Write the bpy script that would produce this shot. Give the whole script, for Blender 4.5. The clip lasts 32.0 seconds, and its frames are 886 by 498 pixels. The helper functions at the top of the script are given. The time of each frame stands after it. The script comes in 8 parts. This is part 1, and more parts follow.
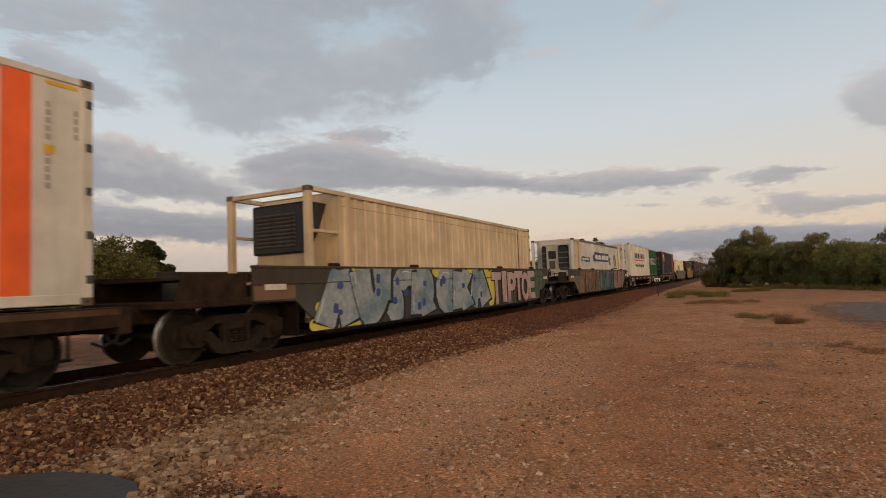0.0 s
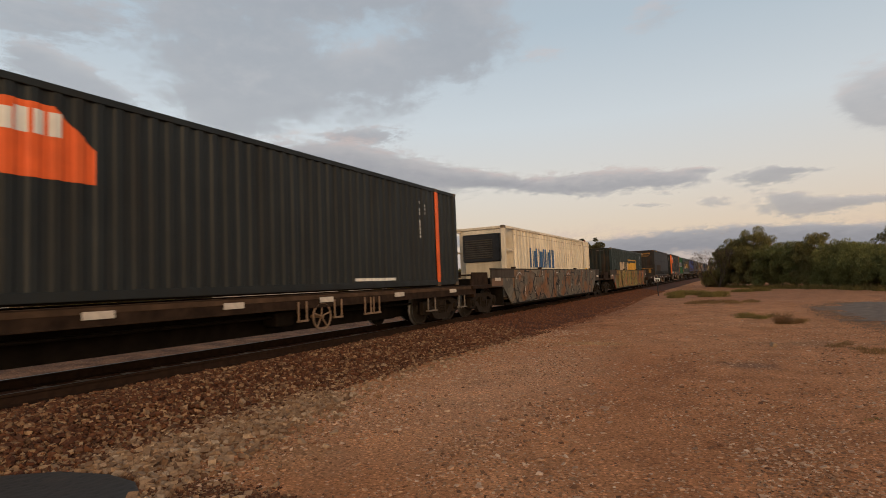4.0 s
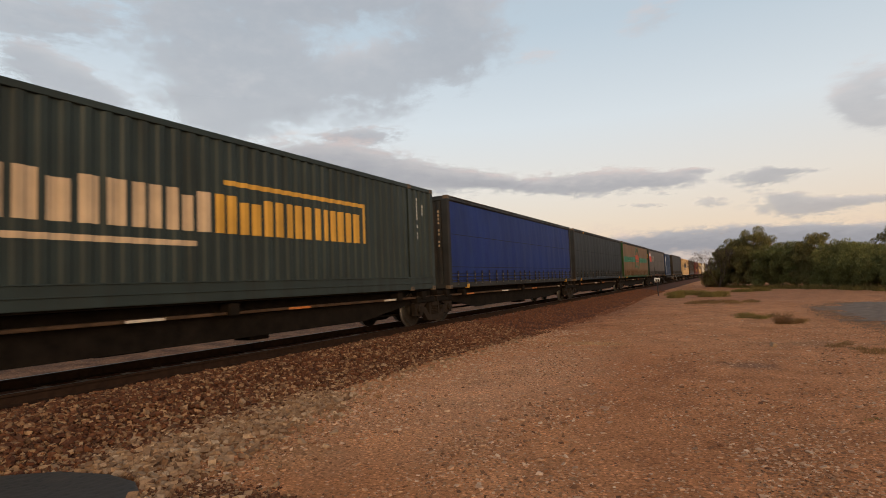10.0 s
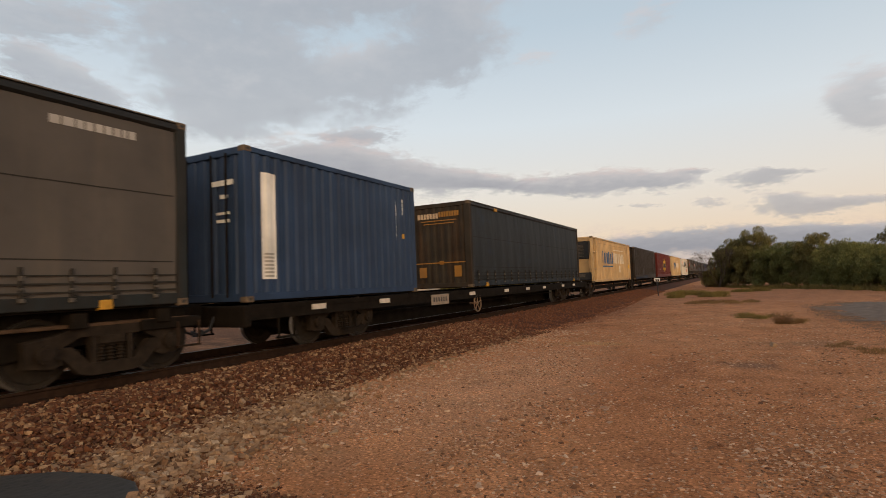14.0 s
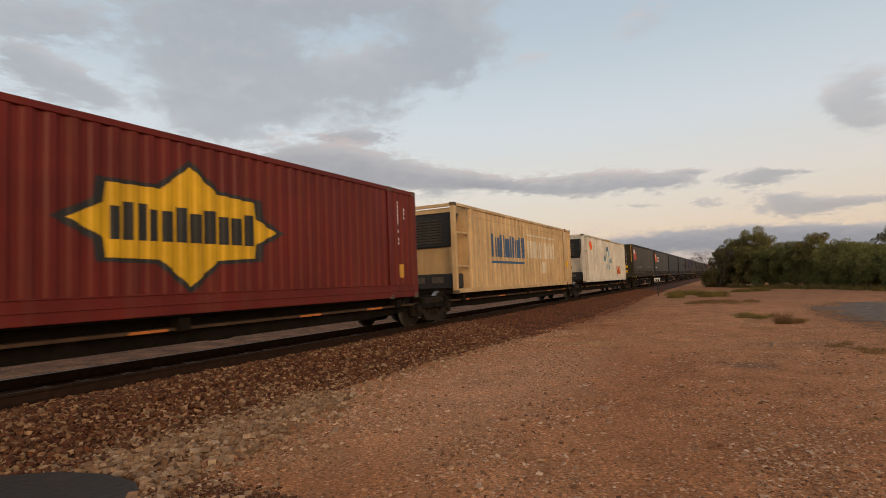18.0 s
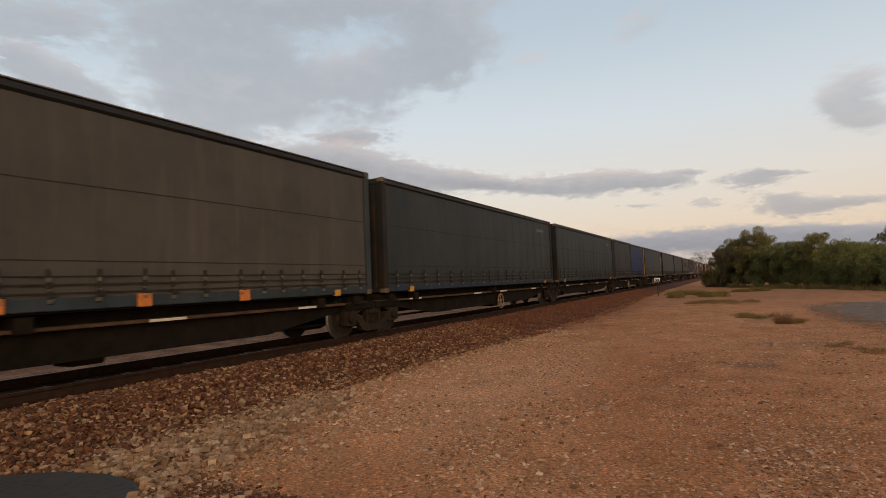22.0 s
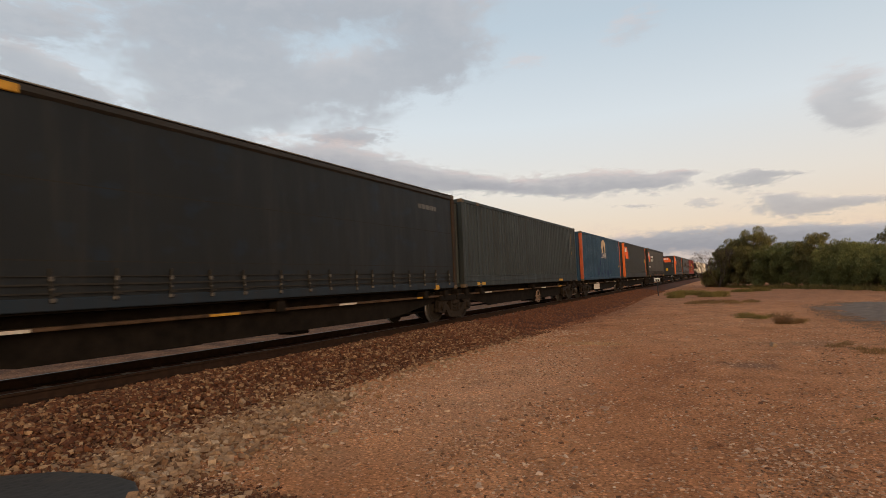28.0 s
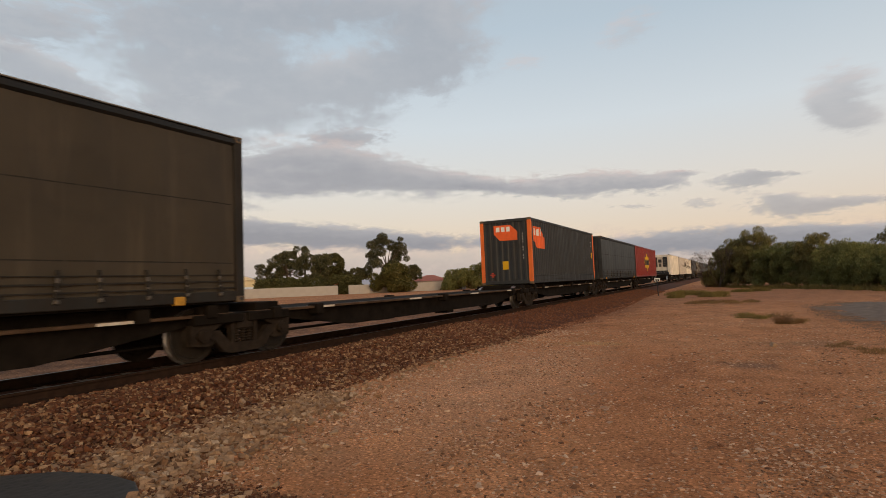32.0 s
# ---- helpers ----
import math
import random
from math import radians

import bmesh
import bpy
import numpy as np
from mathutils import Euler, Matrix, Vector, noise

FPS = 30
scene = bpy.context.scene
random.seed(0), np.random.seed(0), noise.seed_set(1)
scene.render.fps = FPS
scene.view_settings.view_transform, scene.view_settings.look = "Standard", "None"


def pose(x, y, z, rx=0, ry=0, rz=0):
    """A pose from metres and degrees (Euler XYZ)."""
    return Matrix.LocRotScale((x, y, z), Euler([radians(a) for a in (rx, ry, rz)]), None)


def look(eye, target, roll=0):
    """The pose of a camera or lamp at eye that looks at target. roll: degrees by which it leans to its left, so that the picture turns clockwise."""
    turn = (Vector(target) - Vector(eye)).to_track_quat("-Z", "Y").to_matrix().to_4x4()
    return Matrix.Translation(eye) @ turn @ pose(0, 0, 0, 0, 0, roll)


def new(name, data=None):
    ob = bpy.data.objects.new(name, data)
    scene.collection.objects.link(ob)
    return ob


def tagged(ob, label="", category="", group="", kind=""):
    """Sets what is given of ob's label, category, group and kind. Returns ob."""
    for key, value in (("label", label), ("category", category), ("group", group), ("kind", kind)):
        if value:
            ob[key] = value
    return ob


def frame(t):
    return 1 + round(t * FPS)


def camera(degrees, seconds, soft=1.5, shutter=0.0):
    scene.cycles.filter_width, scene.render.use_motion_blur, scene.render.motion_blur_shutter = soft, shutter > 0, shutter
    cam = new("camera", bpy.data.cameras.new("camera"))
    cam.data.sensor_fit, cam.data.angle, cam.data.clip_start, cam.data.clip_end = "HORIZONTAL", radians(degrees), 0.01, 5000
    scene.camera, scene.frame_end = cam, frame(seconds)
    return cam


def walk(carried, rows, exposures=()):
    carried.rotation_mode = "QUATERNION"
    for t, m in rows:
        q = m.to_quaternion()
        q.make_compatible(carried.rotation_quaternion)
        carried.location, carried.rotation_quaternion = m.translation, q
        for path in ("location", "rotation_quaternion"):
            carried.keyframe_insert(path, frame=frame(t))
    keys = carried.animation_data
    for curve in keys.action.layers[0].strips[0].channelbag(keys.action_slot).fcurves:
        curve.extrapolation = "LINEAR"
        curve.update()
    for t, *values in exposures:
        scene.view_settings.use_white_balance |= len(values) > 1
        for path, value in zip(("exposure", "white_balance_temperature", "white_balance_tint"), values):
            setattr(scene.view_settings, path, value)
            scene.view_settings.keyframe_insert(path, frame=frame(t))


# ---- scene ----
# The track runs along y; the camera stands beside it. z = 0 is the ground, RAIL the rail's top.
RAIL = 0.45
EYE = Vector((8.99, 0.0, RAIL + 1.185))
YAW, PITCH, ROLL = radians(27.719), radians(3.528), -2.307
AIM = Vector((-math.sin(YAW) * math.cos(PITCH), math.cos(YAW) * math.cos(PITCH), math.sin(PITCH)))
cam = camera(77.79, 32.0, soft=0.65, shutter=0.1)
STAND = look(EYE, EYE + AIM, ROLL)
walk(cam, [(0, STAND), (32, STAND)], [(0, 0.0), (6, 0.0), (7, 0.04), (8, 0.14), (9.5, 0.19), (13, 0.2), (15, 0.15), (17, 0.1), (19, 0.04), (20, -0.02), (21, 0.07), (22, 0.14), (25, 0.19), (28, 0.2), (30, 0.15), (32, 0.09)])


def travelled(t):
    """Metres that the train has gone after t seconds."""
    u = t / 16
    return t * (18.2566 - 1.06286 * u + 0.6786 * u * u - 0.1661 * u ** 3)


# ---- light: dusk, the glow of the set sun behind the camera ----
scene.view_settings.exposure = 0.0
world = bpy.data.worlds.new("world")
scene.world = world
world.use_nodes = True
wn, wl = world.node_tree.nodes, world.node_tree.links
sky = wn.new("ShaderNodeTexSky")
sky.sky_type, sky.sun_disc = "NISHITA", False
sky.sun_elevation, sky.sun_rotation = radians(3), radians(135)
sky.altitude, sky.air_density, sky.dust_density, sky.ozone_density = 50, 1.0, 1.0, 2.0
way = wn.new("ShaderNodeTexCoord")
part_z = wn.new("ShaderNodeSeparateXYZ")
wl.new(way.outputs["Generated"], part_z.inputs[0])
fade = wn.new("ShaderNodeValToRGB")
stops = [(0.0, (0.58, 0.445, 0.38)), (0.07, (0.715, 0.555, 0.44)), (0.15, (0.70, 0.62, 0.55)), (0.27, (0.62, 0.645, 0.66)), (0.42, (0.465, 0.535, 0.59)), (1.0, (0.225, 0.275, 0.33))]
while len(fade.color_ramp.elements) < len(stops):
    fade.color_ramp.elements.new(0.5)
for e, (p, c) in zip(fade.color_ramp.elements, stops):
    e.position, e.color = p, (*c, 1)
wl.new(part_z.outputs["Z"], fade.inputs["Fac"])
veil = wn.new("ShaderNodeBackground")
veil.inputs["Strength"].default_value = 0.91
wl.new(fade.outputs["Color"], veil.inputs["Color"])
both = wn.new("ShaderNodeAddShader")
wl.new(sky.outputs["Color"], wn["Background"].inputs["Color"])
wn["Background"].inputs["Strength"].default_value = 0.05
wl.new(wn["Background"].outputs[0], both.inputs[0])
wl.new(veil.outputs[0], both.inputs[1])
wl.new(both.outputs[0], wn["World Output"].inputs["Surface"])
sun = new("sun", bpy.data.lights.new("sun", "SUN"))
sun.data.energy, sun.data.angle, sun.data.color = 1.75, radians(40), (1.0, 0.68, 0.36)
sun.matrix_world = look((60, -60, 26), (0, 0, 0))
# ---- materials ----
def nodes_of(name):
    m = bpy.data.materials.new(name)
    m.use_nodes = True
    nt = m.node_tree
    return m, nt.nodes, nt.links, nt.nodes["Principled BSDF"]


def ramp(n, stops):
    r = n.new("ShaderNodeValToRGB")
    while len(r.color_ramp.elements) < len(stops):
        r.color_ramp.elements.new(0.5)
    for e, (p, c) in zip(r.color_ramp.elements, stops):
        e.position = p
        e.color = (*c, 1) if len(c) == 3 else c
    return r


def noise_node(n, l, scale, detail=4, rough=0.55, vec=None, stretch=None, kind="Object"):
    tc = n.new("ShaderNodeTexCoord")
    src = tc.outputs[kind] if vec is None else vec
    if stretch:
        mp = n.new("ShaderNodeMapping")
        mp.inputs["Scale"].default_value = stretch
        l.new(src, mp.inputs["Vector"])
        src = mp.outputs["Vector"]
    t = n.new("ShaderNodeTexNoise")
    t.inputs["Scale"].default_value = scale
    t.inputs["Detail"].default_value = detail
    t.inputs["Roughness"].default_value = rough
    l.new(src, t.inputs["Vector"])
    return t


def mixer(n, l, fac, a, b, mode="MIX"):
    m = n.new("ShaderNodeMix")
    m.data_type, m.blend_type = "RGBA", mode
    for sock, v in ((0, fac), (6, a), (7, b)):
        if isinstance(v, (int, float)):
            m.inputs[sock].default_value = v
        elif isinstance(v, tuple):
            m.inputs[sock].default_value = (*v, 1)
        else:
            l.new(v, m.inputs[sock])
    return m.outputs[2]


def bump(n, l, b, height, strength=0.3, dist=0.02):
    bp = n.new("ShaderNodeBump")
    bp.inputs["Strength"].default_value, bp.inputs["Distance"].default_value = strength, dist
    l.new(height, bp.inputs["Height"])
    l.new(bp.outputs["Normal"], b.inputs["Normal"])


PAINTS = {}


def paint(color, dirt=0.35, rough=0.55, rust=0.25, tint=(0.16, 0.1, 0.065)):
    """Weathered paint: large stains, streaks that run down, small rust spots."""
    if max(color) < 0.12:
        tint = (0.03, 0.0215, 0.015)
    key = (color, dirt, rough, rust, tint)
    if key in PAINTS:
        return PAINTS[key]
    m, n, l, b = nodes_of("paint")
    big = noise_node(n, l, 0.9, 5, 0.6)
    streak = noise_node(n, l, 1.0, 4, 0.6, stretch=(3.5, 3.5, 0.25))
    spots = noise_node(n, l, 14, 5, 0.65)
    fade = ramp(n, [(0.3, tuple(c * 0.72 for c in color)), (0.7, tuple(min(1, c * 1.14) for c in color))])
    l.new(big.outputs["Fac"], fade.inputs["Fac"])
    sm = ramp(n, [(0.48, (0, 0, 0)), (0.75, (dirt, dirt, dirt))])
    l.new(streak.outputs["Fac"], sm.inputs["Fac"])
    c1 = mixer(n, l, sm.outputs["Color"], fade.outputs["Color"], tint)
    rm = ramp(n, [(0.66, (0, 0, 0)), (0.74, (rust, rust, rust))])
    l.new(spots.outputs["Fac"], rm.inputs["Fac"])
    c2 = mixer(n, l, rm.outputs["Color"], c1, (0.11, 0.045, 0.02))
    l.new(c2, b.inputs["Base Color"])
    rr = ramp(n, [(0.3, (rough - 0.1,) * 3), (0.7, (min(1, rough + 0.15),) * 3)])
    l.new(streak.outputs["Fac"], rr.inputs["Fac"])
    l.new(rr.outputs["Color"], b.inputs["Roughness"])
    b.inputs["Specular IOR Level"].default_value = 0.22
    bump(n, l, b, spots.outputs["Fac"], 0.12, 0.01)
    PAINTS[key] = m
    return m


def cloth(color, dirt=0.2):
    """Worn tarpaulin: soft stains, rubbed streaks, patches of another tone, creases."""
    key = ("cloth", color, dirt)
    if key in PAINTS:
        return PAINTS[key]
    m, n, l, b = nodes_of("tarpaulin")
    dull = max(color) < 0.03
    big = noise_node(n, l, 0.55, 5, 0.6)
    streak = noise_node(n, l, 1.1, 5, 0.62, stretch=(3.0, 3.0, 0.3))
    patch = noise_node(n, l, 1.5, 3, 0.5, stretch=(1, 1, 1.8))
    fade = ramp(n, [(0.3, tuple(c * 0.74 for c in color)), (0.7, tuple(c * 1.18 for c in color))])
    l.new(big.outputs["Fac"], fade.inputs["Fac"])
    pm = ramp(n, [(0.56, (0, 0, 0)), (0.72, (0.75, 0.75, 0.75) if dull else (0.25, 0.25, 0.25))])
    l.new(patch.outputs["Fac"], pm.inputs["Fac"])
    c1 = mixer(n, l, pm.outputs["Color"], fade.outputs["Color"], (0.009, 0.016, 0.027) if dull else tuple(c * 0.55 for c in color))
    sm = ramp(n, [(0.5, (0, 0, 0)), (0.78, (dirt,) * 3)])
    l.new(streak.outputs["Fac"], sm.inputs["Fac"])
    l.new(mixer(n, l, sm.outputs["Color"], c1, (0.05, 0.042, 0.034) if dull else (0.16, 0.12, 0.08)), b.inputs["Base Color"])
    b.inputs["Roughness"].default_value = 0.62
    b.inputs["Specular IOR Level"].default_value = 0.25
    crease = noise_node(n, l, 2.2, 4, 0.55, stretch=(1, 1.6, 0.45))
    bump(n, l, b, crease.outputs["Fac"], 0.45, 0.03)
    PAINTS[key] = m
    return m


def rusty(color, most=0.8):
    """Old paint under streaks of rust that run down."""
    key = ("rusty", color, most)
    if key in PAINTS:
        return PAINTS[key]
    m, n, l, b = nodes_of("rusty_paint")
    big = noise_node(n, l, 1.2, 5, 0.6)
    streak = noise_node(n, l, 1.3, 5, 0.65, stretch=(2.6, 2.6, 0.35))
    fade = ramp(n, [(0.3, tuple(c * 0.6 for c in color)), (0.7, tuple(c * 1.15 for c in color))])
    l.new(big.outputs["Fac"], fade.inputs["Fac"])
    rm = ramp(n, [(0.42, (0, 0, 0)), (0.68, (most,) * 3)])
    l.new(streak.outputs["Fac"], rm.inputs["Fac"])
    hue = ramp(n, [(0.35, (0.016, 0.009, 0.0055)), (0.65, (0.055, 0.025, 0.009))])
    l.new(big.outputs["Fac"], hue.inputs["Fac"])
    l.new(mixer(n, l, rm.outputs["Color"], fade.outputs["Color"], hue.outputs["Color"]), b.inputs["Base Color"])
    b.inputs["Roughness"].default_value = 0.75
    b.inputs["Specular IOR Level"].default_value = 0.15
    bump(n, l, b, streak.outputs["Fac"], 0.2, 0.01)
    PAINTS[key] = m
    return m


def graffiti(seed, palette, scale=0.4):
    """Swirling sprayed fields of colour with dark outlines over old paint."""
    m, n, l, b = nodes_of("sprayed_paint")
    tc = n.new("ShaderNodeTexCoord")
    mp = n.new("ShaderNodeMapping")
    mp.inputs["Location"].default_value = (seed * 3.7, seed * 5.1, seed)
    mp.inputs["Scale"].default_value = (0.3, 1.0, 0.85)
    l.new(tc.outputs["Object"], mp.inputs["Vector"])
    warp = noise_node(n, l, 1.1, 2, 0.5, vec=mp.outputs["Vector"])
    add = n.new("ShaderNodeVectorMath")
    add.operation = "MULTIPLY_ADD"
    l.new(warp.outputs["Color"], add.inputs[0])
    add.inputs[1].default_value = (1.6, 1.6, 1.6)
    l.new(mp.outputs["Vector"], add.inputs[2])
    cells = n.new("ShaderNodeTexVoronoi")
    cells.inputs["Scale"].default_value = scale * 2
    l.new(add.outputs[0], cells.inputs["Vector"])
    edge = n.new("ShaderNodeTexVoronoi")
    edge.feature = "DISTANCE_TO_EDGE"
    edge.inputs["Scale"].default_value = scale * 2
    l.new(add.outputs[0], edge.inputs["Vector"])
    sep = n.new("ShaderNodeSeparateColor")
    l.new(cells.outputs["Color"], sep.inputs[0])
    pal = ramp(n, [(i / len(palette), c) for i, c in enumerate(palette)])
    pal.color_ramp.interpolation = "LINEAR"
    l.new(sep.outputs[0], pal.inputs["Fac"])
    shade = noise_node(n, l, 2.0, 3, 0.5, vec=add.outputs[0])
    sr = ramp(n, [(0.3, (0.6, 0.6, 0.6)), (0.7, (1.15, 1.15, 1.15))])
    l.new(shade.outputs["Fac"], sr.inputs["Fac"])
    c1 = mixer(n, l, 1.0, pal.outputs["Color"], sr.outputs["Color"], "MULTIPLY")
    er = ramp(n, [(0.01, (0.7, 0.7, 0.7)), (0.03, (0, 0, 0))])
    l.new(edge.outputs["Distance"], er.inputs["Fac"])
    c2 = mixer(n, l, er.outputs["Color"], c1, (0.035, 0.035, 0.035))
    grime = noise_node(n, l, 0.8, 5, 0.65)
    gr = ramp(n, [(0.45, (0, 0, 0)), (0.75, (0.6, 0.6, 0.6))])
    l.new(grime.outputs["Fac"], gr.inputs["Fac"])
    c3 = mixer(n, l, gr.outputs["Color"], c2, (0.1, 0.08, 0.06))
    l.new(c3, b.inputs["Base Color"])
    b.inputs["Roughness"].default_value = 0.65
    b.inputs["Specular IOR Level"].default_value = 0.2
    return m


def plain(name, color, rough=0.6, metal=0.0, scale=6, vary=0.2, bumpy=0.15, stretch=None, spec=None):
    m, n, l, b = nodes_of(name)
    t = noise_node(n, l, scale, 5, 0.6, stretch=stretch)
    r = ramp(n, [(0.3, tuple(c * (1 - vary) for c in color)), (0.7, tuple(min(1, c * (1 + vary)) for c in color))])
    l.new(t.outputs["Fac"], r.inputs["Fac"])
    l.new(r.outputs["Color"], b.inputs["Base Color"])
    b.inputs["Roughness"].default_value, b.inputs["Metallic"].default_value = rough, metal
    b.inputs["Specular IOR Level"].default_value = spec if spec is not None else 0.15 if rough > 0.7 else 0.3
    fine = noise_node(n, l, scale * 9, 3, 0.6)
    bump(n, l, b, fine.outputs["Fac"], bumpy, 0.01)
    return m


def pebble(name, colors, rough=0.85):
    """Loose stones: each island takes its own colour."""
    m, n, l, b = nodes_of(name)
    g = n.new("ShaderNodeNewGeometry")
    r = ramp(n, [(i / max(1, len(colors) - 1), c) for i, c in enumerate(colors)])
    l.new(g.outputs["Random Per Island"], r.inputs["Fac"])
    t = noise_node(n, l, 25, 4, 0.6)
    sr = ramp(n, [(0.3, (0.7, 0.7, 0.7)), (0.7, (1.2, 1.2, 1.2))])
    l.new(t.outputs["Fac"], sr.inputs["Fac"])
    l.new(mixer(n, l, 1.0, r.outputs["Color"], sr.outputs["Color"], "MULTIPLY"), b.inputs["Base Color"])
    b.inputs["Roughness"].default_value = rough
    b.inputs["Specular IOR Level"].default_value = 0.15
    bump(n, l, b, t.outputs["Fac"], 0.4, 0.01)
    return m


def leafy(name, dark, light, glow=0.3):
    """Thin leaves or blades: some of the light goes through them."""
    m, n, l, b = nodes_of(name)
    g = n.new("ShaderNodeNewGeometry")
    r = ramp(n, [(0.0, dark), (1.0, light)])
    l.new(g.outputs["Random Per Island"], r.inputs["Fac"])
    big = noise_node(n, l, 0.6, 3, 0.5)
    sr = ramp(n, [(0.3, (0.7, 0.68, 0.66)), (0.7, (1.2, 1.2, 1.1))])
    l.new(big.outputs["Fac"], sr.inputs["Fac"])
    tone = mixer(n, l, 1.0, r.outputs["Color"], sr.outputs["Color"], "MULTIPLY")
    l.new(tone, b.inputs["Base Color"])
    b.inputs["Roughness"].default_value = 0.85
    b.inputs["Specular IOR Level"].default_value = 0.08
    thin = n.new("ShaderNodeBsdfTranslucent")
    l.new(tone, thin.inputs["Color"])
    mx = n.new("ShaderNodeMixShader")
    mx.inputs[0].default_value = glow
    l.new(b.outputs[0], mx.inputs[1])
    l.new(thin.outputs[0], mx.inputs[2])
    l.new(mx.outputs[0], n["Material Output"].inputs["Surface"])
    return m


def soil():
    """Red-brown dirt with paler dusty fields, fine grit, old tyre-worn lanes and painted train shade."""
    m, n, l, b = nodes_of("red_dirt")
    big = noise_node(n, l, 0.16, 6, 0.6)
    mid = noise_node(n, l, 1.3, 6, 0.65)
    grit = noise_node(n, l, 30, 6, 0.75)
    r1 = ramp(n, [(0.3, (0.335, 0.13, 0.054)), (0.5, (0.4, 0.168, 0.073)), (0.72, (0.47, 0.215, 0.1))])
    l.new(big.outputs["Fac"], r1.inputs["Fac"])
    tc = n.new("ShaderNodeTexCoord")
    worn = r1.outputs["Color"]
    # spilt oil, sandy drifts, darker fields: each an uneven spot at its own place
    # the last one puts the train's shade into the dirt beyond the track
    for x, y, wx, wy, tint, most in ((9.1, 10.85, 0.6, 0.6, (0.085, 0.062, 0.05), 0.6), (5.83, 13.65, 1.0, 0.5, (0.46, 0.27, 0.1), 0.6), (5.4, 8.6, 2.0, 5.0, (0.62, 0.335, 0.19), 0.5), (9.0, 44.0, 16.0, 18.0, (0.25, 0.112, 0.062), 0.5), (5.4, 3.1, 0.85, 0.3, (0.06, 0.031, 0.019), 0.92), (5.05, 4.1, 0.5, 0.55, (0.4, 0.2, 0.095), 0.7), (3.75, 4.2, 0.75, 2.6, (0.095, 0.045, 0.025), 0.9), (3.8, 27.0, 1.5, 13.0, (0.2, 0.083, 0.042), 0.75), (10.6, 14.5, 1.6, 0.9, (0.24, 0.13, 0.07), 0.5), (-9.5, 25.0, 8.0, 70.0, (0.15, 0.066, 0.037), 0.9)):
        mp = n.new("ShaderNodeMapping")
        mp.vector_type = "TEXTURE"
        mp.inputs["Location"].default_value, mp.inputs["Scale"].default_value = (x, y, 0), (wx, wy, 1)
        l.new(tc.outputs["Object"], mp.inputs["Vector"])
        far = n.new("ShaderNodeVectorMath")
        far.operation = "LENGTH"
        l.new(mp.outputs["Vector"], far.inputs[0])
        un = n.new("ShaderNodeMath")
        un.operation = "MULTIPLY_ADD"
        un.inputs[1].default_value = 1.5
        l.new(mid.outputs["Fac"], un.inputs[0])
        l.new(far.outputs["Value"], un.inputs[2])
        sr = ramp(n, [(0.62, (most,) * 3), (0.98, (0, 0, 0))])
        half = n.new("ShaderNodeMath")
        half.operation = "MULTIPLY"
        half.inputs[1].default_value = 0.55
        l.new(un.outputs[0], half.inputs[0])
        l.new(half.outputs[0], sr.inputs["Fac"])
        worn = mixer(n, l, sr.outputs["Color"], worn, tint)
    r2 = ramp(n, [(0.3, (0.72, 0.72, 0.72)), (0.7, (1.2, 1.2, 1.2))])
    l.new(mid.outputs["Fac"], r2.inputs["Fac"])
    c1 = mixer(n, l, 1.0, worn, r2.outputs["Color"], "MULTIPLY")
    r3 = ramp(n, [(0.33, (0.55, 0.53, 0.51)), (0.5, (1, 1, 1)), (0.66, (1.5, 1.47, 1.44))])
    l.new(grit.outputs["Fac"], r3.inputs["Fac"])
    c2 = mixer(n, l, 0.8, c1, r3.outputs["Color"], "MULTIPLY")
    chip = n.new("ShaderNodeTexVoronoi")
    chip.inputs["Scale"].default_value = 46
    l.new(tc.outputs["Object"], chip.inputs["Vector"])
    sep = n.new("ShaderNodeSeparateColor")
    l.new(chip.outputs["Color"], sep.inputs[0])
    r4 = ramp(n, [(0.0, (0.45, 0.43, 0.41)), (0.3, (0.95, 0.95, 0.95)), (0.85, (1.08, 1.07, 1.06)), (1.0, (1.9, 2.0, 2.1))])
    l.new(sep.outputs[0], r4.inputs["Fac"])
    c3 = mixer(n, l, 0.75, c2, r4.outputs["Color"], "MULTIPLY")
    flake = n.new("ShaderNodeTexVoronoi")
    flake.inputs["Scale"].default_value = 21
    l.new(tc.outputs["Object"], flake.inputs["Vector"])
    fs = n.new("ShaderNodeSeparateColor")
    l.new(flake.outputs["Color"], fs.inputs[0])
    small = ramp(n, [(0.24, (1, 1, 1)), (0.34, (0, 0, 0))])
    l.new(flake.outputs["Distance"], small.inputs["Fac"])
    few = ramp(n, [(0.6, (0, 0, 0)), (0.66, (0.8, 0.8, 0.8))])
    l.new(fs.outputs[0], few.inputs["Fac"])
    hue = ramp(n, [(0.0, (0.12, 0.055, 0.03)), (0.35, (0.3, 0.14, 0.07)), (0.6, (0.5, 0.28, 0.165)), (1.0, (0.62, 0.42, 0.29))])
    l.new(fs.outputs[1], hue.inputs["Fac"])
    l.new(mixer(n, l, mixer(n, l, 1.0, small.outputs["Color"], few.outputs["Color"], "MULTIPLY"), c3, hue.outputs["Color"]), b.inputs["Base Color"])
    b.inputs["Roughness"].default_value = 0.92
    b.inputs["Specular IOR Level"].default_value = 0.1
    bump(n, l, b, grit.outputs["Fac"], 0.6, 0.03)
    return m


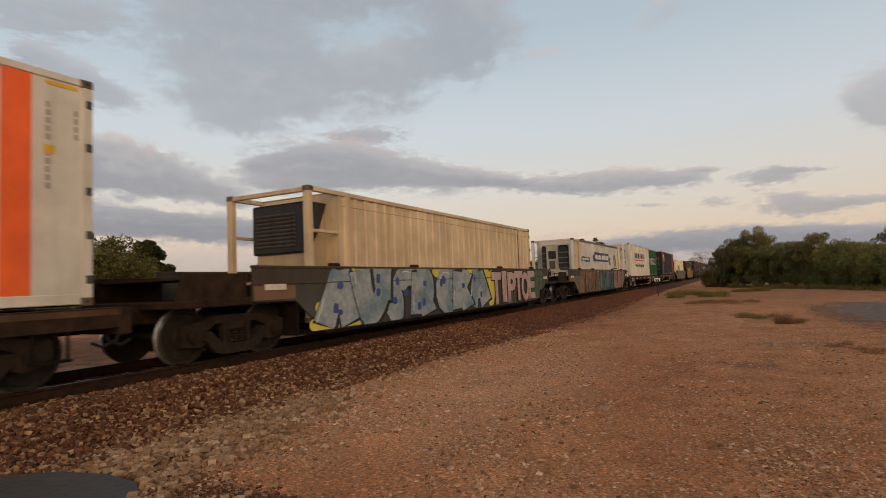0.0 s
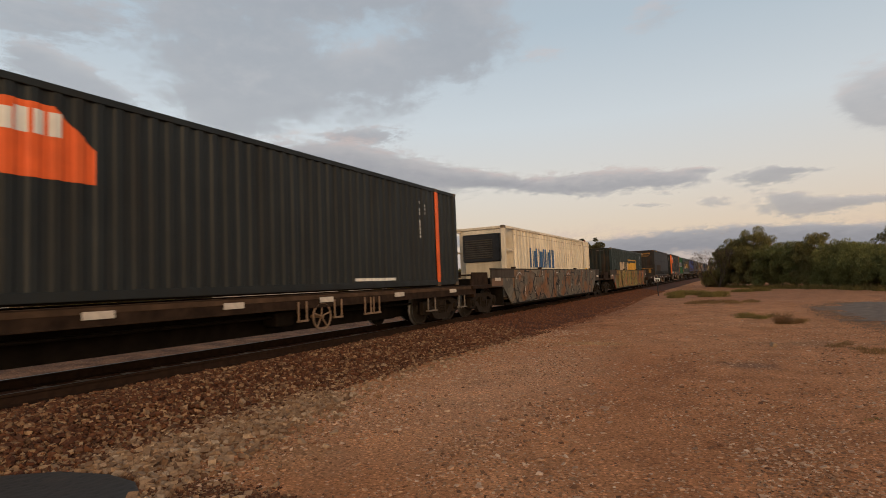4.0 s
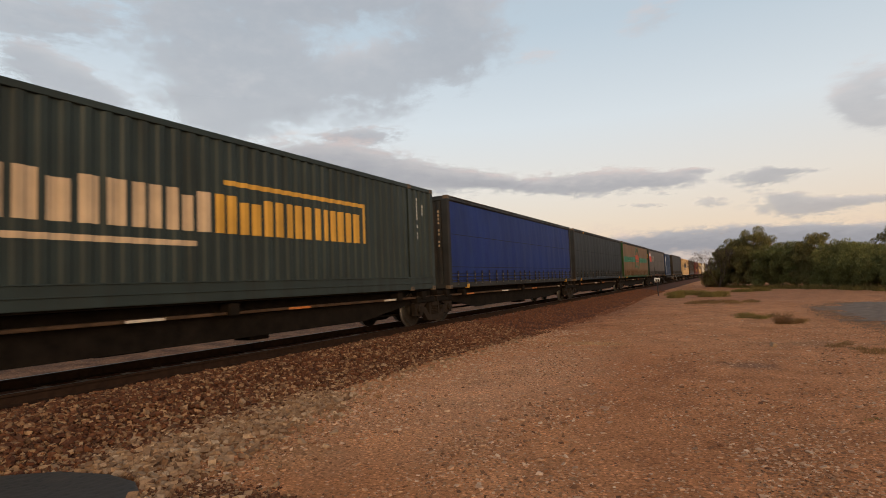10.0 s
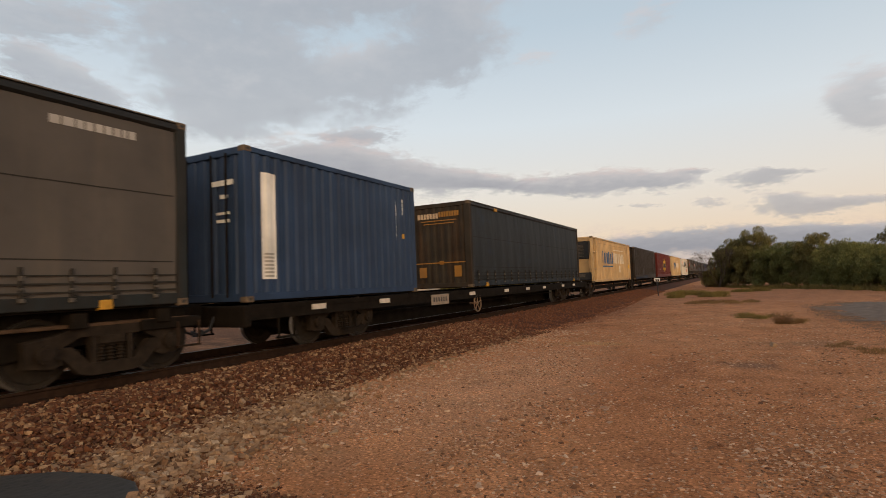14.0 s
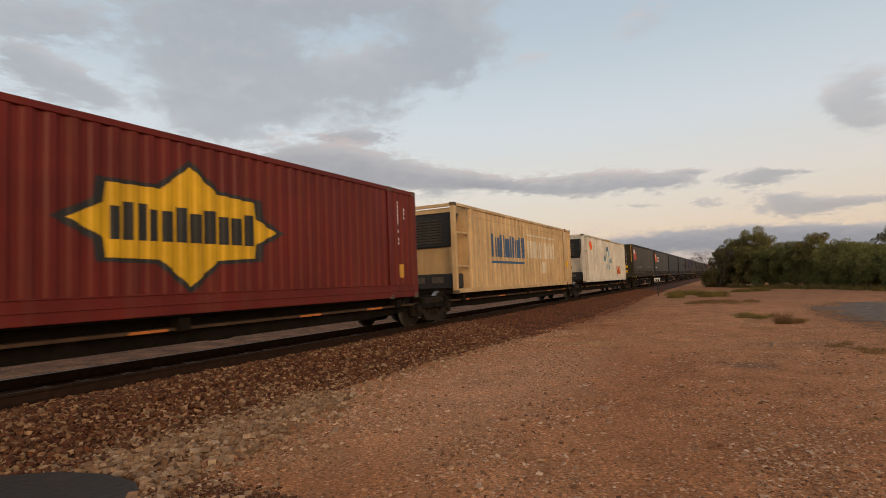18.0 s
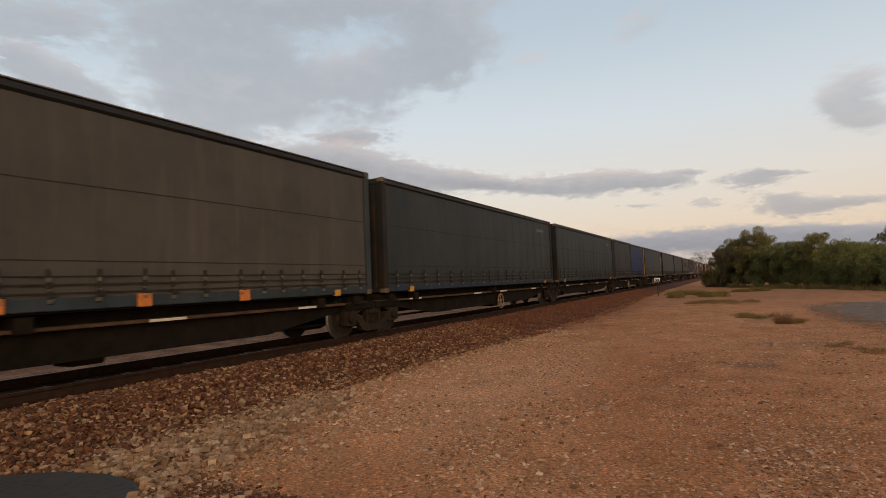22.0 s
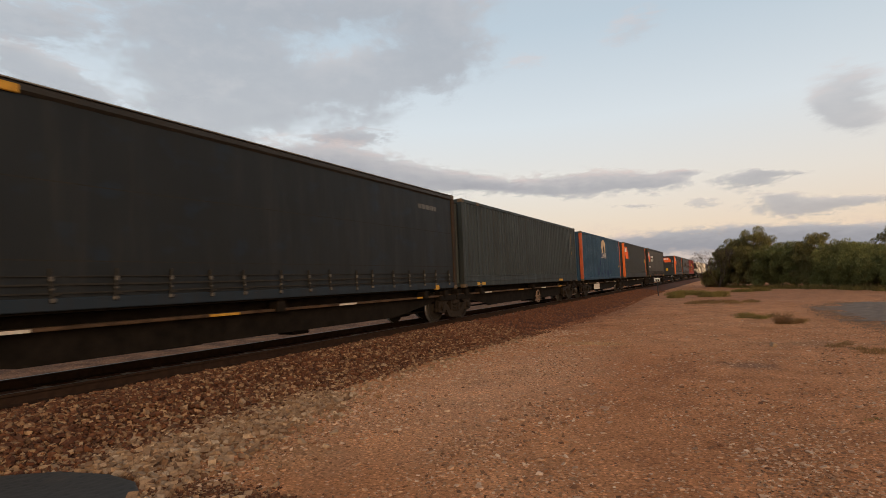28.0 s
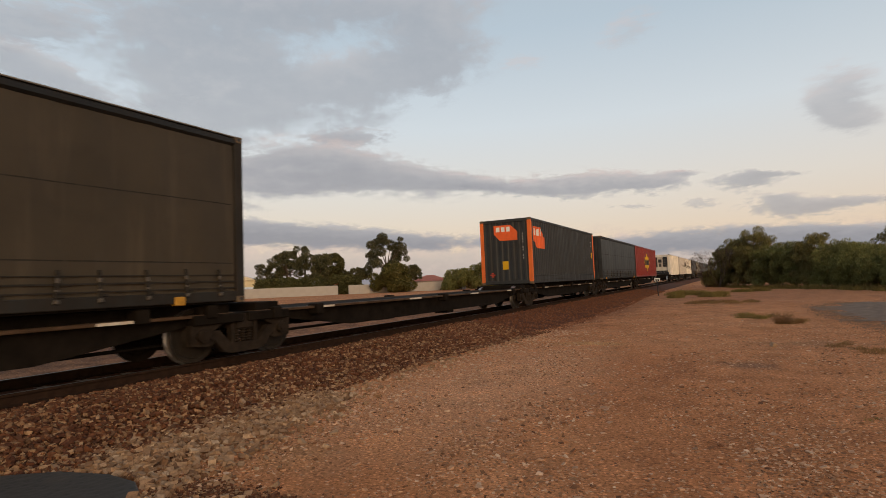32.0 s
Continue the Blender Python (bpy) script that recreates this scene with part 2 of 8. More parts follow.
SOIL = soil()
BALLAST_BED = plain("ballast_bed", (0.08, 0.031, 0.0165), 0.95, 0, 18, 0.45, 0.8)
STONE_DARK = pebble("ballast_stone", [(0.045, 0.017, 0.01), (0.115, 0.043, 0.021), (0.16, 0.066, 0.032), (0.34, 0.215, 0.122), (0.055, 0.021, 0.012), (0.14, 0.057, 0.028), (0.08, 0.031, 0.016), (0.11, 0.048, 0.026), (0.27, 0.155, 0.083), (0.05, 0.019, 0.011), (0.125, 0.05, 0.025)])
STONE_PALE = pebble("pale_stone", [(0.12, 0.06, 0.032), (0.31, 0.19, 0.11), (0.17, 0.09, 0.048), (0.37, 0.24, 0.148), (0.22, 0.125, 0.07), (0.46, 0.32, 0.205)])
STONE_PINK = pebble("pink_stone", [(0.3, 0.15, 0.08), (0.5, 0.3, 0.19), (0.4, 0.22, 0.13), (0.58, 0.38, 0.26), (0.24, 0.12, 0.065)])
STONE_RED = pebble("red_stone", [(0.12, 0.052, 0.026), (0.42, 0.21, 0.11), (0.17, 0.075, 0.036), (0.5, 0.29, 0.17), (0.3, 0.138, 0.07), (0.1, 0.044, 0.022), (0.47, 0.25, 0.14), (0.62, 0.43, 0.3), (0.24, 0.11, 0.055)])
STONE_FAR = pebble("far_ballast_stone", [(0.115, 0.044, 0.022), (0.175, 0.07, 0.035), (0.14, 0.054, 0.027), (0.23, 0.105, 0.056), (0.105, 0.04, 0.02), (0.19, 0.078, 0.04)])
RAIL_SIDE = plain("rusty_rail", (0.024, 0.0135, 0.009), 0.9, 0.0, 8, 0.3, 0.2, spec=0.05)
RAIL_TOP = plain("polished_rail", (0.12, 0.11, 0.1), 0.5, 0.7, 10, 0.1, 0.03)
CONCRETE = plain("weathered_concrete", (0.26, 0.2, 0.165), 0.9, 0, 5, 0.25, 0.4)
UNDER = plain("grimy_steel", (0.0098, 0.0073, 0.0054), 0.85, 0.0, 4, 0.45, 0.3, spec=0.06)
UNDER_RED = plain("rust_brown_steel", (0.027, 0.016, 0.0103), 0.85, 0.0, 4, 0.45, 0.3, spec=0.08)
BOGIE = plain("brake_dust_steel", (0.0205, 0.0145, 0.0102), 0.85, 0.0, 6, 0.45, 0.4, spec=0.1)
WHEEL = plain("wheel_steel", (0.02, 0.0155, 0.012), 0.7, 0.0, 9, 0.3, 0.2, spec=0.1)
TREAD = plain("polished_tread", (0.42, 0.4, 0.38), 0.42, 1.0, 9, 0.1, 0.03)
CASTING = plain("worn_casting", (0.11, 0.075, 0.046), 0.7, 0.1, 12, 0.4)
YELLOW = plain("faded_yellow", (0.4, 0.2, 0.022), 0.65, 0, 8, 0.3)
ORANGE_MARK = plain("orange_marker", (0.42, 0.13, 0.025), 0.6, 0, 8, 0.3)
WHITE_MARK = plain("dusty_white_marker", (0.5, 0.43, 0.36), 0.6, 0, 8, 0.2)
DARK = plain("dark_plastic", (0.02, 0.02, 0.022), 0.5, 0, 8, 0.3)
BARK = plain("bark", (0.11, 0.08, 0.06), 0.9, 0, 7, 0.35, 0.6)
# ---- mesh tools ----
import itertools


class Form:
    """Collects faces of one mesh; each face may take one of several materials."""

    def __init__(self):
        self.v, self.f, self.m, self.s = [], [], [], []
        self.cuts = []      # where a new separate piece begins among the faces

    def face(self, pts, mat=0, smooth=False):
        i = len(self.v)
        self.v.extend(pts)
        self.f.append(tuple(range(i, i + len(pts))))
        self.m.append(mat)
        self.s.append(smooth)

    def grid(self, rows, mat=0, smooth=False, close=False):
        i, w = len(self.v), len(rows[0])
        for r in rows:
            self.v.extend(r)
        for a in range(len(rows) - 1):
            for k in range(w if close else w - 1):
                k2 = (k + 1) % w
                self.f.append((i + a * w + k, i + a * w + k2, i + (a + 1) * w + k2, i + (a + 1) * w + k))
                self.m.append(mat)
                self.s.append(smooth)

    def box(self, x0, x1, y0, y1, z0, z1, c=0.0, mat=0):
        """A box; c: width of the chamfer along its edges."""
        if c <= 0:
            p = [(x, y, z) for x in (x0, x1) for y in (y0, y1) for z in (z0, z1)]
            i = len(self.v)
            self.v.extend(p)
            for q in ((0, 1, 3, 2), (4, 6, 7, 5), (0, 4, 5, 1), (2, 3, 7, 6), (0, 2, 6, 4), (1, 5, 7, 3)):
                self.f.append(tuple(i + k for k in q))
                self.m.append(mat)
                self.s.append(False)
            return self
        lo, hi = (x0, y0, z0), (x1, y1, z1)
        i = len(self.v)
        idx = {}
        for sx in (0, 1):
            for sy in (0, 1):
                for sz in (0, 1):
                    corner = [(hi if s else lo)[k] for k, s in enumerate((sx, sy, sz))]
                    for ax in range(3):
                        q = list(corner)
                        for k, s in enumerate((sx, sy, sz)):
                            if k != ax:
                                q[k] += -c if s else c
                        idx[(sx, sy, sz, ax)] = len(self.v)
                        self.v.append(tuple(q))

        def add(*k):
            self.f.append(tuple(idx[a] for a in k))
            self.m.append(mat)
            self.s.append(False)
        for s in (0, 1):
            add((s, 0, 0, 0), (s, 1, 0, 0), (s, 1, 1, 0), (s, 0, 1, 0))
            add((0, s, 0, 1), (1, s, 0, 1), (1, s, 1, 1), (0, s, 1, 1))
            add((0, 0, s, 2), (1, 0, s, 2), (1, 1, s, 2), (0, 1, s, 2))
        for a in (0, 1):
            for b in (0, 1):
                add((0, a, b, 1), (1, a, b, 1), (1, a, b, 2), (0, a, b, 2))
                add((a, 0, b, 0), (a, 1, b, 0), (a, 1, b, 2), (a, 0, b, 2))
                add((a, b, 0, 0), (a, b, 1, 0), (a, b, 1, 1), (a, b, 0, 1))
                for d in (0, 1):
                    add((a, b, d, 0), (a, b, d, 1), (a, b, d, 2))
        return self

    def prism(self, poly, x0, x1, axis="x", mat=0):
        """A polygon in the plane across axis, drawn out from x0 to x1."""
        def put(u, p):
            return (u, p[0], p[1]) if axis == "x" else (p[0], u, p[1]) if axis == "y" else (p[0], p[1], u)
        n = len(poly)
        i = len(self.v)
        self.v.extend(put(x0, p) for p in poly)
        self.v.extend(put(x1, p) for p in poly)
        self.f += [tuple(i + k for k in range(n)), tuple(i + n + k for k in reversed(range(n)))]
        self.m += [mat, mat]
        self.s += [False, False]
        for k in range(n):
            self.f.append((i + k, i + n + k, i + n + (k + 1) % n, i + (k + 1) % n))
            self.m.append(mat)
            self.s.append(False)
        return self

    def tube(self, a, b, r, r2=None, n=10, mat=0, caps=True):
        a, b = Vector(a), Vector(b)
        d = (b - a).normalized()
        u = d.orthogonal().normalized()
        w = d.cross(u)
        r2 = r if r2 is None else r2
        rows = []
        for p, rad in ((a, r), (b, r2)):
            rows.append([tuple(p + rad * (u * math.cos(2 * math.pi * k / n) + w * math.sin(2 * math.pi * k / n))) for k in range(n)])
        self.grid(rows, mat, True, close=True)
        if caps:
            self.face(rows[0][::-1], mat)
            self.face(rows[1], mat)
        return self

    def turned(self, profile, axis="x", n=24, mat=0, at=(0, 0, 0)):
        """A profile of (place along the axis, radius) spun about the axis."""
        rows = []
        for u, r in profile:
            ring = []
            for k in range(n):
                a = 2 * math.pi * k / n
                p = (u, r * math.cos(a), r * math.sin(a)) if axis == "x" else (r * math.cos(a), u, r * math.sin(a)) if axis == "y" else (r * math.cos(a), r * math.sin(a), u)
                ring.append((p[0] + at[0], p[1] + at[1], p[2] + at[2]))
            rows.append(ring)
        self.grid(rows, mat, False, close=True)
        return self

    def mesh(self, name, mats, fix=True):
        me = bpy.data.meshes.new(name)
        me.from_pydata(self.v, [], self.f)
        for m in mats if isinstance(mats, (list, tuple)) else [mats]:
            me.materials.append(m)
        me.polygons.foreach_set("material_index", self.m)
        me.polygons.foreach_set("use_smooth", self.s)
        if fix:
            bm = bmesh.new()
            bm.from_mesh(me)
            bmesh.ops.recalc_face_normals(bm, faces=bm.faces)
            bm.to_mesh(me)
            bm.free()
        me.update()
        return me


def part(name, form, material, parent, label="", at=None):
    """ONE mesh object under a thing or under a part. form: a Form, or a mesh to share."""
    me = form if isinstance(form, bpy.types.Mesh) else form.mesh(name, material)
    ob = new(name, me)
    ob.parent = parent
    if at is not None:
        ob.matrix_basis = at
    if label:
        ob["label"] = label
    return ob


def empty(name, label, category, group="", m=None):
    ob = new(name)
    ob.empty_display_size = 0.3
    if m is not None:
        ob.matrix_basis = m
    return tagged(ob, label, category, group)


def words(text, size, material, squeeze=1.0, fat=0.0, thick=0.004):
    """Letters as a thin mesh: read along +y, upright in z, facing +x."""
    cu = bpy.data.curves.new("letters", "FONT")
    cu.body, cu.size, cu.align_x, cu.align_y = text, size, "LEFT", "BOTTOM_BASELINE"
    cu.extrude = thick
    cu.offset = fat
    cu.resolution_u = 3
    ob = bpy.data.objects.new("letters", cu)
    me = bpy.data.meshes.new_from_object(ob)
    me.transform(Matrix(((0, 0, 1, 0), (squeeze, 0, 0, 0), (0, 1, 0, 0), (0, 0, 0, 1))))
    me.materials.clear()
    me.materials.append(material)
    bpy.data.objects.remove(ob)
    bpy.data.curves.remove(cu)
    return me


MOVING = []      # (thing, place along the train)
WHEELSETS = []


def rides(ob, s):
    """Registers a thing that goes with the train; s: its place along the train."""
    ob.matrix_basis = pose(0, s, RAIL)
    MOVING.append((ob, s))
    return ob
# ---- ground and track ----
def height(x, y):
    """The lie of the dirt: nearly flat, with slight swells."""
    d = math.hypot(x - 9, y)
    amp = min(1.0, d / 30) * 0.10 + 0.015
    h = amp * noise.noise((x * 0.11, y * 0.11, 0.3)) + 0.012 * noise.noise((x * 0.9, y * 0.9, 2.0))
    near = max(0.0, min(1.0, (abs(x) - 3.6) / 2.5))
    return h * near


def sheet(name, xs, ys, fn, material, label="", kind="structure", smooth=True):
    f = Form()
    f.grid([[(float(x), float(y), fn(float(x), float(y))) for x in xs] for y in ys], 0, smooth)
    me = f.mesh(name, material, fix=False)
    return tagged(new(name, me), label, "", "", kind)


def spread(a, b, n, power=1.0):
    return a + (b - a) * (np.linspace(0, 1, n) ** power)


gx = np.concatenate([-spread(3.2, 4000, 40, 3.2)[::-1], np.linspace(-3.0, 3.0, 5), np.linspace(3.3, 26, 75), spread(27, 4000, 40, 3.0)])
gy = np.concatenate([-spread(6.0, 1500, 18, 3.0)[::-1], np.linspace(-5, 40, 130), spread(41, 4500, 60, 3.0)])
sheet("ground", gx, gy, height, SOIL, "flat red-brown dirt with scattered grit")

bed_x = [-4.6, -3.1, -2.75, -2.2, -1.6, -1.35, 0.0, 1.35, 1.6, 2.2, 2.75, 3.1, 4.6]
bed_z = [-0.2, -0.06, 0.05, 0.17, 0.27, 0.285, 0.27, 0.285, 0.27, 0.17, 0.05, -0.06, -0.2]


def widen(y):
    """How far the foot of the ballast spreads along the line."""
    u = max(0.0, min(1.0, (y - 10) / 9, (46 - y) / 20))
    return 1 + 0.48 * u * u * (3 - 2 * u)


def bed(x, y):
    q = x if abs(x) < 1.6 else math.copysign(1.6 + (abs(x) - 1.6) / widen(y), x)
    z = float(np.interp(q, bed_x, bed_z))
    if abs(x) > 2.3:
        z += 0.1 * noise.noise((x * 0.6, y * 0.45, 8)) * min(1, abs(x) - 2.3)
    return z + (0.03 * noise.noise((x * 1.3, y * 1.3, 5)) + 0.02 * noise.noise((x * 5, y * 5, 1)) if y < 60 else 0)


sheet("ballast_bed", np.concatenate([np.linspace(-4.2, -1.4, 20), np.linspace(-1.2, 1.2, 9), np.linspace(1.4, 4.2, 34)]), np.concatenate([np.linspace(-12, 50, 330), np.linspace(52, 1500, 60)]), bed, BALLAST_BED, "dark red-brown ballast shoulder of the railway")


def rail(x):
    f = Form()
    prof = [(-0.07, -0.172), (0.07, -0.172), (0.07, -0.16), (0.012, -0.135), (0.012, -0.045), (0.036, -0.035), (0.036, -0.008), (0.028, 0.0), (-0.028, 0.0), (-0.036, -0.008), (-0.036, -0.035), (-0.012, -0.045), (-0.012, -0.135), (-0.07, -0.16)]
    ys = (-30.0, 1800.0)
    for k in range(len(prof)):
        a, b = prof[k], prof[(k + 1) % len(prof)]
        f.face([(x + a[0], ys[0], RAIL + a[1]), (x + b[0], ys[0], RAIL + b[1]), (x + b[0], ys[1], RAIL + b[1]), (x + a[0], ys[1], RAIL + a[1])], 1 if k == 7 else 0)
    return tagged(new("rail", f.mesh("rail", [RAIL_SIDE, RAIL_TOP])), "brown steel rail with a polished running top", "rail", "rails of the track")


rail(0.7535)
rail(-0.7535)
sl = Form().box(-1.25, 1.25, -0.12, 0.12, RAIL - 0.37, RAIL - 0.172, 0.02).mesh("sleeper", CONCRETE)
clip = Form().box(-0.14, 0.14, -0.05, 0.05, RAIL - 0.172, RAIL - 0.135, 0.012).mesh("rail_clip", RAIL_SIDE)
for i in range(120):
    t = new("sleeper", sl)
    t.matrix_basis = pose(0, -8 + i * 0.667, 0)
    tagged(t, "weathered concrete sleeper half buried in ballast", "sleeper", "sleepers under the rails")
    for x in (-0.7535, 0.7535):
        part("rail_clip", clip, None, t, "", pose(x, 0, 0))


def rock(rnd):
    """A small broken stone, about one unit across: 8 corners pushed about."""
    pts = []
    for x in (-1, 1):
        for y in (-1, 1):
            for z in (-1, 1):
                pts.append((x * 0.36 * rnd.uniform(0.45, 1.0), y * 0.36 * rnd.uniform(0.5, 1.1), z * 0.3 * rnd.uniform(0.5, 1.1)))
    faces = [(0, 1, 3, 2), (4, 6, 7, 5), (0, 4, 5, 1), (2, 3, 7, 6), (1, 5, 7, 3)]
    return pts, faces


MAT_EDGE = ([2.3, 2.62, 2.95, 3.35, 3.9, 4.3, 4.55, 4.66], [1.3, 2.3, 2.7, 2.97, 3.1, 3.07, 2.95, 2.6])


def stones(name, count, place, size, material, label, seed, flat=1.0):
    """Loose stones as one piece of stuff. place(rnd) gives x, y, z; size(rnd) a breadth."""
    rnd = random.Random(seed)
    g = np.random.default_rng(seed)
    kinds = np.array([rock(rnd)[0] for _ in range(24)])
    faces = np.array(rock(rnd)[1])
    at = [place(rnd) for _ in range(count)]
    at = np.array([q for q in at if not (2.3 < q[0] < 4.66 and q[1] < np.interp(q[0], *MAT_EDGE))])
    n = len(at)
    s = np.array([size(rnd) for _ in range(n)])
    p = kinds[g.integers(0, 24, n)] * (np.stack([g.uniform(0.8, 1.5, n), g.uniform(0.7, 1.1, n), flat * g.uniform(0.55, 0.95, n)], 1) * s[:, None])[:, None, :]
    for i, j, spread_a in ((0, 1, math.pi), (1, 2, 0.6 * flat), (0, 2, 0.6 * flat)):
        a = g.uniform(-spread_a, spread_a, n)[:, None]
        c, d = np.cos(a), np.sin(a)
        u, w = p[:, :, i] * c - p[:, :, j] * d, p[:, :, i] * d + p[:, :, j] * c
        p[:, :, i], p[:, :, j] = u, w
    v = (p + at[:, None, :]).reshape(-1, 3)
    fc = (faces[None] + (np.arange(n) * 8)[:, None, None]).reshape(-1, 4)
    me = bpy.data.meshes.new(name)
    me.from_pydata(v.tolist(), [], fc.tolist())
    me.materials.append(material)
    return tagged(new(name, me), label, "stones", "", "stuff")


def on_bed(rnd, y):
    x = 1.6 + rnd.uniform(-0.7, 1.65) * (widen(y) if rnd.random() < 0.8 else 1.0) if rnd.random() < 0.88 else rnd.uniform(-3.6, -0.9)
    return x + abs(rnd.gauss(0, 0.05)), y, max(bed(x, y), height(x, y)) + 0.012


def shoulder(rnd):
    return on_bed(rnd, 1.5 + 15 * rnd.random() ** 1.35)


def far_shoulder(rnd):
    return on_bed(rnd, 13 + 42 * rnd.random() ** 1.3)


stones("ballast_stones", 24000, shoulder, lambda r: 0.035 + 0.07 * r.random() ** 1.4, STONE_DARK, "broken red-brown ballast stones beside the rails", 3)
stones("ballast_stones", 15000, far_shoulder, lambda r: 0.03 + 0.06 * r.random() ** 1.4, STONE_FAR, "red-brown ballast stones further along the line", 31)


def apron(rnd):
    """Pale gravel in a band at the foot of the ballast, thinning out along the line."""
    y = 1.4 + 5.4 * rnd.random() if rnd.random() < 0.88 else 6 + 9 * rnd.random() ** 1.5
    x = float(np.interp(y, [1.4, 3.0, 4.0, 5.7, 7.0, 15.0], [4.3, 4.0, 3.72, 3.4, 3.25, 3.5])) + float(np.interp(y, [2.5, 4.0, 7.0, 15], [0.72, 0.55, 0.36, 0.35])) * rnd.gauss(0, 1) + 0.12 * noise.noise((y * 0.7, 1, 1))
    return x, y, max(height(x, y), bed(x, y)) + 0.008


stones("pale_gravel", 3500, apron, lambda r: 0.05 + 0.085 * r.random() ** 1.2, STONE_PALE, "pale loose gravel at the foot of the ballast", 4)


def pale_verge(rnd):
    """Pinkish stones strewn beside the foot of the ballast."""
    y = 5.2 + 12 * rnd.random() ** 1.3
    x = 3.35 + 0.02 * y + abs(rnd.gauss(0, 0.85)) + 0.2 * noise.noise((y * 0.8, 2, 5))
    return x, y, max(height(x, y), bed(x, y)) + 0.004


stones("verge_stones", 3000, pale_verge, lambda r: 0.022 + 0.06 * r.random() ** 2, STONE_PINK, "pinkish loose stones beside the ballast", 21, 0.7)


def open_dirt(rnd):
    while True:
        y = 0.8 + 34 * rnd.random() ** 1.9
        x = rnd.uniform(3.0, 9.0 + 0.75 * y) + rnd.gauss(0, 0.6)
        if noise.noise((x * 0.8, y * 0.55, 3)) + 0.6 * noise.noise((x * 2.3, y * 1.7, 8)) + 0.3 > 0.75 * rnd.random():
            return x, y + min(0.0, rnd.gauss(0.5, 1.0)), height(x, y) + 0.002


stones("loose_stones", 26000, open_dirt, lambda r: 0.017 + 0.065 * r.random() ** 3.2, STONE_RED, "small reddish stones strewn over the dirt", 5, 0.6)


def grit(rnd):
    """Small gravel, thick in worn patches of the yard."""
    while True:
        y = 0.6 + 24 * rnd.random() ** 1.6 + min(0.0, rnd.gauss(0.6, 1.1))
        x = rnd.uniform(3.2, 9.2 + 0.78 * max(0, y)) + rnd.gauss(0, 0.7)
        if x > 3.0 and noise.noise((x * 0.6, y * 0.45, 7)) + 0.5 * noise.noise((x * 2.0, y * 1.5, 1)) + 0.3 > rnd.random() * 0.9:
            return x, y, height(x, y) - 0.001


stones("fine_gravel", 76000, grit, lambda r: 0.012 + 0.036 * r.random() ** 1.8, STONE_RED, "fine red-brown gravel pressed into the dirt", 6, 0.7)


def dark_edge(rnd):
    x, y = rnd.uniform(4.6, 6.0) + rnd.gauss(0, 0.12), 3.12 + rnd.gauss(0, 0.13)
    return x, y, height(x, y) + 0.004


stones("dark_grit", 1500, dark_edge, lambda r: r.uniform(0.015, 0.05), STONE_DARK, "dark grit beside the rubber mat", 8)


def flat_place(rnd):
    y = 1.2 + 15 * rnd.random() ** 1.5
    x = rnd.uniform(4.2, 9.2 + 0.75 * y)
    return x, y, height(x, y) + 0.004


stones("flat_stones", 260, flat_place, lambda r: r.uniform(0.05, 0.13), STONE_PINK, "larger reddish stones strewn over the dirt", 9, 0.4)
# ---- containers: the front end is at y = 0, x = +HALF is the side beside the dirt ----
HALF = 1.22
CORRUGATED = (0.278, 0.034)      # pitch and depth of the pressed sheet
RIBBED = (0.42, 0.036)


def profile(kind, y0, y1):
    """Breaks along a side wall: list of (y, x set back)."""
    if kind == "flat":
        return [(y0, 0.0), (y1, 0.0)]
    pitch, depth = CORRUGATED if kind == "corrugated" else RIBBED
    out = [(y0, 0.0)]
    k = 0
    steps = ((0.0, 0.0), (0.34, 0.0), (0.5, 1.0), (0.84, 1.0)) if kind == "corrugated" else ((0.0, 0.0), (0.08, 0.0), (0.12, 1.0), (0.94, 1.0))
    while True:
        for u, d in steps:
            y = (math.floor(y0 / pitch) + k + u) * pitch
            if y >= y1:
                last = out[-1][1]
                out.append((y1, last))
                return out
            if y > y0:
                out.append((y, -depth * d))
        k += 1


def set_back(kind, y):
    if kind == "flat":
        return 0.0
    pitch, depth = CORRUGATED if kind == "corrugated" else RIBBED
    u = (y / pitch) % 1.0
    if kind == "corrugated":
        return -depth * (0 if u < 0.34 else (u - 0.34) / 0.16 if u < 0.5 else 1 if u < 0.84 else (1 - u) / 0.16)
    return -depth * (0 if u < 0.08 else (u - 0.08) / 0.04 if u < 0.12 else 1 if u < 0.94 else (1 - u) / 0.06)


def bound(pts, y):
    for (a, za), (b, zb) in zip(pts, pts[1:]):
        if a <= y <= b:
            return za + (zb - za) * (y - a) / max(1e-9, b - a)
    return pts[0][1] if y < pts[0][0] else pts[-1][1]


FOLDS = {}      # the hang of each curtain: thing's name -> x(y, z)


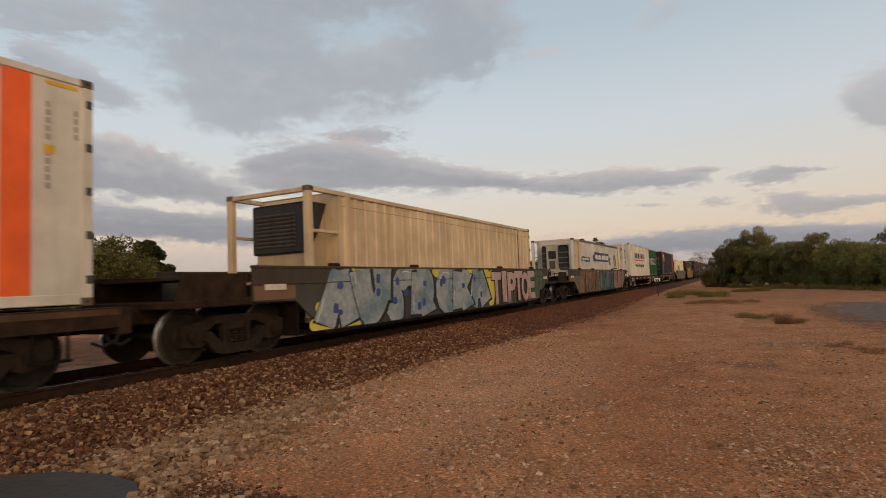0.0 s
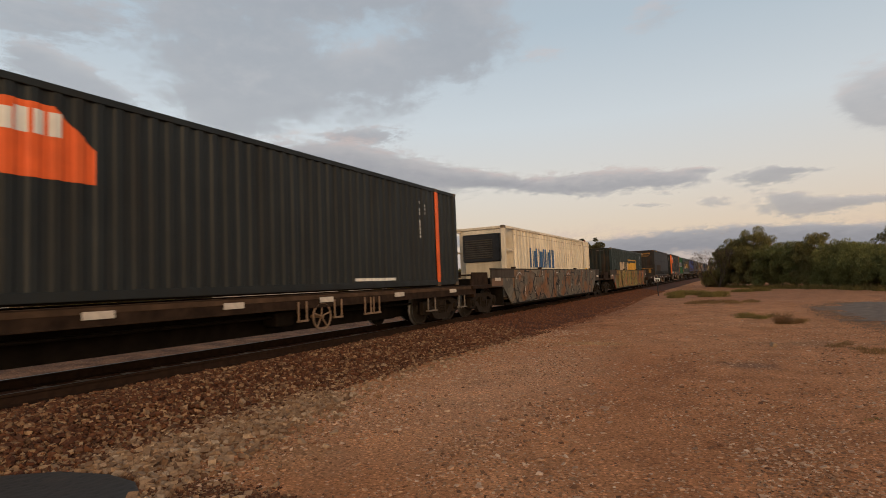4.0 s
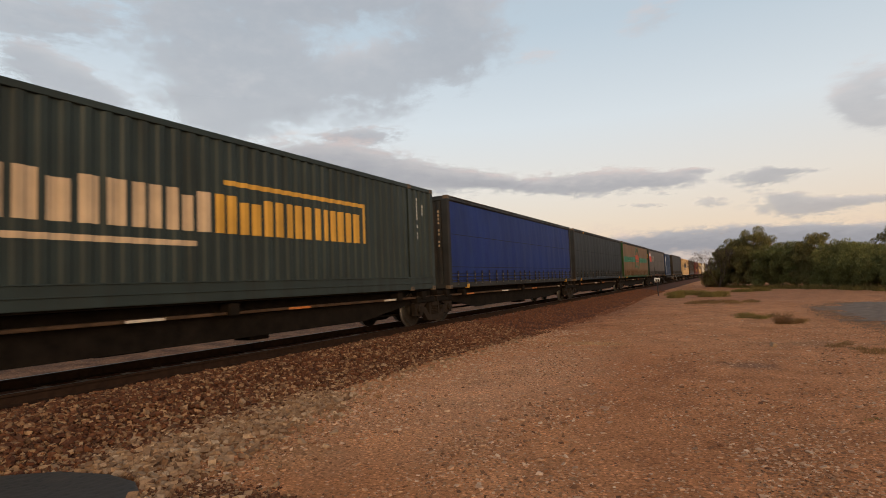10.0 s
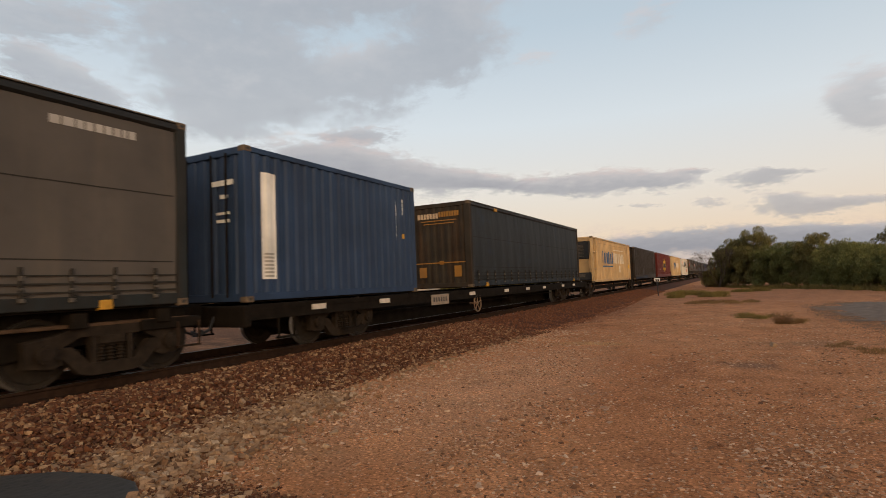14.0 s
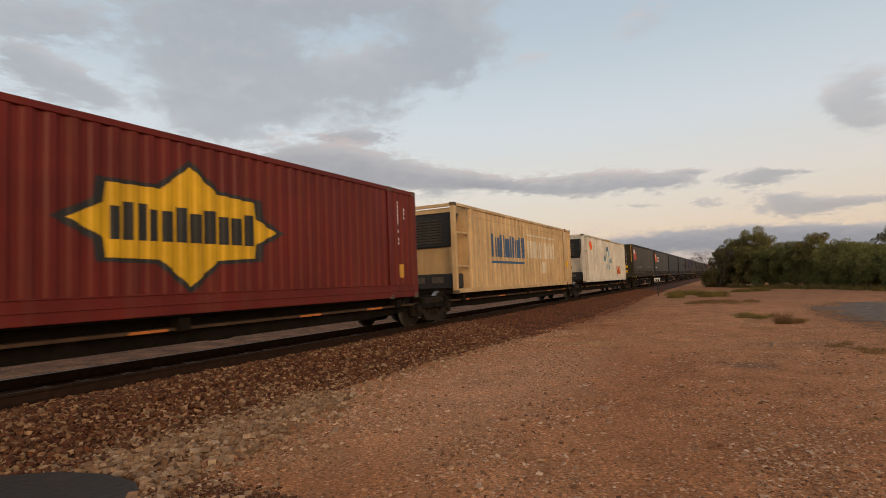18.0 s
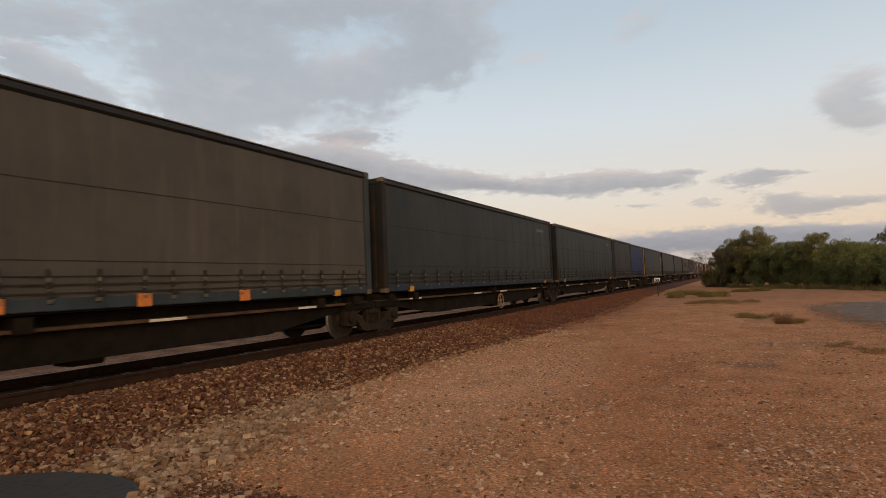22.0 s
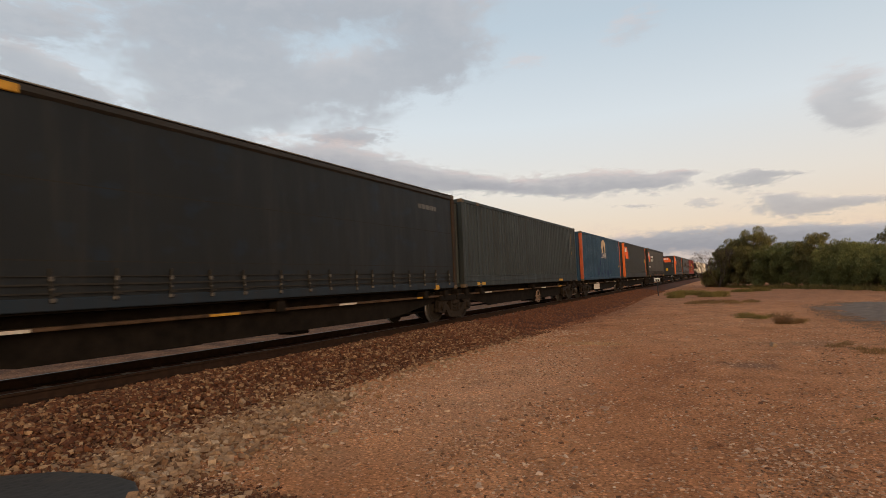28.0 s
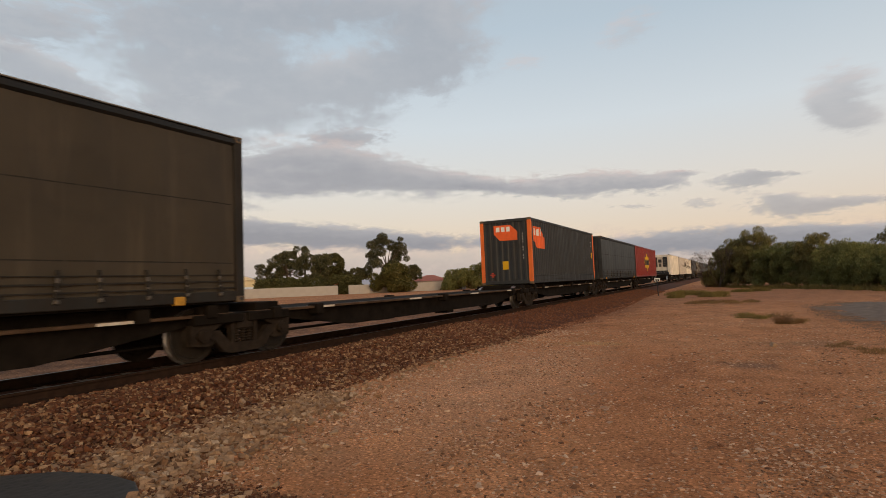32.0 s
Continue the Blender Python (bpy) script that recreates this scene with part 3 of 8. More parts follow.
def skin(form, kind, low, high, lift=0.005, mat=0, x=HALF, inset=0.02):
    """A painted field that follows the wall between two outlines, low and high: lists of (y, z). kind: a sheet's kind or a curtained thing."""
    y0, y1 = low[0][0], low[-1][0]
    hang = None if isinstance(kind, str) else FOLDS[kind.name]
    if hang:
        ys = {y0 + (y1 - y0) * k / max(1, int((y1 - y0) / 0.16)) for k in range(max(1, int((y1 - y0) / 0.16)) + 1)}
    else:
        ys = {y for y, _ in profile(kind, y0, y1)}
    ys |= {y for y, _ in low} | {y for y, _ in high}
    ys = [y for y in sorted(ys) if y0 - 1e-6 <= y <= y1 + 1e-6]
    rows = []
    for k in range(5 if hang else 2):
        q = k / 4 if hang else k
        row = []
        for y in ys:
            za, zb = bound(low, y), bound(high, y)
            z = za + (zb - za) * q
            row.append(((hang(y, z) if hang else x - inset + set_back(kind, y)) + lift, y, z))
        rows.append(row)
    form.grid(rows, mat)


def field(form, kind, y0, y1, z0, z1, lift=0.005, mat=0, x=HALF, inset=0.02):
    skin(form, kind, [(y0, z0), (y1, z0)], [(y0, z1), (y1, z1)], lift, mat, x, inset)


def end_field(form, x0, x1, z0, z1, y=0.02, mat=0):
    form.cuts.append(len(form.f))
    form.box(x0, x1, y, y + 0.005, z0, z1, 0, mat)


def marks(form, kind, y0, z0, n, w, h, gap=0.3, lift=0.006, seed=1, slot=True, inset=0.02, grow=0.0):
    """A word mark as a row of plain upright bars of uneven breadth. grow: the width of a rim round each bar."""
    rnd = random.Random(seed)
    sizes = [rnd.choice((0.6, 0.9, 1.0, 1.1, 1.25)) for _ in range(n)]
    step = w / sum(sizes)
    a = y0
    for q in sizes:
        b = a + q * step - gap * 0.5 * step
        bars = [(a, b, h)]
        if slot and q > 0.7:
            d, e = (b - a) * rnd.choice((0.4, 0.43, 0.46)), (b - a) * rnd.choice((0.4, 0.43, 0.46))
            bars = [(a, a + d, h * rnd.choice((0.86, 1.0, 1.0))), (b - e, b, h * rnd.choice((0.86, 1.0, 1.0)))]
        for y, t, z in bars:
            form.cuts.append(len(form.f))
            field(form, kind, y - grow, t + grow, z0 - grow, z0 + z + grow, lift, 0, HALF, inset)
        a += q * step


def serial(form, kind, y, z_top, n, size=0.08, inset=0.02):
    """An upright row of small unreadable marks."""
    rnd = random.Random(int(y * 100) + n)
    for i in range(n):
        if rnd.random() < 0.15:
            continue
        z = z_top - i * size * 1.35
        field(form, kind, y, y + size * rnd.uniform(0.55, 0.8), z - size, z, 0.006, 0, HALF, inset)


MESHES = {}
BODY = {}


def shared(key, build):
    if key not in MESHES:
        MESHES[key] = build()
    return MESHES[key]


def casting_mesh():
    f = Form()
    f.box(-0.085, 0.085, -0.09, 0.09, 0, 0.118, 0.012)
    f.turned([(0.086, 0.0), (0.087, 0.03), (0.06, 0.03)], "x", 8, 1, (0, 0, 0.06))
    return f.mesh("corner_casting", [CASTING, DARK])


def castings(thing, L, H, spots):
    me = shared("casting", casting_mesh)
    for y in spots:
        for x in (-1, 1):
            for z in (0.0, H - 0.118):
                part("corner_casting", me, None, thing, "", pose(x * (HALF - 0.082), y, z, 0, 0, 0 if x > 0 else 180))


def end_sheet(H, inset=0.03, mat=0):
    """A pressed front wall with its sills, in the plane y = 0."""
    f = Form()
    w = HALF - 0.15
    pts = profile("corrugated", -w, w)
    a = [(x, inset - d, 0.16) for x, d in pts]
    b = [(x, inset - d, H - 0.14) for x, d in pts]
    f.grid([a, b], mat)
    f.box(-w, w, 0.01, 0.09, 0.02, 0.17, 0.01, mat)
    f.box(-w, w, 0.01, 0.09, H - 0.15, H - 0.01, 0.01, mat)
    return f


def box_container(label, s, L, H, base, color, post=None, spots=None, dirt=0.35, rust=0.25, group="containers on the train", bands=(), rough=0.55, foot=0.16, front=None):
    """A pressed-steel box: walls, roof, posts, rails, castings."""
    body = paint(color, dirt, rough, rust)
    frame_mat = paint(post, dirt * 0.6, rough, rust * 0.5) if post else body
    thing = empty("shipping_container", label, "container", group)
    BODY[thing.name] = body

    def side():
        f = Form()
        pts = profile("corrugated", 0.16, L - 0.16)
        f.grid([[(HALF - 0.02 + d, y, foot) for y, d in pts], [(HALF - 0.02 + d, y, H - 0.1) for y, d in pts]])
        return f.mesh("side_wall", body)
    me = shared(("side", color, L, H, dirt, rust, foot), side)
    part("side_wall", me, None, thing)
    part("side_wall", me, None, thing, "", pose(0, L, 0, 0, 0, 180))
    part("front_wall", end_sheet(H), front or body, thing)
    part("rear_wall", Form().box(-HALF + 0.15, HALF - 0.15, L - 0.06, L - 0.02, 0.05, H - 0.05), body, thing)
    if foot > 0.3:
        for z in (foot - 0.01, foot * 0.52):
            part("ledge", Form().box(HALF - 0.03, HALF + 0.012, 0.2, L - 0.2, z, z + 0.022, 0.004), body, thing)
    roof = Form()
    pts = profile("corrugated", 0.1, L - 0.1)
    roof.grid([[(-HALF + 0.06, y, H - 0.03 + d * 0.6) for y, d in pts], [(HALF - 0.06, y, H - 0.03 + d * 0.6) for y, d in pts]])
    part("roof", roof, body, thing)
    part("floor", Form().box(-HALF + 0.08, HALF - 0.08, 0.1, L - 0.1, 0.0, 0.15), UNDER, thing)

    def post_mesh():
        return Form().box(-0.085, 0.085, -0.085, 0.085, 0.1, H - 0.1, 0.012).mesh("corner_post", frame_mat)
    pm = shared(("post", post or color, H, dirt, rust), post_mesh)
    for x in (-1, 1):
        for y in (0.088, L - 0.088):
            part("corner_post", pm, None, thing, "", pose(x * (HALF - 0.086), y, 0))
        for z, h, nm in ((0.03, foot - 0.02, "bottom_rail"), (H - 0.115, 0.105, "top_rail")):
            part(nm, Form().box(x * (HALF - 0.045) - 0.04, x * (HALF - 0.045) + 0.04, 0.17, L - 0.17, z, z + h, 0.008), body, thing)
    for y in bands:
        part("lifting_post", Form().box(HALF - 0.045, HALF + 0.002, y - 0.09, y + 0.09, 0.1, H - 0.1, 0.008), paint(post or color, dirt * 0.6, rough, rust), thing)
    castings(thing, L, H, spots or (0.09, L - 0.09))
    thing["base"] = base
    rides(thing, s)
    thing.matrix_basis = pose(0, s, RAIL + base)
    return thing


STRAP_TAN = plain("dusty_tan_webbing", (0.1, 0.06, 0.033), 0.85, 0, 10, 0.3)


def strap_mesh(z1, web=None, clasp=None):
    f = Form()
    f.box(-0.016, 0.018, -0.02, 0.02, 0.0, z1, 0.005, 0)
    f.box(-0.005, 0.024, -0.028, 0.028, z1 * 0.62, z1 * 0.76, 0.006, 1)
    f.box(-0.005, 0.022, -0.024, 0.024, z1 * 0.36, z1 * 0.43, 0.006, 1)
    f.box(-0.005, 0.03, -0.035, 0.035, z1 * 0.02, z1 * 0.14, 0.006, 1)
    f.box(0.004, 0.03, 0.02, 0.09, z1 * 0.2, z1 * 0.26, 0.004, 0)
    return f.mesh("strap", [web or STRAP, clasp or BUCKLE])


TRIM = plain("pale_alloy", (0.15, 0.125, 0.1), 0.5, 0.3, 3, 0.4)
STRAP = plain("webbing_strap", (0.024, 0.021, 0.018), 0.8, 0, 10, 0.3)
BUCKLE = plain("steel_buckle", (0.1, 0.085, 0.07), 0.5, 0.5, 10, 0.3)


def curtain_container(label, s, L, H, base, color, front=None, rail=(0.0145, 0.0145, 0.015), straps=18, dirt=0.4, group="curtain-sided containers on the train", lower=None, seed=1):
    """A curtain-sider: loose curtains with straps, a thick roof rail, steel ends."""
    rnd = random.Random(seed)
    tarp = cloth(color, dirt * 0.6)
    steel = rusty(front or tuple(c * 0.8 for c in color), 0.7 if max(color) < 0.03 else 0.35)
    railm = paint(rail, 0.4, 0.55, 0.3)
    thing = empty("curtain_container", label, "container", group)
    ph = [rnd.uniform(0, 6) for _ in range(4)]

    def hang(y, z):
        v = (z - 0.3) / (H - 0.5)
        sag = 0.03 * math.sin(math.pi * max(0, min(1, v)))
        return HALF - 0.04 + sag * (0.6 + 0.4 * math.sin(y * 1.9 + ph[0])) + 0.009 * math.sin(y * 7.1 + ph[1]) * (1.25 - v) + 0.005 * math.sin(y * 13 + 3 * z + ph[2])
    FOLDS[thing.name] = hang
    for side in (1, -1):
        f = Form()
        rows = []
        ys = np.linspace(0.2, L - 0.2, 110 if side > 0 else 12)
        for z in np.linspace(0.19, H - 0.165, 9):
            rows.append([(side * hang(y, z), float(y), float(z)) for y in ys])
        f.grid(rows, 0, True)
        part("curtain", f, tarp, thing, "taut tarpaulin curtain")
        part("roof_rail", Form().box(side * (HALF - 0.06) - 0.065, side * (HALF - 0.06) + 0.065, 0.12, L - 0.12, H - 0.175, H - 0.022, 0.04), railm, thing)
        part("roof_trim", Form().box(side * (HALF - 0.02) - 0.03, side * (HALF - 0.02) + 0.03, 0.15, L - 0.15, H - 0.03, H - 0.012), TRIM, thing, "thin pale strip along the roof edge")
        part("bottom_rail", Form().box(side * (HALF - 0.05) - 0.04, side * (HALF - 0.05) + 0.04, 0.15, L - 0.15, 0.03, 0.2, 0.01), paint(lower, 0.4, 0.6, 0.5) if lower else steel, thing)
        f = Form()
        f.box(side * (HALF - 0.02) - 0.012, side * (HALF - 0.02) + 0.012, 0.2, L - 0.2, 0.36, 0.385)
        f.box(side * (HALF - 0.02) - 0.012, side * (HALF - 0.02) + 0.012, 0.2, L - 0.2, 0.25, 0.27)
        f.box(side * (HALF - 0.02) - 0.01, side * (HALF - 0.02) + 0.01, 0.2, L - 0.2, 0.475, 0.49)
        part("hem", f, STRAP_TAN if max(color) == color[0] > 0.1 else STRAP, thing)
    tan = max(color) == color[0] > 0.1
    me = shared(("strap", tan), lambda: strap_mesh(0.5, STRAP_TAN, STRAP_TAN) if tan else strap_mesh(0.46))
    for zz in (0.68, 1.72):
        f = Form()
        field(f, thing, 0.25, L - 0.25, zz, zz + 0.018, 0.003)
        part("seam", f, STRAP_TAN if tan else STRAP, thing)
    for i in range(straps):
        y = 0.55 + (L - 1.1) * i / (straps - 1) + rnd.uniform(-0.09, 0.09)
        part("strap", me, None, thing, "", pose(HALF - 0.01, y, 0.12 + rnd.uniform(-0.015, 0.015), rnd.uniform(-5, 5)))
    part("front_wall", end_sheet(H), steel, thing)
    part("rear_wall", Form().box(-HALF + 0.15, HALF - 0.15, L - 0.06, L - 0.02, 0.05, H - 0.05), steel, thing)
    part("roof", Form().box(-HALF + 0.06, HALF - 0.06, 0.1, L - 0.1, H - 0.05, H - 0.015, 0.01), railm, thing)
    part("floor", Form().box(-HALF + 0.08, HALF - 0.08, 0.1, L - 0.1, 0.0, 0.2), UNDER, thing)
    pm = Form().box(-0.11, 0.11, -0.09, 0.09, 0.1, H - 0.1, 0.015).mesh("corner_post", steel)
    for x in (-1, 1):
        for y in (0.092, L - 0.092):
            part("corner_post", pm, None, thing, "", pose(x * (HALF - 0.112), y, 0))
    castings(thing, L, H, (0.09, L - 0.09))
    if L > 13:
        me = shared("twist_block", lambda: Form().box(-0.07, 0.07, -0.09, 0.09, 0, 0.14, 0.012).mesh("lifting_block", YELLOW))
        for y in (1.31, L - 1.31):
            part("lifting_block", me, None, thing, "faded yellow lifting block", pose(HALF - 0.055, y, 0.0))
    rides(thing, s)
    thing.matrix_basis = pose(0, s, RAIL + base)
    return thing


def reefer(label, s, L, H, base, color, dark=True, frame_gap=1.0, dirt=0.3, rust=0.35, kind="ribbed"):
    """A refrigerated container: ribbed white walls, open frame with its cooling unit at the front."""
    body = paint(color, dirt + 0.15, 0.5, rust, (0.27, 0.165, 0.08))
    thing = empty("refrigerated_container", label, "container", "refrigerated containers on the train")
    BODY[thing.name] = body
    g = frame_gap

    def side():
        f = Form()
        pts = profile(kind, g, L - 0.12)
        f.grid([[(HALF - 0.02 + d, y, 0.16) for y, d in pts], [(HALF - 0.02 + d, y, H - 0.1) for y, d in pts]])
        return f.mesh("side_wall", body)
    me = side()
    part("side_wall", me, None, thing)
    part("side_wall", me, None, thing, "", Matrix.Diagonal((-1, 1, 1, 1)))
    part("front_wall", Form().box(-HALF + 0.02, HALF - 0.03, g, g + 0.06, 0.1, H - 0.03), body, thing)
    part("rear_wall", Form().box(-HALF + 0.1, HALF - 0.1, L - 0.06, L - 0.02, 0.05, H - 0.05), body, thing)
    part("roof", Form().box(-HALF + 0.03, HALF - 0.03, g, L - 0.05, H - 0.06, H - 0.012, 0.012), body, thing)
    part("floor", Form().box(-HALF + 0.05, HALF - 0.05, 0.05, L - 0.1, 0.0, 0.14), UNDER, thing)
    pm = Form().box(-0.075, 0.075, -0.075, 0.075, 0.1, H - 0.1, 0.012).mesh("corner_post", body)
    for x in (-1, 1):
        for y in (0.08, L - 0.08):
            part("corner_post", pm, None, thing, "", pose(x * (HALF - 0.077), y, 0))
        for z, h, nm in ((0.02, 0.14, "bottom_rail"), (H - 0.11, 0.1, "top_rail")):
            part(nm, Form().box(x * (HALF - 0.045) - 0.045, x * (HALF - 0.045) + 0.045, 0.155, L - 0.155, z, z + h, 0.01), body, thing)
        for z in (0.85, H * 0.66):
            part("cross_bar", Form().box(x * (HALF - 0.05) - 0.03, x * (HALF - 0.05) + 0.03, 0.155, g, z, z + 0.07, 0.01), body, thing)
    part("front_beam", Form().box(-HALF + 0.155, HALF - 0.155, 0.03, 0.12, H - 0.12, H - 0.02, 0.01), body, thing)
    # the cooling unit
    unit = part("cooling_unit", Form().box(-0.72, 0.86, g - 0.62, g - 0.005, 0.5, H - 0.28, 0.06), paint((color[0] * 0.8, color[1] * 0.78, color[2] * 0.74), 0.3, 0.45, 0.2), thing, "boxy cooling unit with a slatted grille")
    if not dark:
        for x0, x1 in ((-0.7, -0.46), (0.26, 0.84)):
            part("louvre", Form().box(x0, x1, g - 0.66, g - 0.61, H * 0.4, H - 0.34, 0.09), DARK, unit, "dark rounded louvre")
            for i in range(4):
                part("slat", Form().box(x0 + 0.02, x1 - 0.02, g - 0.7, g - 0.655, H * 0.42 + i * 0.3, H * 0.42 + 0.06 + i * 0.3, 0.012), TRIM, unit, "bright louvre edge")
        part("control_panel", Form().box(-0.34, 0.1, g - 0.655, g - 0.615, H * 0.62, H * 0.78, 0.02), DARK, unit, "dark control panel")
        part("hatch", Form().box(-0.3, 0.04, g - 0.65, g - 0.618, H * 0.42, H * 0.58, 0.02), BUCKLE, unit)
        part("base_band", Form().box(-0.7, 0.84, g - 0.65, g - 0.618, 0.5, 0.68, 0.02), DARK, unit)
    cover = DARK if dark else paint((0.6, 0.57, 0.52), 0.3, 0.5, 0.2)
    if dark:
        part("grille_frame", Form().box(-0.74, 0.88, g - 0.67, g - 0.622, H * 0.52, H - 0.27, 0.04), cover, unit, "dark grille surround")
        part("side_cowl", Form().prism([(g - 0.64, H * 0.52), (g - 0.64, H - 0.27), (g - 0.02, H - 0.27), (g - 0.3, H * 0.68)], 0.84, 0.885), cover, unit, "dark slanted side cowl")
        part("base_box", Form().box(-0.85, 1.02, g - 0.76, g - 0.05, 0.16, 0.66, 0.04), DARK, thing, "black base box with two dull panels")
        for x0 in (-0.5, 0.2):
            part("base_panel", Form().box(x0, x0 + 0.42, g - 0.775, g - 0.762, 0.36, 0.56, 0.005), BUCKLE, thing)
    slat = Form().box(-0.62, 0.56, -0.03, 0.0, 0, 0.045, 0.006).mesh("slat", BUCKLE)
    for i in range(9 if dark else 0):
        part("slat", slat, None, unit, "", pose(0, g - 0.665, H * 0.54 + 0.1 + i * (H * 0.46 - 0.55) / 9, 20))
    if not dark:
        part("fuel_tank", Form().box(-0.8, 0.95, g - 0.7, g - 0.01, 0.16, 0.46, 0.05), DARK, thing)
    castings(thing, L, H, (0.09, L - 0.09))
    rides(thing, s)
    thing.matrix_basis = pose(0, s, RAIL + base)
    return thing


# ---- wagons ----
WHEEL_R = 0.46


def wheelset_mesh():
    f = Form()
    one = [(0.66, 0.08), (0.68, 0.14), (0.735, 0.2), (0.74, 0.34), (0.7, 0.385), (0.682, 0.43), (0.682, WHEEL_R + 0.028), (0.712, WHEEL_R + 0.028), (0.722, WHEEL_R), (0.818, WHEEL_R - 0.004), (0.818, 0.395), (0.785, 0.375), (0.775, 0.2), (0.82, 0.15), (0.82, 0.075), (0.9, 0.075), (0.9, 0.001)]
    line = [(-u, q) for u, q in reversed(one)] + one
    f.turned(line, "x", 22)
    n = 22
    for k in range(len(line) - 1):
        u, v = line[k], line[k + 1]
        bright = u[1] > 0.45 and v[1] > 0.45
        for j in range(n):
            f.m[k * n + j] = 1 if bright else 0
    return f.mesh("wheelset", [WHEEL, TREAD])


def side_frame_mesh():
    """A cast three-piece bogie side: chords, pockets, pedestals and spring nest."""
    f = Form()
    x0, x1 = -0.07, 0.07
    top = [(-1.12, 0.5), (-1.12, 0.62), (-0.86, 0.66), (-0.5, 0.78), (0.5, 0.78), (0.86, 0.66), (1.12, 0.62), (1.12, 0.5), (0.72, 0.5), (0.45, 0.64), (-0.45, 0.64), (-0.72, 0.5)]
    for q in ([top[0], top[1], top[2], top[11]], [top[11], top[2], top[3], top[10]], [top[10], top[3], top[4], top[9]], [top[9], top[4], top[5], top[8]], [top[8], top[5], top[6], top[7]]):
        f.prism(q, x0, x1)
    for s in (-1, 1):
        f.prism([(s * 0.8, 0.52), (s * 0.56, 0.52), (s * 0.24, 0.2), (s * 0.46, 0.14)], x0, x1)
        f.prism([(s * 1.13, 0.64), (s * 0.7, 0.7), (s * 0.66, 0.3), (s * 0.78, 0.26), (s * 1.13, 0.3)], x0 + 0.02, x1 - 0.02)
        f.prism([(s * 0.3, 0.64), (s * 0.22, 0.64), (s * 0.22, 0.26), (s * 0.3, 0.26)], x0 + 0.01, x1 - 0.01)
        f.prism([(s * 0.76, 0.5), (s * 0.68, 0.5), (s * 0.68, 0.34), (s * 0.76, 0.4)], x0, x1)
        f.prism([(s * 1.12, 0.55), (s * 1.04, 0.55), (s * 1.04, 0.36), (s * 1.12, 0.36)], x0, x1)
        f.tube((x0, s * 0.9, 0.46), (x1 + 0.06, s * 0.9, 0.46), 0.12, n=14)
        f.tube((x1 + 0.05, s * 0.9, 0.46), (x1 + 0.08, s * 0.9, 0.46), 0.075, n=12)
    f.prism([(-0.44, 0.14), (-0.44, 0.27), (0.44, 0.27), (0.44, 0.14), (0.3, 0.1), (-0.3, 0.1)], x0, x1)
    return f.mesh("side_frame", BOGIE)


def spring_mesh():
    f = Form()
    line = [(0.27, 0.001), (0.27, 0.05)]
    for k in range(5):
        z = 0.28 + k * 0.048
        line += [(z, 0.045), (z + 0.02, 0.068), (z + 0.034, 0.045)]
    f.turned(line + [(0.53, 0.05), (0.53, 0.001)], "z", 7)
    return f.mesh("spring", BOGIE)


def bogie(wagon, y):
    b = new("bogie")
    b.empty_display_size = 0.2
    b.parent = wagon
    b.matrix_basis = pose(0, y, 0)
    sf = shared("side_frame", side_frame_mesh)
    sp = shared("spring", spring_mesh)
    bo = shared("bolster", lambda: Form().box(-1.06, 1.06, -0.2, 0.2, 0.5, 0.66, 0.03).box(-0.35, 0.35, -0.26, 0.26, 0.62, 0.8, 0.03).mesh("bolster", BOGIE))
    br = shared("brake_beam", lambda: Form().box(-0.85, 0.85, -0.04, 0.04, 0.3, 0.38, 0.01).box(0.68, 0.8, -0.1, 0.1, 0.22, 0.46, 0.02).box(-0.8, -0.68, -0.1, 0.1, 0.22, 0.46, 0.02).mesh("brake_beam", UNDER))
    for x in (-1, 1):
        part("side_frame", sf, None, b, "", pose(x * 0.98, 0, 0, 0, 0, 0 if x > 0 else 180))
        for yy in (-0.14, 0.0, 0.14):
            part("spring", sp, None, b, "", pose(x * 0.98, yy, 0))
    part("bolster", bo, None, b)
    for yy in (-0.38, 0.38):
        part("brake_beam", br, None, b, "", pose(0, yy, 0))
    ws = shared("wheelset", wheelset_mesh)
    for yy in (-0.9, 0.9):
        w = part("wheelset", ws, None, b, "steel wheelset with a bright tread")
        w.matrix_parent_inverse = Matrix.Translation((0, yy, WHEEL_R))
        WHEELSETS.append(w)
    return b


def coupler(wagon, y, way):
    f = Form()
    f.box(-0.11, 0.11, min(y, y + way * 0.55), max(y, y + way * 0.55), 0.72, 0.92, 0.03)
    f.box(-0.2, 0.16, min(y + way * 0.5, y + way * 0.75), max(y + way * 0.5, y + way * 0.75), 0.68, 0.98, 0.05)
    part("coupler", f, UNDER, wagon)
    f = Form()
    pts = [Vector((0.45, y, 0.75)), Vector((0.47, y + way * 0.15, 0.5)), Vector((0.46, y + way * 0.35, 0.42)), Vector((0.44, y + way * 0.5, 0.5))]
    for a, b in zip(pts, pts[1:]):
        f.tube(a, b, 0.025, n=6)
    part("air_hose", f, DARK, wagon)


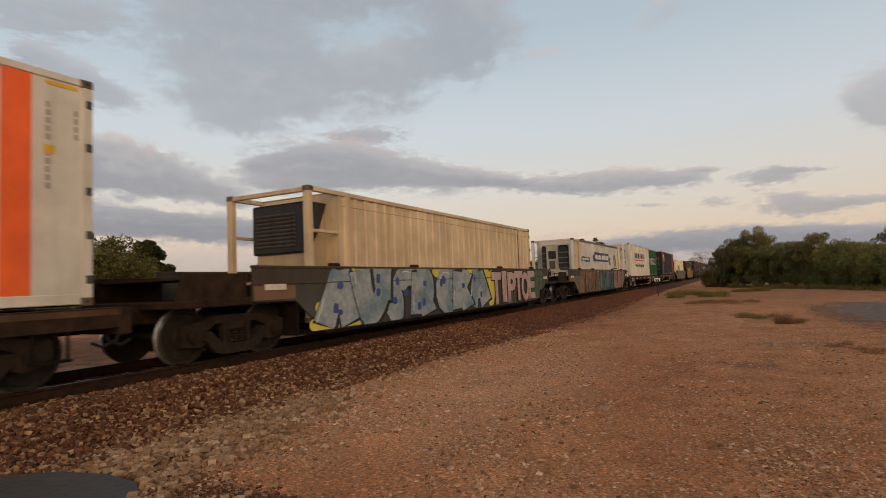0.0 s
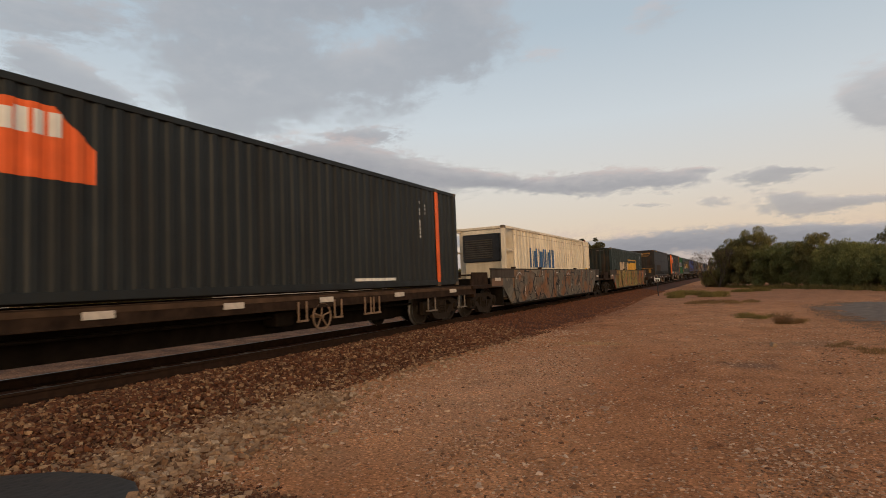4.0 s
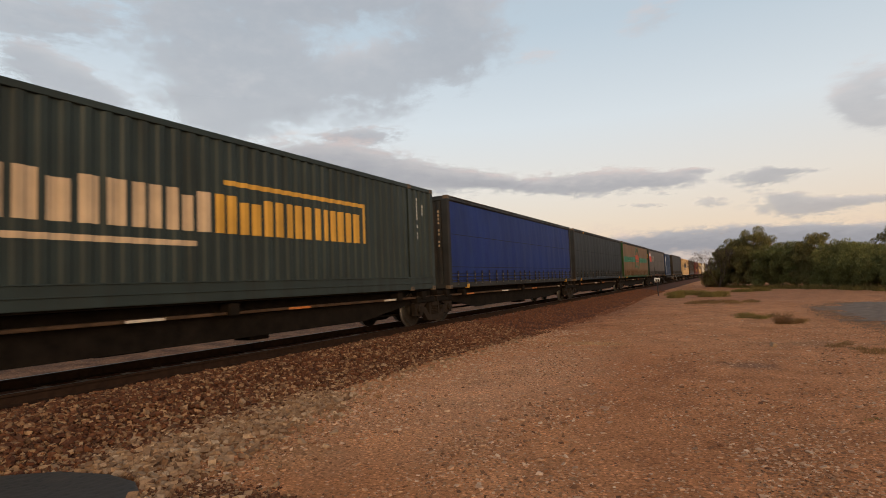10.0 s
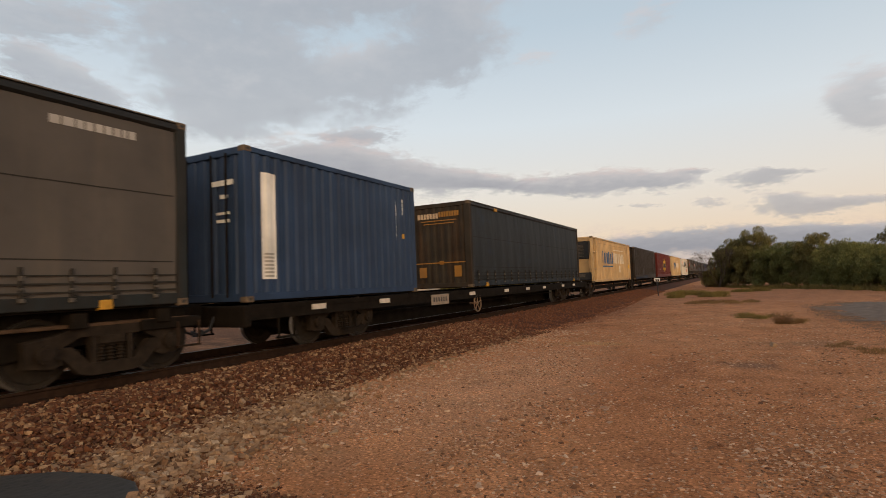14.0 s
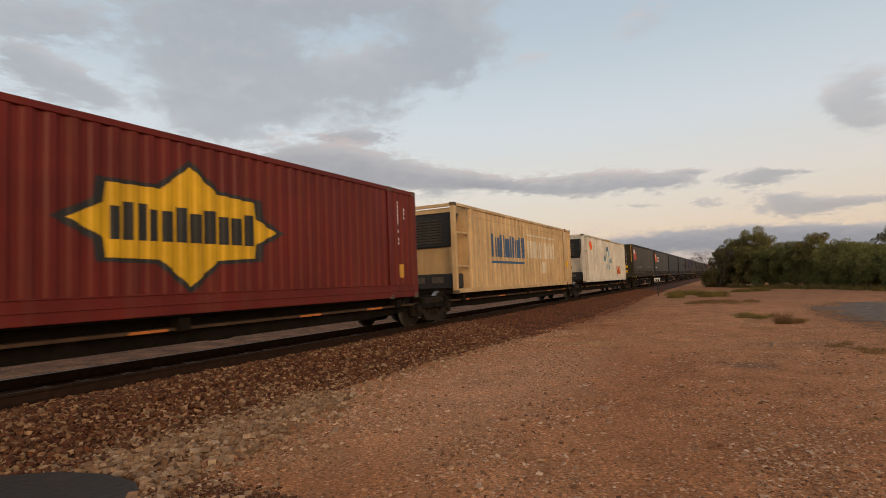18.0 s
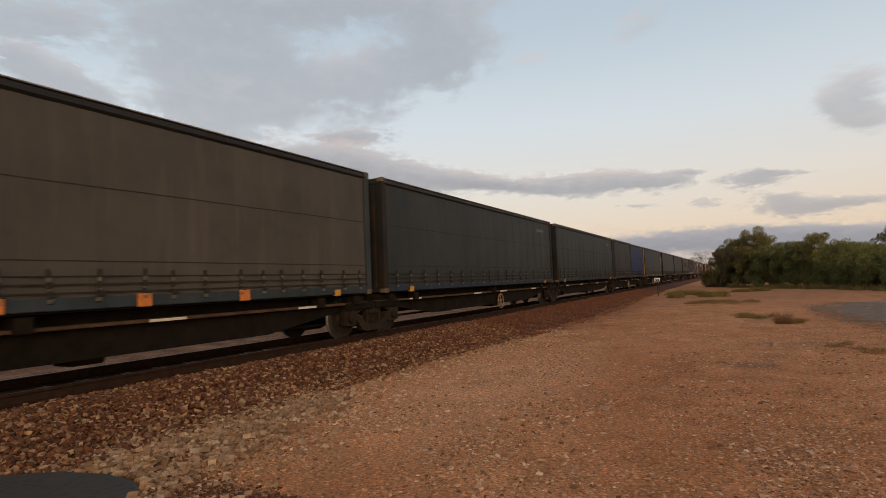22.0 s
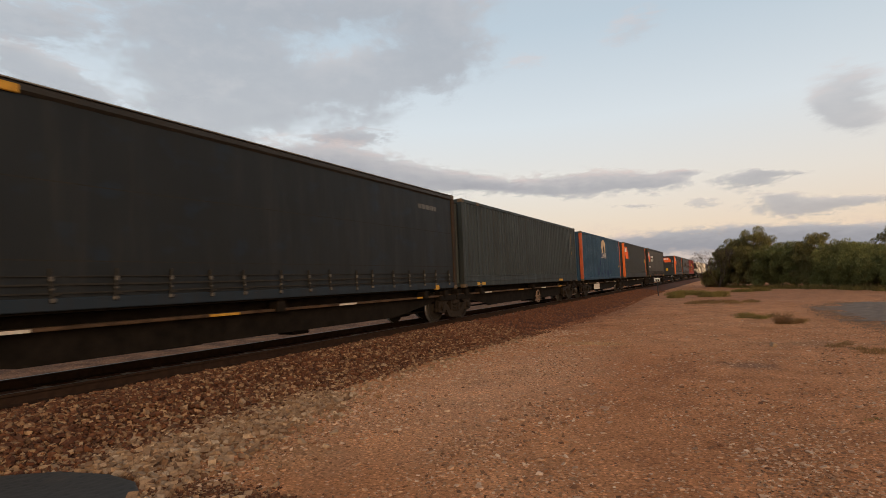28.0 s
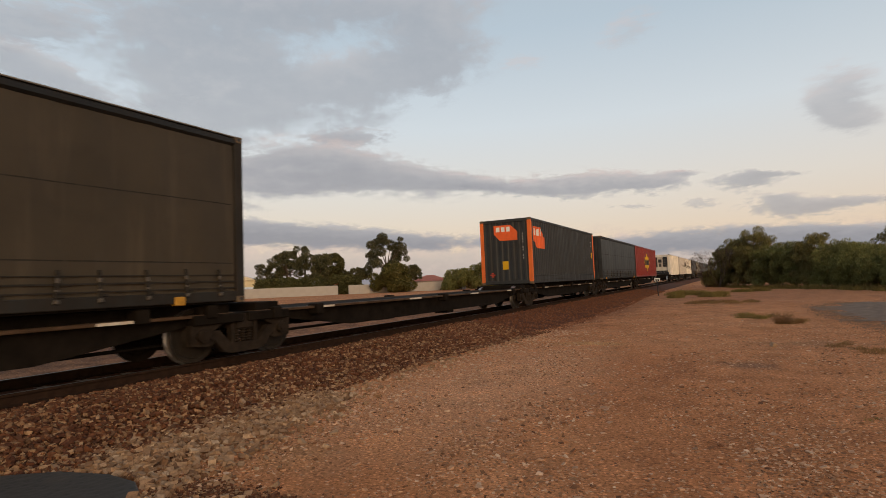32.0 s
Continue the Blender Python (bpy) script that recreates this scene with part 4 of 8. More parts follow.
def hand_wheel(wagon, x, y, z, r=0.27, mat=None):
    f = Form()
    n = 20
    ring = [(0, r * math.cos(2 * math.pi * k / n), r * math.sin(2 * math.pi * k / n)) for k in range(n)]
    for k in range(n):
        f.tube(ring[k], ring[(k + 1) % n], 0.022, n=6, caps=False)
    for k in range(5):
        a = 2 * math.pi * k / 5 + 0.3
        f.tube((-0.02, 0, 0), (0, r * math.cos(a), r * math.sin(a)), 0.017, n=6, caps=False)
    f.tube((-0.3, 0, 0), (0.03, 0, 0), 0.035, n=8)
    part("brake_wheel", f, mat or HANDWHEEL, wagon, "spoked hand brake wheel", pose(x, y, z))


FLANGE = plain("brown_flange", (0.062, 0.036, 0.021), 0.85, 0, 3, 0.45)
HANDWHEEL = plain("pale_brown_paint", (0.19, 0.12, 0.075), 0.6, 0, 8, 0.25)


def fish_belly(y0, y1, top, deep, end, run=2.2):
    return [(y0, top), (y0, top - end), (y0 + 0.9, top - end), (y0 + 0.9 + run, top - deep), (y1 - 0.9 - run, top - deep), (y1 - 0.9, top - end), (y1, top - end), (y1, top)]


def spine_wagon(s0, s1, b_front, b_rear, deck, label, ends=(False, False), wheel=None, colors="wo", seed=1, board=False, loaded=True):
    """One platform of an articulated flat: deep-bellied side sills, cross bearers, end shelves; b_front, b_rear: its bogies or None."""
    rnd = random.Random(seed)
    L = s1 - s0
    thing = empty("container_wagon", label, "railway wagon", "flat wagons of the train")
    top = deck - 0.14
    lift = 0.0 if deck > 0.9 else 0.14
    for x in (-1, 1):
        f = Form()
        a = fish_belly(0.25, L - 0.25, top - 0.02, 0.5 if deck > 0.9 else 0.28, 0.2)
        for q in ([a[0], a[1], a[2], (a[2][0], top - 0.02)], [(a[2][0], top - 0.02), a[2], a[3], (a[3][0], top - 0.02)], [(a[3][0], top - 0.02), a[3], a[4], (a[4][0], top - 0.02)], [(a[4][0], top - 0.02), a[4], a[5], (a[5][0], top - 0.02)], [(a[5][0], top - 0.02), a[5], a[6], a[7]]):
            f.prism(q, x * 0.86 - 0.03, x * 0.86 + 0.03)
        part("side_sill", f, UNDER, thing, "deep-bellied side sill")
        part("flange", Form().box(x * 0.92 - 0.13, x * 0.92 + 0.13, 0.25, L - 0.25, top - 0.07, top - 0.018, 0.008), FLANGE, thing, "paler brown top flange")
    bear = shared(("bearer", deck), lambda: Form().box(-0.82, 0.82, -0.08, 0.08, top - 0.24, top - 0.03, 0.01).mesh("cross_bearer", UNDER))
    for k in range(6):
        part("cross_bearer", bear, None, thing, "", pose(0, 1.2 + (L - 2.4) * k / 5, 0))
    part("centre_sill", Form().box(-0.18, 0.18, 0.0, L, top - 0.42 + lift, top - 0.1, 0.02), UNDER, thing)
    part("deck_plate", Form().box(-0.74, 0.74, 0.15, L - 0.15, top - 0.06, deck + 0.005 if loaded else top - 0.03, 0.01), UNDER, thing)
    for y, e in ((0.0, ends[0]), (L, ends[1])):
        d = 1 if y == 0 else -1
        f = Form().box(-1.1, 1.1, min(y + d * 0.05, y + d * 1.1), max(y + d * 0.05, y + d * 1.1), top - 0.2, top - 0.03, 0.02)
        f.box(-1.0, 1.0, min(y + d * 0.3, y + d * 0.9), max(y + d * 0.3, y + d * 0.9), top - 0.05, deck - 0.004, 0.02)
        part("end_shelf", f, UNDER, thing)
        if e:
            coupler(thing, y + d * 0.02, -d)
            for xx in (-1.12, 1.12):
                f = Form()
                f.tube((xx, y + d * 0.12, 0.35), (xx, y + d * 0.12, top - 0.1), 0.02, n=6)
                f.tube((xx, y + d * 0.5, 0.35), (xx, y + d * 0.5, top - 0.1), 0.02, n=6)
                f.box(xx - 0.03, xx + 0.03, min(y + d * 0.1, y + d * 0.52), max(y + d * 0.1, y + d * 0.52), 0.33, 0.36)
                part("step", f, UNDER_RED, thing, "steel corner step")
    # marker plates on the sill, container pins
    plate = {"w": WHITE_MARK, "o": ORANGE_MARK, "y": YELLOW}
    n = max(3, int(L / 3.2))
    for k in range(n):
        y = 1.0 + (L - 2.0) * (k + 0.5 + rnd.uniform(-0.2, 0.2)) / n
        c = colors[k % len(colors)]
        part("marker_plate", shared(("plate", c), lambda: Form().box(-0.004, 0.004, -0.32, 0.32, -0.022, 0.022).mesh("marker_plate", plate[c])), None, thing, "", pose(1.056, y, top - 0.045))
    pin = shared(("pin", deck), lambda: Form().box(0.86, 1.14, -0.11, 0.11, top - 0.09, deck - 0.002, 0.02).mesh("twist_lock", UNDER))
    for y in (0.75, 2.0, L * 0.5, L - 2.0, L - 0.75):
        for turn in (0, 180):
            part("twist_lock", pin, None, thing, "", pose(0, y, 0 if loaded else -0.11, 0, 0, turn))
    if wheel:
        hand_wheel(thing, 1.02, wheel, top - 0.42)
    if board:
        part("number_board", Form().box(1.0, 1.012, 3.95, 5.6, top - 0.45, top - 0.1, 0), WHITE_MARK, thing, "dusty white board with faded marks")
    # pipes and brake gear between the sills
    f = Form()
    f.tube((0.5, 1.0, top - 0.5 + 1.6 * lift), (0.5, L - 1.0, top - 0.5 + 1.6 * lift), 0.03, n=6)
    f.tube((-0.45, L * 0.4, top - 0.52 + 2 * lift), (-0.45, L * 0.4 + 0.9, top - 0.52 + 2 * lift), 0.16, n=12)
    f.box(0.2, 0.7, L * 0.55, L * 0.55 + 0.5, top - 0.62 + 2 * lift, top - 0.35 + 2 * lift, 0.03)
    part("brake_gear", f, UNDER, thing)
    for b in (b_front, b_rear):
        if b is not None:
            bogie(thing, b - s0)
    return rides(thing, s0)


BOARD = plain("dusty_board", (0.24, 0.185, 0.14), 0.7, 0, 8, 0.25)


def flat_wagon(s0, s1, b_front, b_rear, deck, label, wheel=3.0, seed=1, color=None, boards=()):
    """A single flat: rust-brown side channels, deep centre sill, steps, white marker plates."""
    rnd = random.Random(seed)
    L = s1 - s0
    thing = empty("container_wagon", label, "railway wagon", "flat wagons of the train")
    mat = color or UNDER_RED
    steps = UNDER if color or seed in (2, 5) else STEP
    top = deck
    for x in (-1, 1):
        f = Form()
        f.box(x * 1.2 - 0.02, x * 1.2 + 0.02, 0.15, L - 0.15, top - 0.3, top - 0.02, 0.006)
        for z in (top - 0.3, top - 0.035):
            f.box(x * 1.16 - 0.07, x * 1.16 + 0.07, 0.15, L - 0.15, z - 0.008, z + 0.012)
        part("side_sill", f, mat, thing, "grimy side channel")
        part("flange", Form().box(x * 1.215 - 0.012, x * 1.215 + 0.012, 0.15, L - 0.15, top - 0.13, top - 0.018, 0.004), UNDER if color else FLANGE, thing, "rust-brown top flange")
        stirrup = shared(("stirrup", steps.name), lambda: Form().tube((0, 0, 0), (0, 0, -0.38), 0.022, n=6).tube((0, 0.42, 0), (0, 0.42, -0.38), 0.022, n=6).box(-0.06, 0.06, -0.03, 0.45, -0.4, -0.365).mesh("step", steps))
        for y in (0.9, 2.9, L - 3.3, L - 1.3):
            part("step", stirrup, None, thing, "", pose(x * 1.2, y, top - 0.3))
    f = Form()
    a = fish_belly(0.2, L - 0.2, top - 0.1, 0.72, 0.32, 1.6)
    z = top - 0.1
    for q in ([a[0], a[1], a[2], (a[2][0], z)], [(a[2][0], z), a[2], a[3], (a[3][0], z)], [(a[3][0], z), a[3], a[4], (a[4][0], z)], [(a[4][0], z), a[4], a[5], (a[5][0], z)], [(a[5][0], z), a[5], a[6], a[7]]):
        f.prism(q, -0.3, 0.3)
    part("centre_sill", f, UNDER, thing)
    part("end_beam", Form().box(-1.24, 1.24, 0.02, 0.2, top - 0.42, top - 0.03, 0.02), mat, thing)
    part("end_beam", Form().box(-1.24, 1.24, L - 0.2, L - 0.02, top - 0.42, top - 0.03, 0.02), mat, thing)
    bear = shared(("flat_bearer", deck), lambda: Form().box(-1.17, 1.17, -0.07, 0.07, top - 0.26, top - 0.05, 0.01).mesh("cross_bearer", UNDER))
    n = int(L / 2.0)
    for k in range(n):
        part("cross_bearer", bear, None, thing, "", pose(0, 1.0 + (L - 2.0) * k / (n - 1), 0))
    pm = shared("white_plate", lambda: Form().box(-0.004, 0.004, -0.22, 0.22, -0.055, 0.055).mesh("marker_plate", WHITE_MARK))
    n = int(L / 2.6)
    for k in range(n):
        part("marker_plate", pm, None, thing, "", pose(1.233, 0.9 + (L - 1.8) * (k + 0.5 + rnd.uniform(-0.2, 0.2)) / n, top - 0.15))
    hand_wheel(thing, 1.2, wheel, top - 0.5, 0.28)
    grab = shared("grab_step", lambda: Form().tube((0, 0, 0.06), (0, 0, -0.33), 0.02, n=6).tube((0, 0.24, 0.06), (0, 0.24, -0.33), 0.02, n=6).box(-0.03, 0.03, -0.02, 0.26, -0.35, -0.31).mesh("grab_step", HANDWHEEL))
    if not color:
        for y in (wheel - 0.75, wheel + 0.38, wheel + 1.5, wheel + 1.86):
            part("grab_step", grab, None, thing, "pale grab step", pose(1.235, y, top - 0.22))
    for y in boards:
        part("number_board", Form().box(1.222, 1.24, y, y + 1.1, top - 0.4, top - 0.1), BOARD, thing, "dusty white number board")
        nb = Form()
        for k in range(6):
            nb.box(1.2405, 1.2425, y + 0.12 + k * 0.15, y + 0.2 + k * 0.15, top - 0.31, top - 0.18)
        part("board_mark", nb, DARK, thing)
    f = Form()
    f.tube((0.75, 2.0, top - 0.45), (0.75, L - 2.0, top - 0.45), 0.03, n=6)
    f.tube((-0.6, L * 0.45, top - 0.55), (-0.6, L * 0.45 + 0.9, top - 0.55), 0.17, n=12)
    f.box(0.5, 0.9, L * 0.55, L * 0.55 + 0.5, top - 0.65, top - 0.35, 0.03)
    part("brake_gear", f, UNDER, thing)
    coupler(thing, 0.05, -1)
    coupler(thing, L - 0.05, 1)
    bogie(thing, b_front - s0)
    bogie(thing, b_rear - s0)
    return rides(thing, s0)


STEP = plain("dusty_white_paint", (0.17, 0.135, 0.105), 0.6, 0, 8, 0.25)


WELL_GREY = paint((0.058, 0.044, 0.033), 0.5, 0.75, 0.4)


def blob(y, z, w, h, seed, lean=0.0, dents=0.22):
    """A swelling closed outline, like one fat sprayed stroke."""
    n = 26
    out = []
    for k in range(n):
        a = 2 * math.pi * k / n
        q = 1 + dents * noise.noise((math.cos(a) * 1.3 + seed * 7.7, math.sin(a) * 1.3, seed * 3.1)) * 2
        c, d = math.cos(a), math.sin(a)
        u = math.copysign(abs(c) ** 0.65, c) * w * q
        v = math.copysign(abs(d) ** 0.65, d) * h * q
        out.append((y + u + lean * v, max(0.31, min(1.6, z + v))))
    return out


def stroke(y, z, l, turn, w0, w1, curl, grow=0.0):
    """One thick tapering sprayed stroke as a closed outline; turn, curl in degrees."""
    n = 9
    left, right = [], []
    y, z = y - grow * math.cos(radians(turn)), z - grow * math.sin(radians(turn))
    l += 2 * grow
    for k in range(n + 1):
        u = k / n
        a = radians(turn + curl * u)
        w = (w0 + (w1 - w0) * u) / 2 + grow
        c, d = math.cos(a), math.sin(a)
        left.append((y - d * w, z + c * w))
        right.append((y + d * w, z - c * w))
        y, z = y + c * l / n, z + d * l / n
    return [(p, max(0.3, min(1.6, q))) for p, q in left + right[::-1]]


LETTER = ([(0.2, 0.0, 1.0, 84, 0.34, 0.26, 0), (0.2, 0.9, 1.15, 10, 0.24, 0.2, -175), (0.4, 0.5, 0.7, -62, 0.22, 0.32, 8)],
          [(0.95, 0.85, 0.75, 165, 0.2, 0.26, 95), (0.2, 0.6, 1.0, -50, 0.26, 0.28, -120)],
          [(0.15, 0.98, 0.95, -86, 0.3, 0.24, 12), (0.2, 0.08, 0.9, 4, 0.26, 0.22, 60), (0.85, 0.35, 0.7, 96, 0.22, 0.3, -8)],
          [(0.1, 0.0, 1.15, 66, 0.26, 0.2, 6), (0.5, 1.0, 1.1, -66, 0.22, 0.34, -6), (0.3, 0.4, 0.45, 0, 0.16, 0.16, 0)],
          [(0.2, 0.0, 1.0, 94, 0.32, 0.24, -6), (0.3, 0.42, 0.85, 40, 0.18, 0.26, 10), (0.36, 0.5, 0.8, -48, 0.22, 0.34, -10)],
          [(0.85, 0.8, 1.7, 150, 0.26, 0.26, 250), (0.45, 0.5, 0.45, 0, 0.18, 0.2, -30)])


def spray(fill, accent):
    """Sprayed colour that fades from one tone to another."""
    m, n, l, b = nodes_of("spray_fade")
    t = noise_node(n, l, 1.3, 2, 0.4)
    r = ramp(n, [(0.42, fill), (0.66, accent)])
    l.new(t.outputs["Fac"], r.inputs["Fac"])
    g = noise_node(n, l, 7, 5, 0.65)
    gr = ramp(n, [(0.35, (0.72, 0.7, 0.68)), (0.65, (1.06, 1.06, 1.06))])
    l.new(g.outputs["Fac"], gr.inputs["Fac"])
    l.new(mixer(n, l, 1.0, r.outputs["Color"], gr.outputs["Color"], "MULTIPLY"), b.inputs["Base Color"])
    b.inputs["Roughness"].default_value = 0.7
    b.inputs["Specular IOR Level"].default_value = 0.2
    return m


def sprayed(thing, A, B, letters, seed, cloud_c=None, dot_c=None):
    """Thick sprayed strokes that cross like unreadable letters, with dark outlines. letters: (from, to, fill, accent)."""
    rnd = random.Random(seed)
    x = 1.33 + 0.0312
    ink = paint((0.018, 0.016, 0.017), 0.1, 0.6, 0.02)
    glint = paint((0.5, 0.5, 0.48), 0.3, 0.6, 0.02)
    lift = itertools.count()

    def lay(name, poly, mat, level):
        q = x + level * 0.0035 + (next(lift) % 40) * 0.00007
        part(name, Form().prism(poly, q, q + 0.0004), mat, thing)
    if cloud_c:
        cm = paint(cloud_c, 0.25, 0.6, 0.1)
        y0, w = A + 2.3, B - A - 4.2
        for u, z, r, h in ((-0.02, 0.4, 0.5, 0.16), (0.05, 0.36, 0.4, 0.1), (-0.02, 0.75, 0.3, 0.14), (0.1, 0.36, 0.4, 0.08), (0.08, 1.42, 0.5, 0.34), (0.04, 1.15, 0.28, 0.24), (0.24, 1.45, 0.7, 0.22), (0.36, 1.5, 0.5, 0.16), (0.52, 1.44, 0.5, 0.24), (0.63, 0.95, 0.32, 0.62), (0.6, 1.4, 0.3, 0.24)):
            lay("sprayed_cloud", blob(y0 + w * u, z, r, h, seed + u * 40, 0.0, 0.12), cm, 0)
        gm, tm = paint((0.06, 0.075, 0.035), 0.3, 0.6, 0.1), paint((0.03, 0.075, 0.085), 0.3, 0.6, 0.1)
        for u, z, r, h in ((0.97, 0.9, 0.45, 0.6), (1.03, 1.15, 0.8, 0.4), (1.0, 0.62, 0.4, 0.3)):
            lay("sprayed_cloud", blob(y0 + w * u, z, r, h, seed + u * 31, 0.0, 0.12), gm, 0)
        lay("sprayed_arc", stroke(y0 + w * 0.985, 0.7, 1.2, 100, 0.12, 0.16, -110), tm, 1)
        lay("sprayed_arc", stroke(y0 + w * 1.01, 0.6, 1.0, 70, 0.1, 0.14, -70), tm, 1)
    for f0, f1, fill, accent in letters:
        y0, y1 = A + 2.3 + (B - A - 4.2) * f0, A + 2.3 + (B - A - 4.2) * f1
        n = max(2, round((y1 - y0) / 1.25))
        fm = spray(fill, accent)
        dm = paint(dot_c or accent, 0.3, 0.6, 0.1)
        step = (y1 - y0) / n
        for k in range(n):
            y, w, h = y0 + step * (k + rnd.uniform(-0.06, 0.06)), step * 1.12, rnd.uniform(1.14, 1.26)
            z = 0.33 + rnd.uniform(-0.02, 0.05)
            shape = LETTER[(k * 5 + seed + 2) % len(LETTER)]
            strokes = [(y + u * w, z + v * h, l * h * 0.95, a + rnd.uniform(-8, 8), p * w * 1.9, q * w * 1.9, c) for u, v, l, a, p, q, c in shape]
            over = 1 + 2 * (k % 2)
            for st in strokes:
                lay("sprayed_outline", [(p + 0.05, q - 0.02) for p, q in stroke(*st, 0.07)], ink, over)
            for st in strokes:
                lay("sprayed_stroke", stroke(*st), fm, over + 1)
            st = strokes[0]
            lay("sprayed_glint", stroke(st[0] - st[4] * 0.32, st[1] + 0.1, st[2] * 0.4, st[3], 0.02, 0.03, st[6] * 0.4), glint, over + 2)
            for _ in range(rnd.choice((1, 2, 3))):
                lay("sprayed_accent", blob(y + w * rnd.uniform(0.2, 0.7), z + h * rnd.uniform(0.15, 0.85), 0.085 * rnd.uniform(0.7, 1.4), 0.085 * rnd.uniform(0.7, 1.3), rnd.random() * 40, 0.0, 0.1), dm, 5)
    for _ in range(0 if cloud_c else 34):
        y = rnd.uniform(A + 2.4, B - 2.4)
        lay("sprayed_line", stroke(y, rnd.uniform(0.45, 1.25), rnd.uniform(0.5, 1.3), rnd.uniform(0, 360), 0.03, rnd.uniform(0.02, 0.06), rnd.uniform(60, 190) * rnd.choice((-1, 1))), ink, 5)


PRIMER = paint((0.17, 0.098, 0.062), 0.4, 0.7, 0.2)


def well_wagon(b0, b1, label, spray_mat, plain_mat, letters, seed=1, cloud_c=None, dot_c=None, word=None):
    """A well wagon: deep side walls that sink between the bogies, a shelf over each bogie. b0, b1: its bogies."""
    s0, s1 = b0 - 1.75, b1 + 1.75
    L = s1 - s0
    A, B = 1.75, L - 1.75
    thing = empty("well_wagon", label, "railway wagon", "well wagons of the train")
    top, mid, low = 1.62, 1.3, 0.26
    for x in (-1, 1):
        xo = x * 1.33
        sp = spray_mat if x > 0 else plain_mat
        for y0, y1, m in ((A + 0.1, A + 2.4, WELL_GREY), (A + 2.4, B - 1.2, sp), (B - 1.2, B - 0.1, WELL_GREY)):
            part("upper_wall", Form().box(xo - 0.03, xo + 0.03, y0, y1, mid, top, 0.004), m, thing)
        for j, q in enumerate(([(A + 0.1, 0.98), (A + 0.1, mid), (A + 1.2, mid), (A + 1.2, 0.95)], [(A + 1.2, 0.95), (A + 1.2, mid), (A + 2.1, mid), (A + 2.1, low)], [(A + 2.1, low), (A + 2.1, mid), (B - 2.1, mid), (B - 2.1, low)], [(B - 2.1, low), (B - 2.1, mid), (B - 1.2, mid), (B - 1.2, 0.95)], [(B - 1.2, 0.95), (B - 1.2, mid), (B - 0.1, mid), (B - 0.1, 0.98)])):
            part("lower_wall", Form().prism(q, xo - 0.035, xo + 0.015 if x > 0 else xo + 0.035), WELL_GREY if j in (0, 4) else sp, thing)
        part("top_edge", Form().box(xo - 0.06, xo + 0.05, A + 0.1, B - 0.1, top - 0.03, top + 0.02, 0.008), WELL_GREY, thing)
        part("bottom_edge", Form().box(xo - 0.05, xo + 0.04, A + 2.1, B - 2.1, low - 0.04, low + 0.03, 0.008), UNDER, thing)
        part("ledge", Form().box(xo - 0.06, xo + 0.042, A + 0.1, B - 0.1, mid - 0.02, mid + 0.015, 0.008), WELL_GREY, thing)
    part("well_floor", Form().box(-1.28, 1.28, A + 1.6, B - 1.6, low - 0.02, low + 0.08), UNDER, thing)
    for y, d in ((0.0, 1), (L, -1)):
        f = Form().box(-1.3, 1.3, min(y + d * 0.35, y + d * 3.0), max(y + d * 0.35, y + d * 3.0), 0.93, 1.06, 0.02)
        f.box(-0.3, 0.3, min(y, y + d * 1.5), max(y, y + d * 1.5), 0.68, 0.95, 0.03)
        part("end_shelf", f, UNDER_RED, thing, "rust-brown shelf over the bogie")
        f = Form().box(-1.29, 1.29, min(y + d * 3.0, y + d * 3.08), max(y + d * 3.0, y + d * 3.08), low, 1.3)
        part("bulkhead", f, UNDER, thing)
        for xx in (-1.24, 1.24) if d < 0 else ():
            f = Form()
            f.tube((xx, y + d * 0.45, 1.06), (xx, y + d * 0.45, 1.5), 0.018, n=6)
            f.tube((xx, y + d * 1.5, 1.06), (xx, y + d * 1.5, 1.5), 0.018, n=6)
            f.tube((xx, y + d * 0.45, 1.5), (xx, y + d * 1.5, 1.5), 0.018, n=6)
            part("hand_rail", f, UNDER_RED, thing)
        coupler(thing, y + d * 0.05, -d)
    tab = shared("well_tab", lambda: Form().box(-0.05, 0.06, -0.16, 0.16, 0, 0.07, 0.015).mesh("guide_block", UNDER_RED))
    for y in (A + 2.4, L * 0.5 - 3.2, L * 0.5 + 3.0, B - 2.4):
        part("guide_block", tab, None, thing, "", pose(1.33, y, top + 0.02))
    part("primer_patch", Form().box(1.346, 1.352, A + 0.12, A + 1.18, 1.0, 1.27), PRIMER, thing, "dull pink-brown primer patch")
    for y in (A + 0.35, B - 0.9):
        part("marker_plate", Form().box(1.375, 1.38, y, y + 0.55, 1.18, 1.29), WHITE_MARK, thing)
    part("air_tank", Form().turned([(B + 0.2, 0.001), (B + 0.21, 0.12), (B + 0.27, 0.19), (B + 1.35, 0.19), (B + 1.41, 0.12), (B + 1.42, 0.001)], "y", 16, 0, (0.75, 0, 1.27)), UNDER_RED, thing, "brown air tank lying over the bogie")
    for y in (B + 0.4, B + 1.15):
        part("tank_strap", Form().turned([(y, 0.196), (y + 0.06, 0.196), (y + 0.06, 0.19), (y, 0.19), (y, 0.196)], "y", 16, 0, (0.75, 0, 1.27)), UNDER, thing)
    hand_wheel(thing, 0.95, B + 1.5, 1.45, 0.2, UNDER_RED)
    f = Form()
    for x in (-1.18, 1.18):
        f.prism([(0.42, 1.06), (0.55, 1.5), (A + 0.08, 1.5), (A + 0.08, 1.06)], x - 0.03, x + 0.03)
    f.box(-1.15, 1.15, 0.6, A + 0.08, 1.4, 1.44)
    part("end_platform", f, UNDER_RED, thing, "rust-brown plated end platform")
    bogie(thing, A)
    bogie(thing, B)
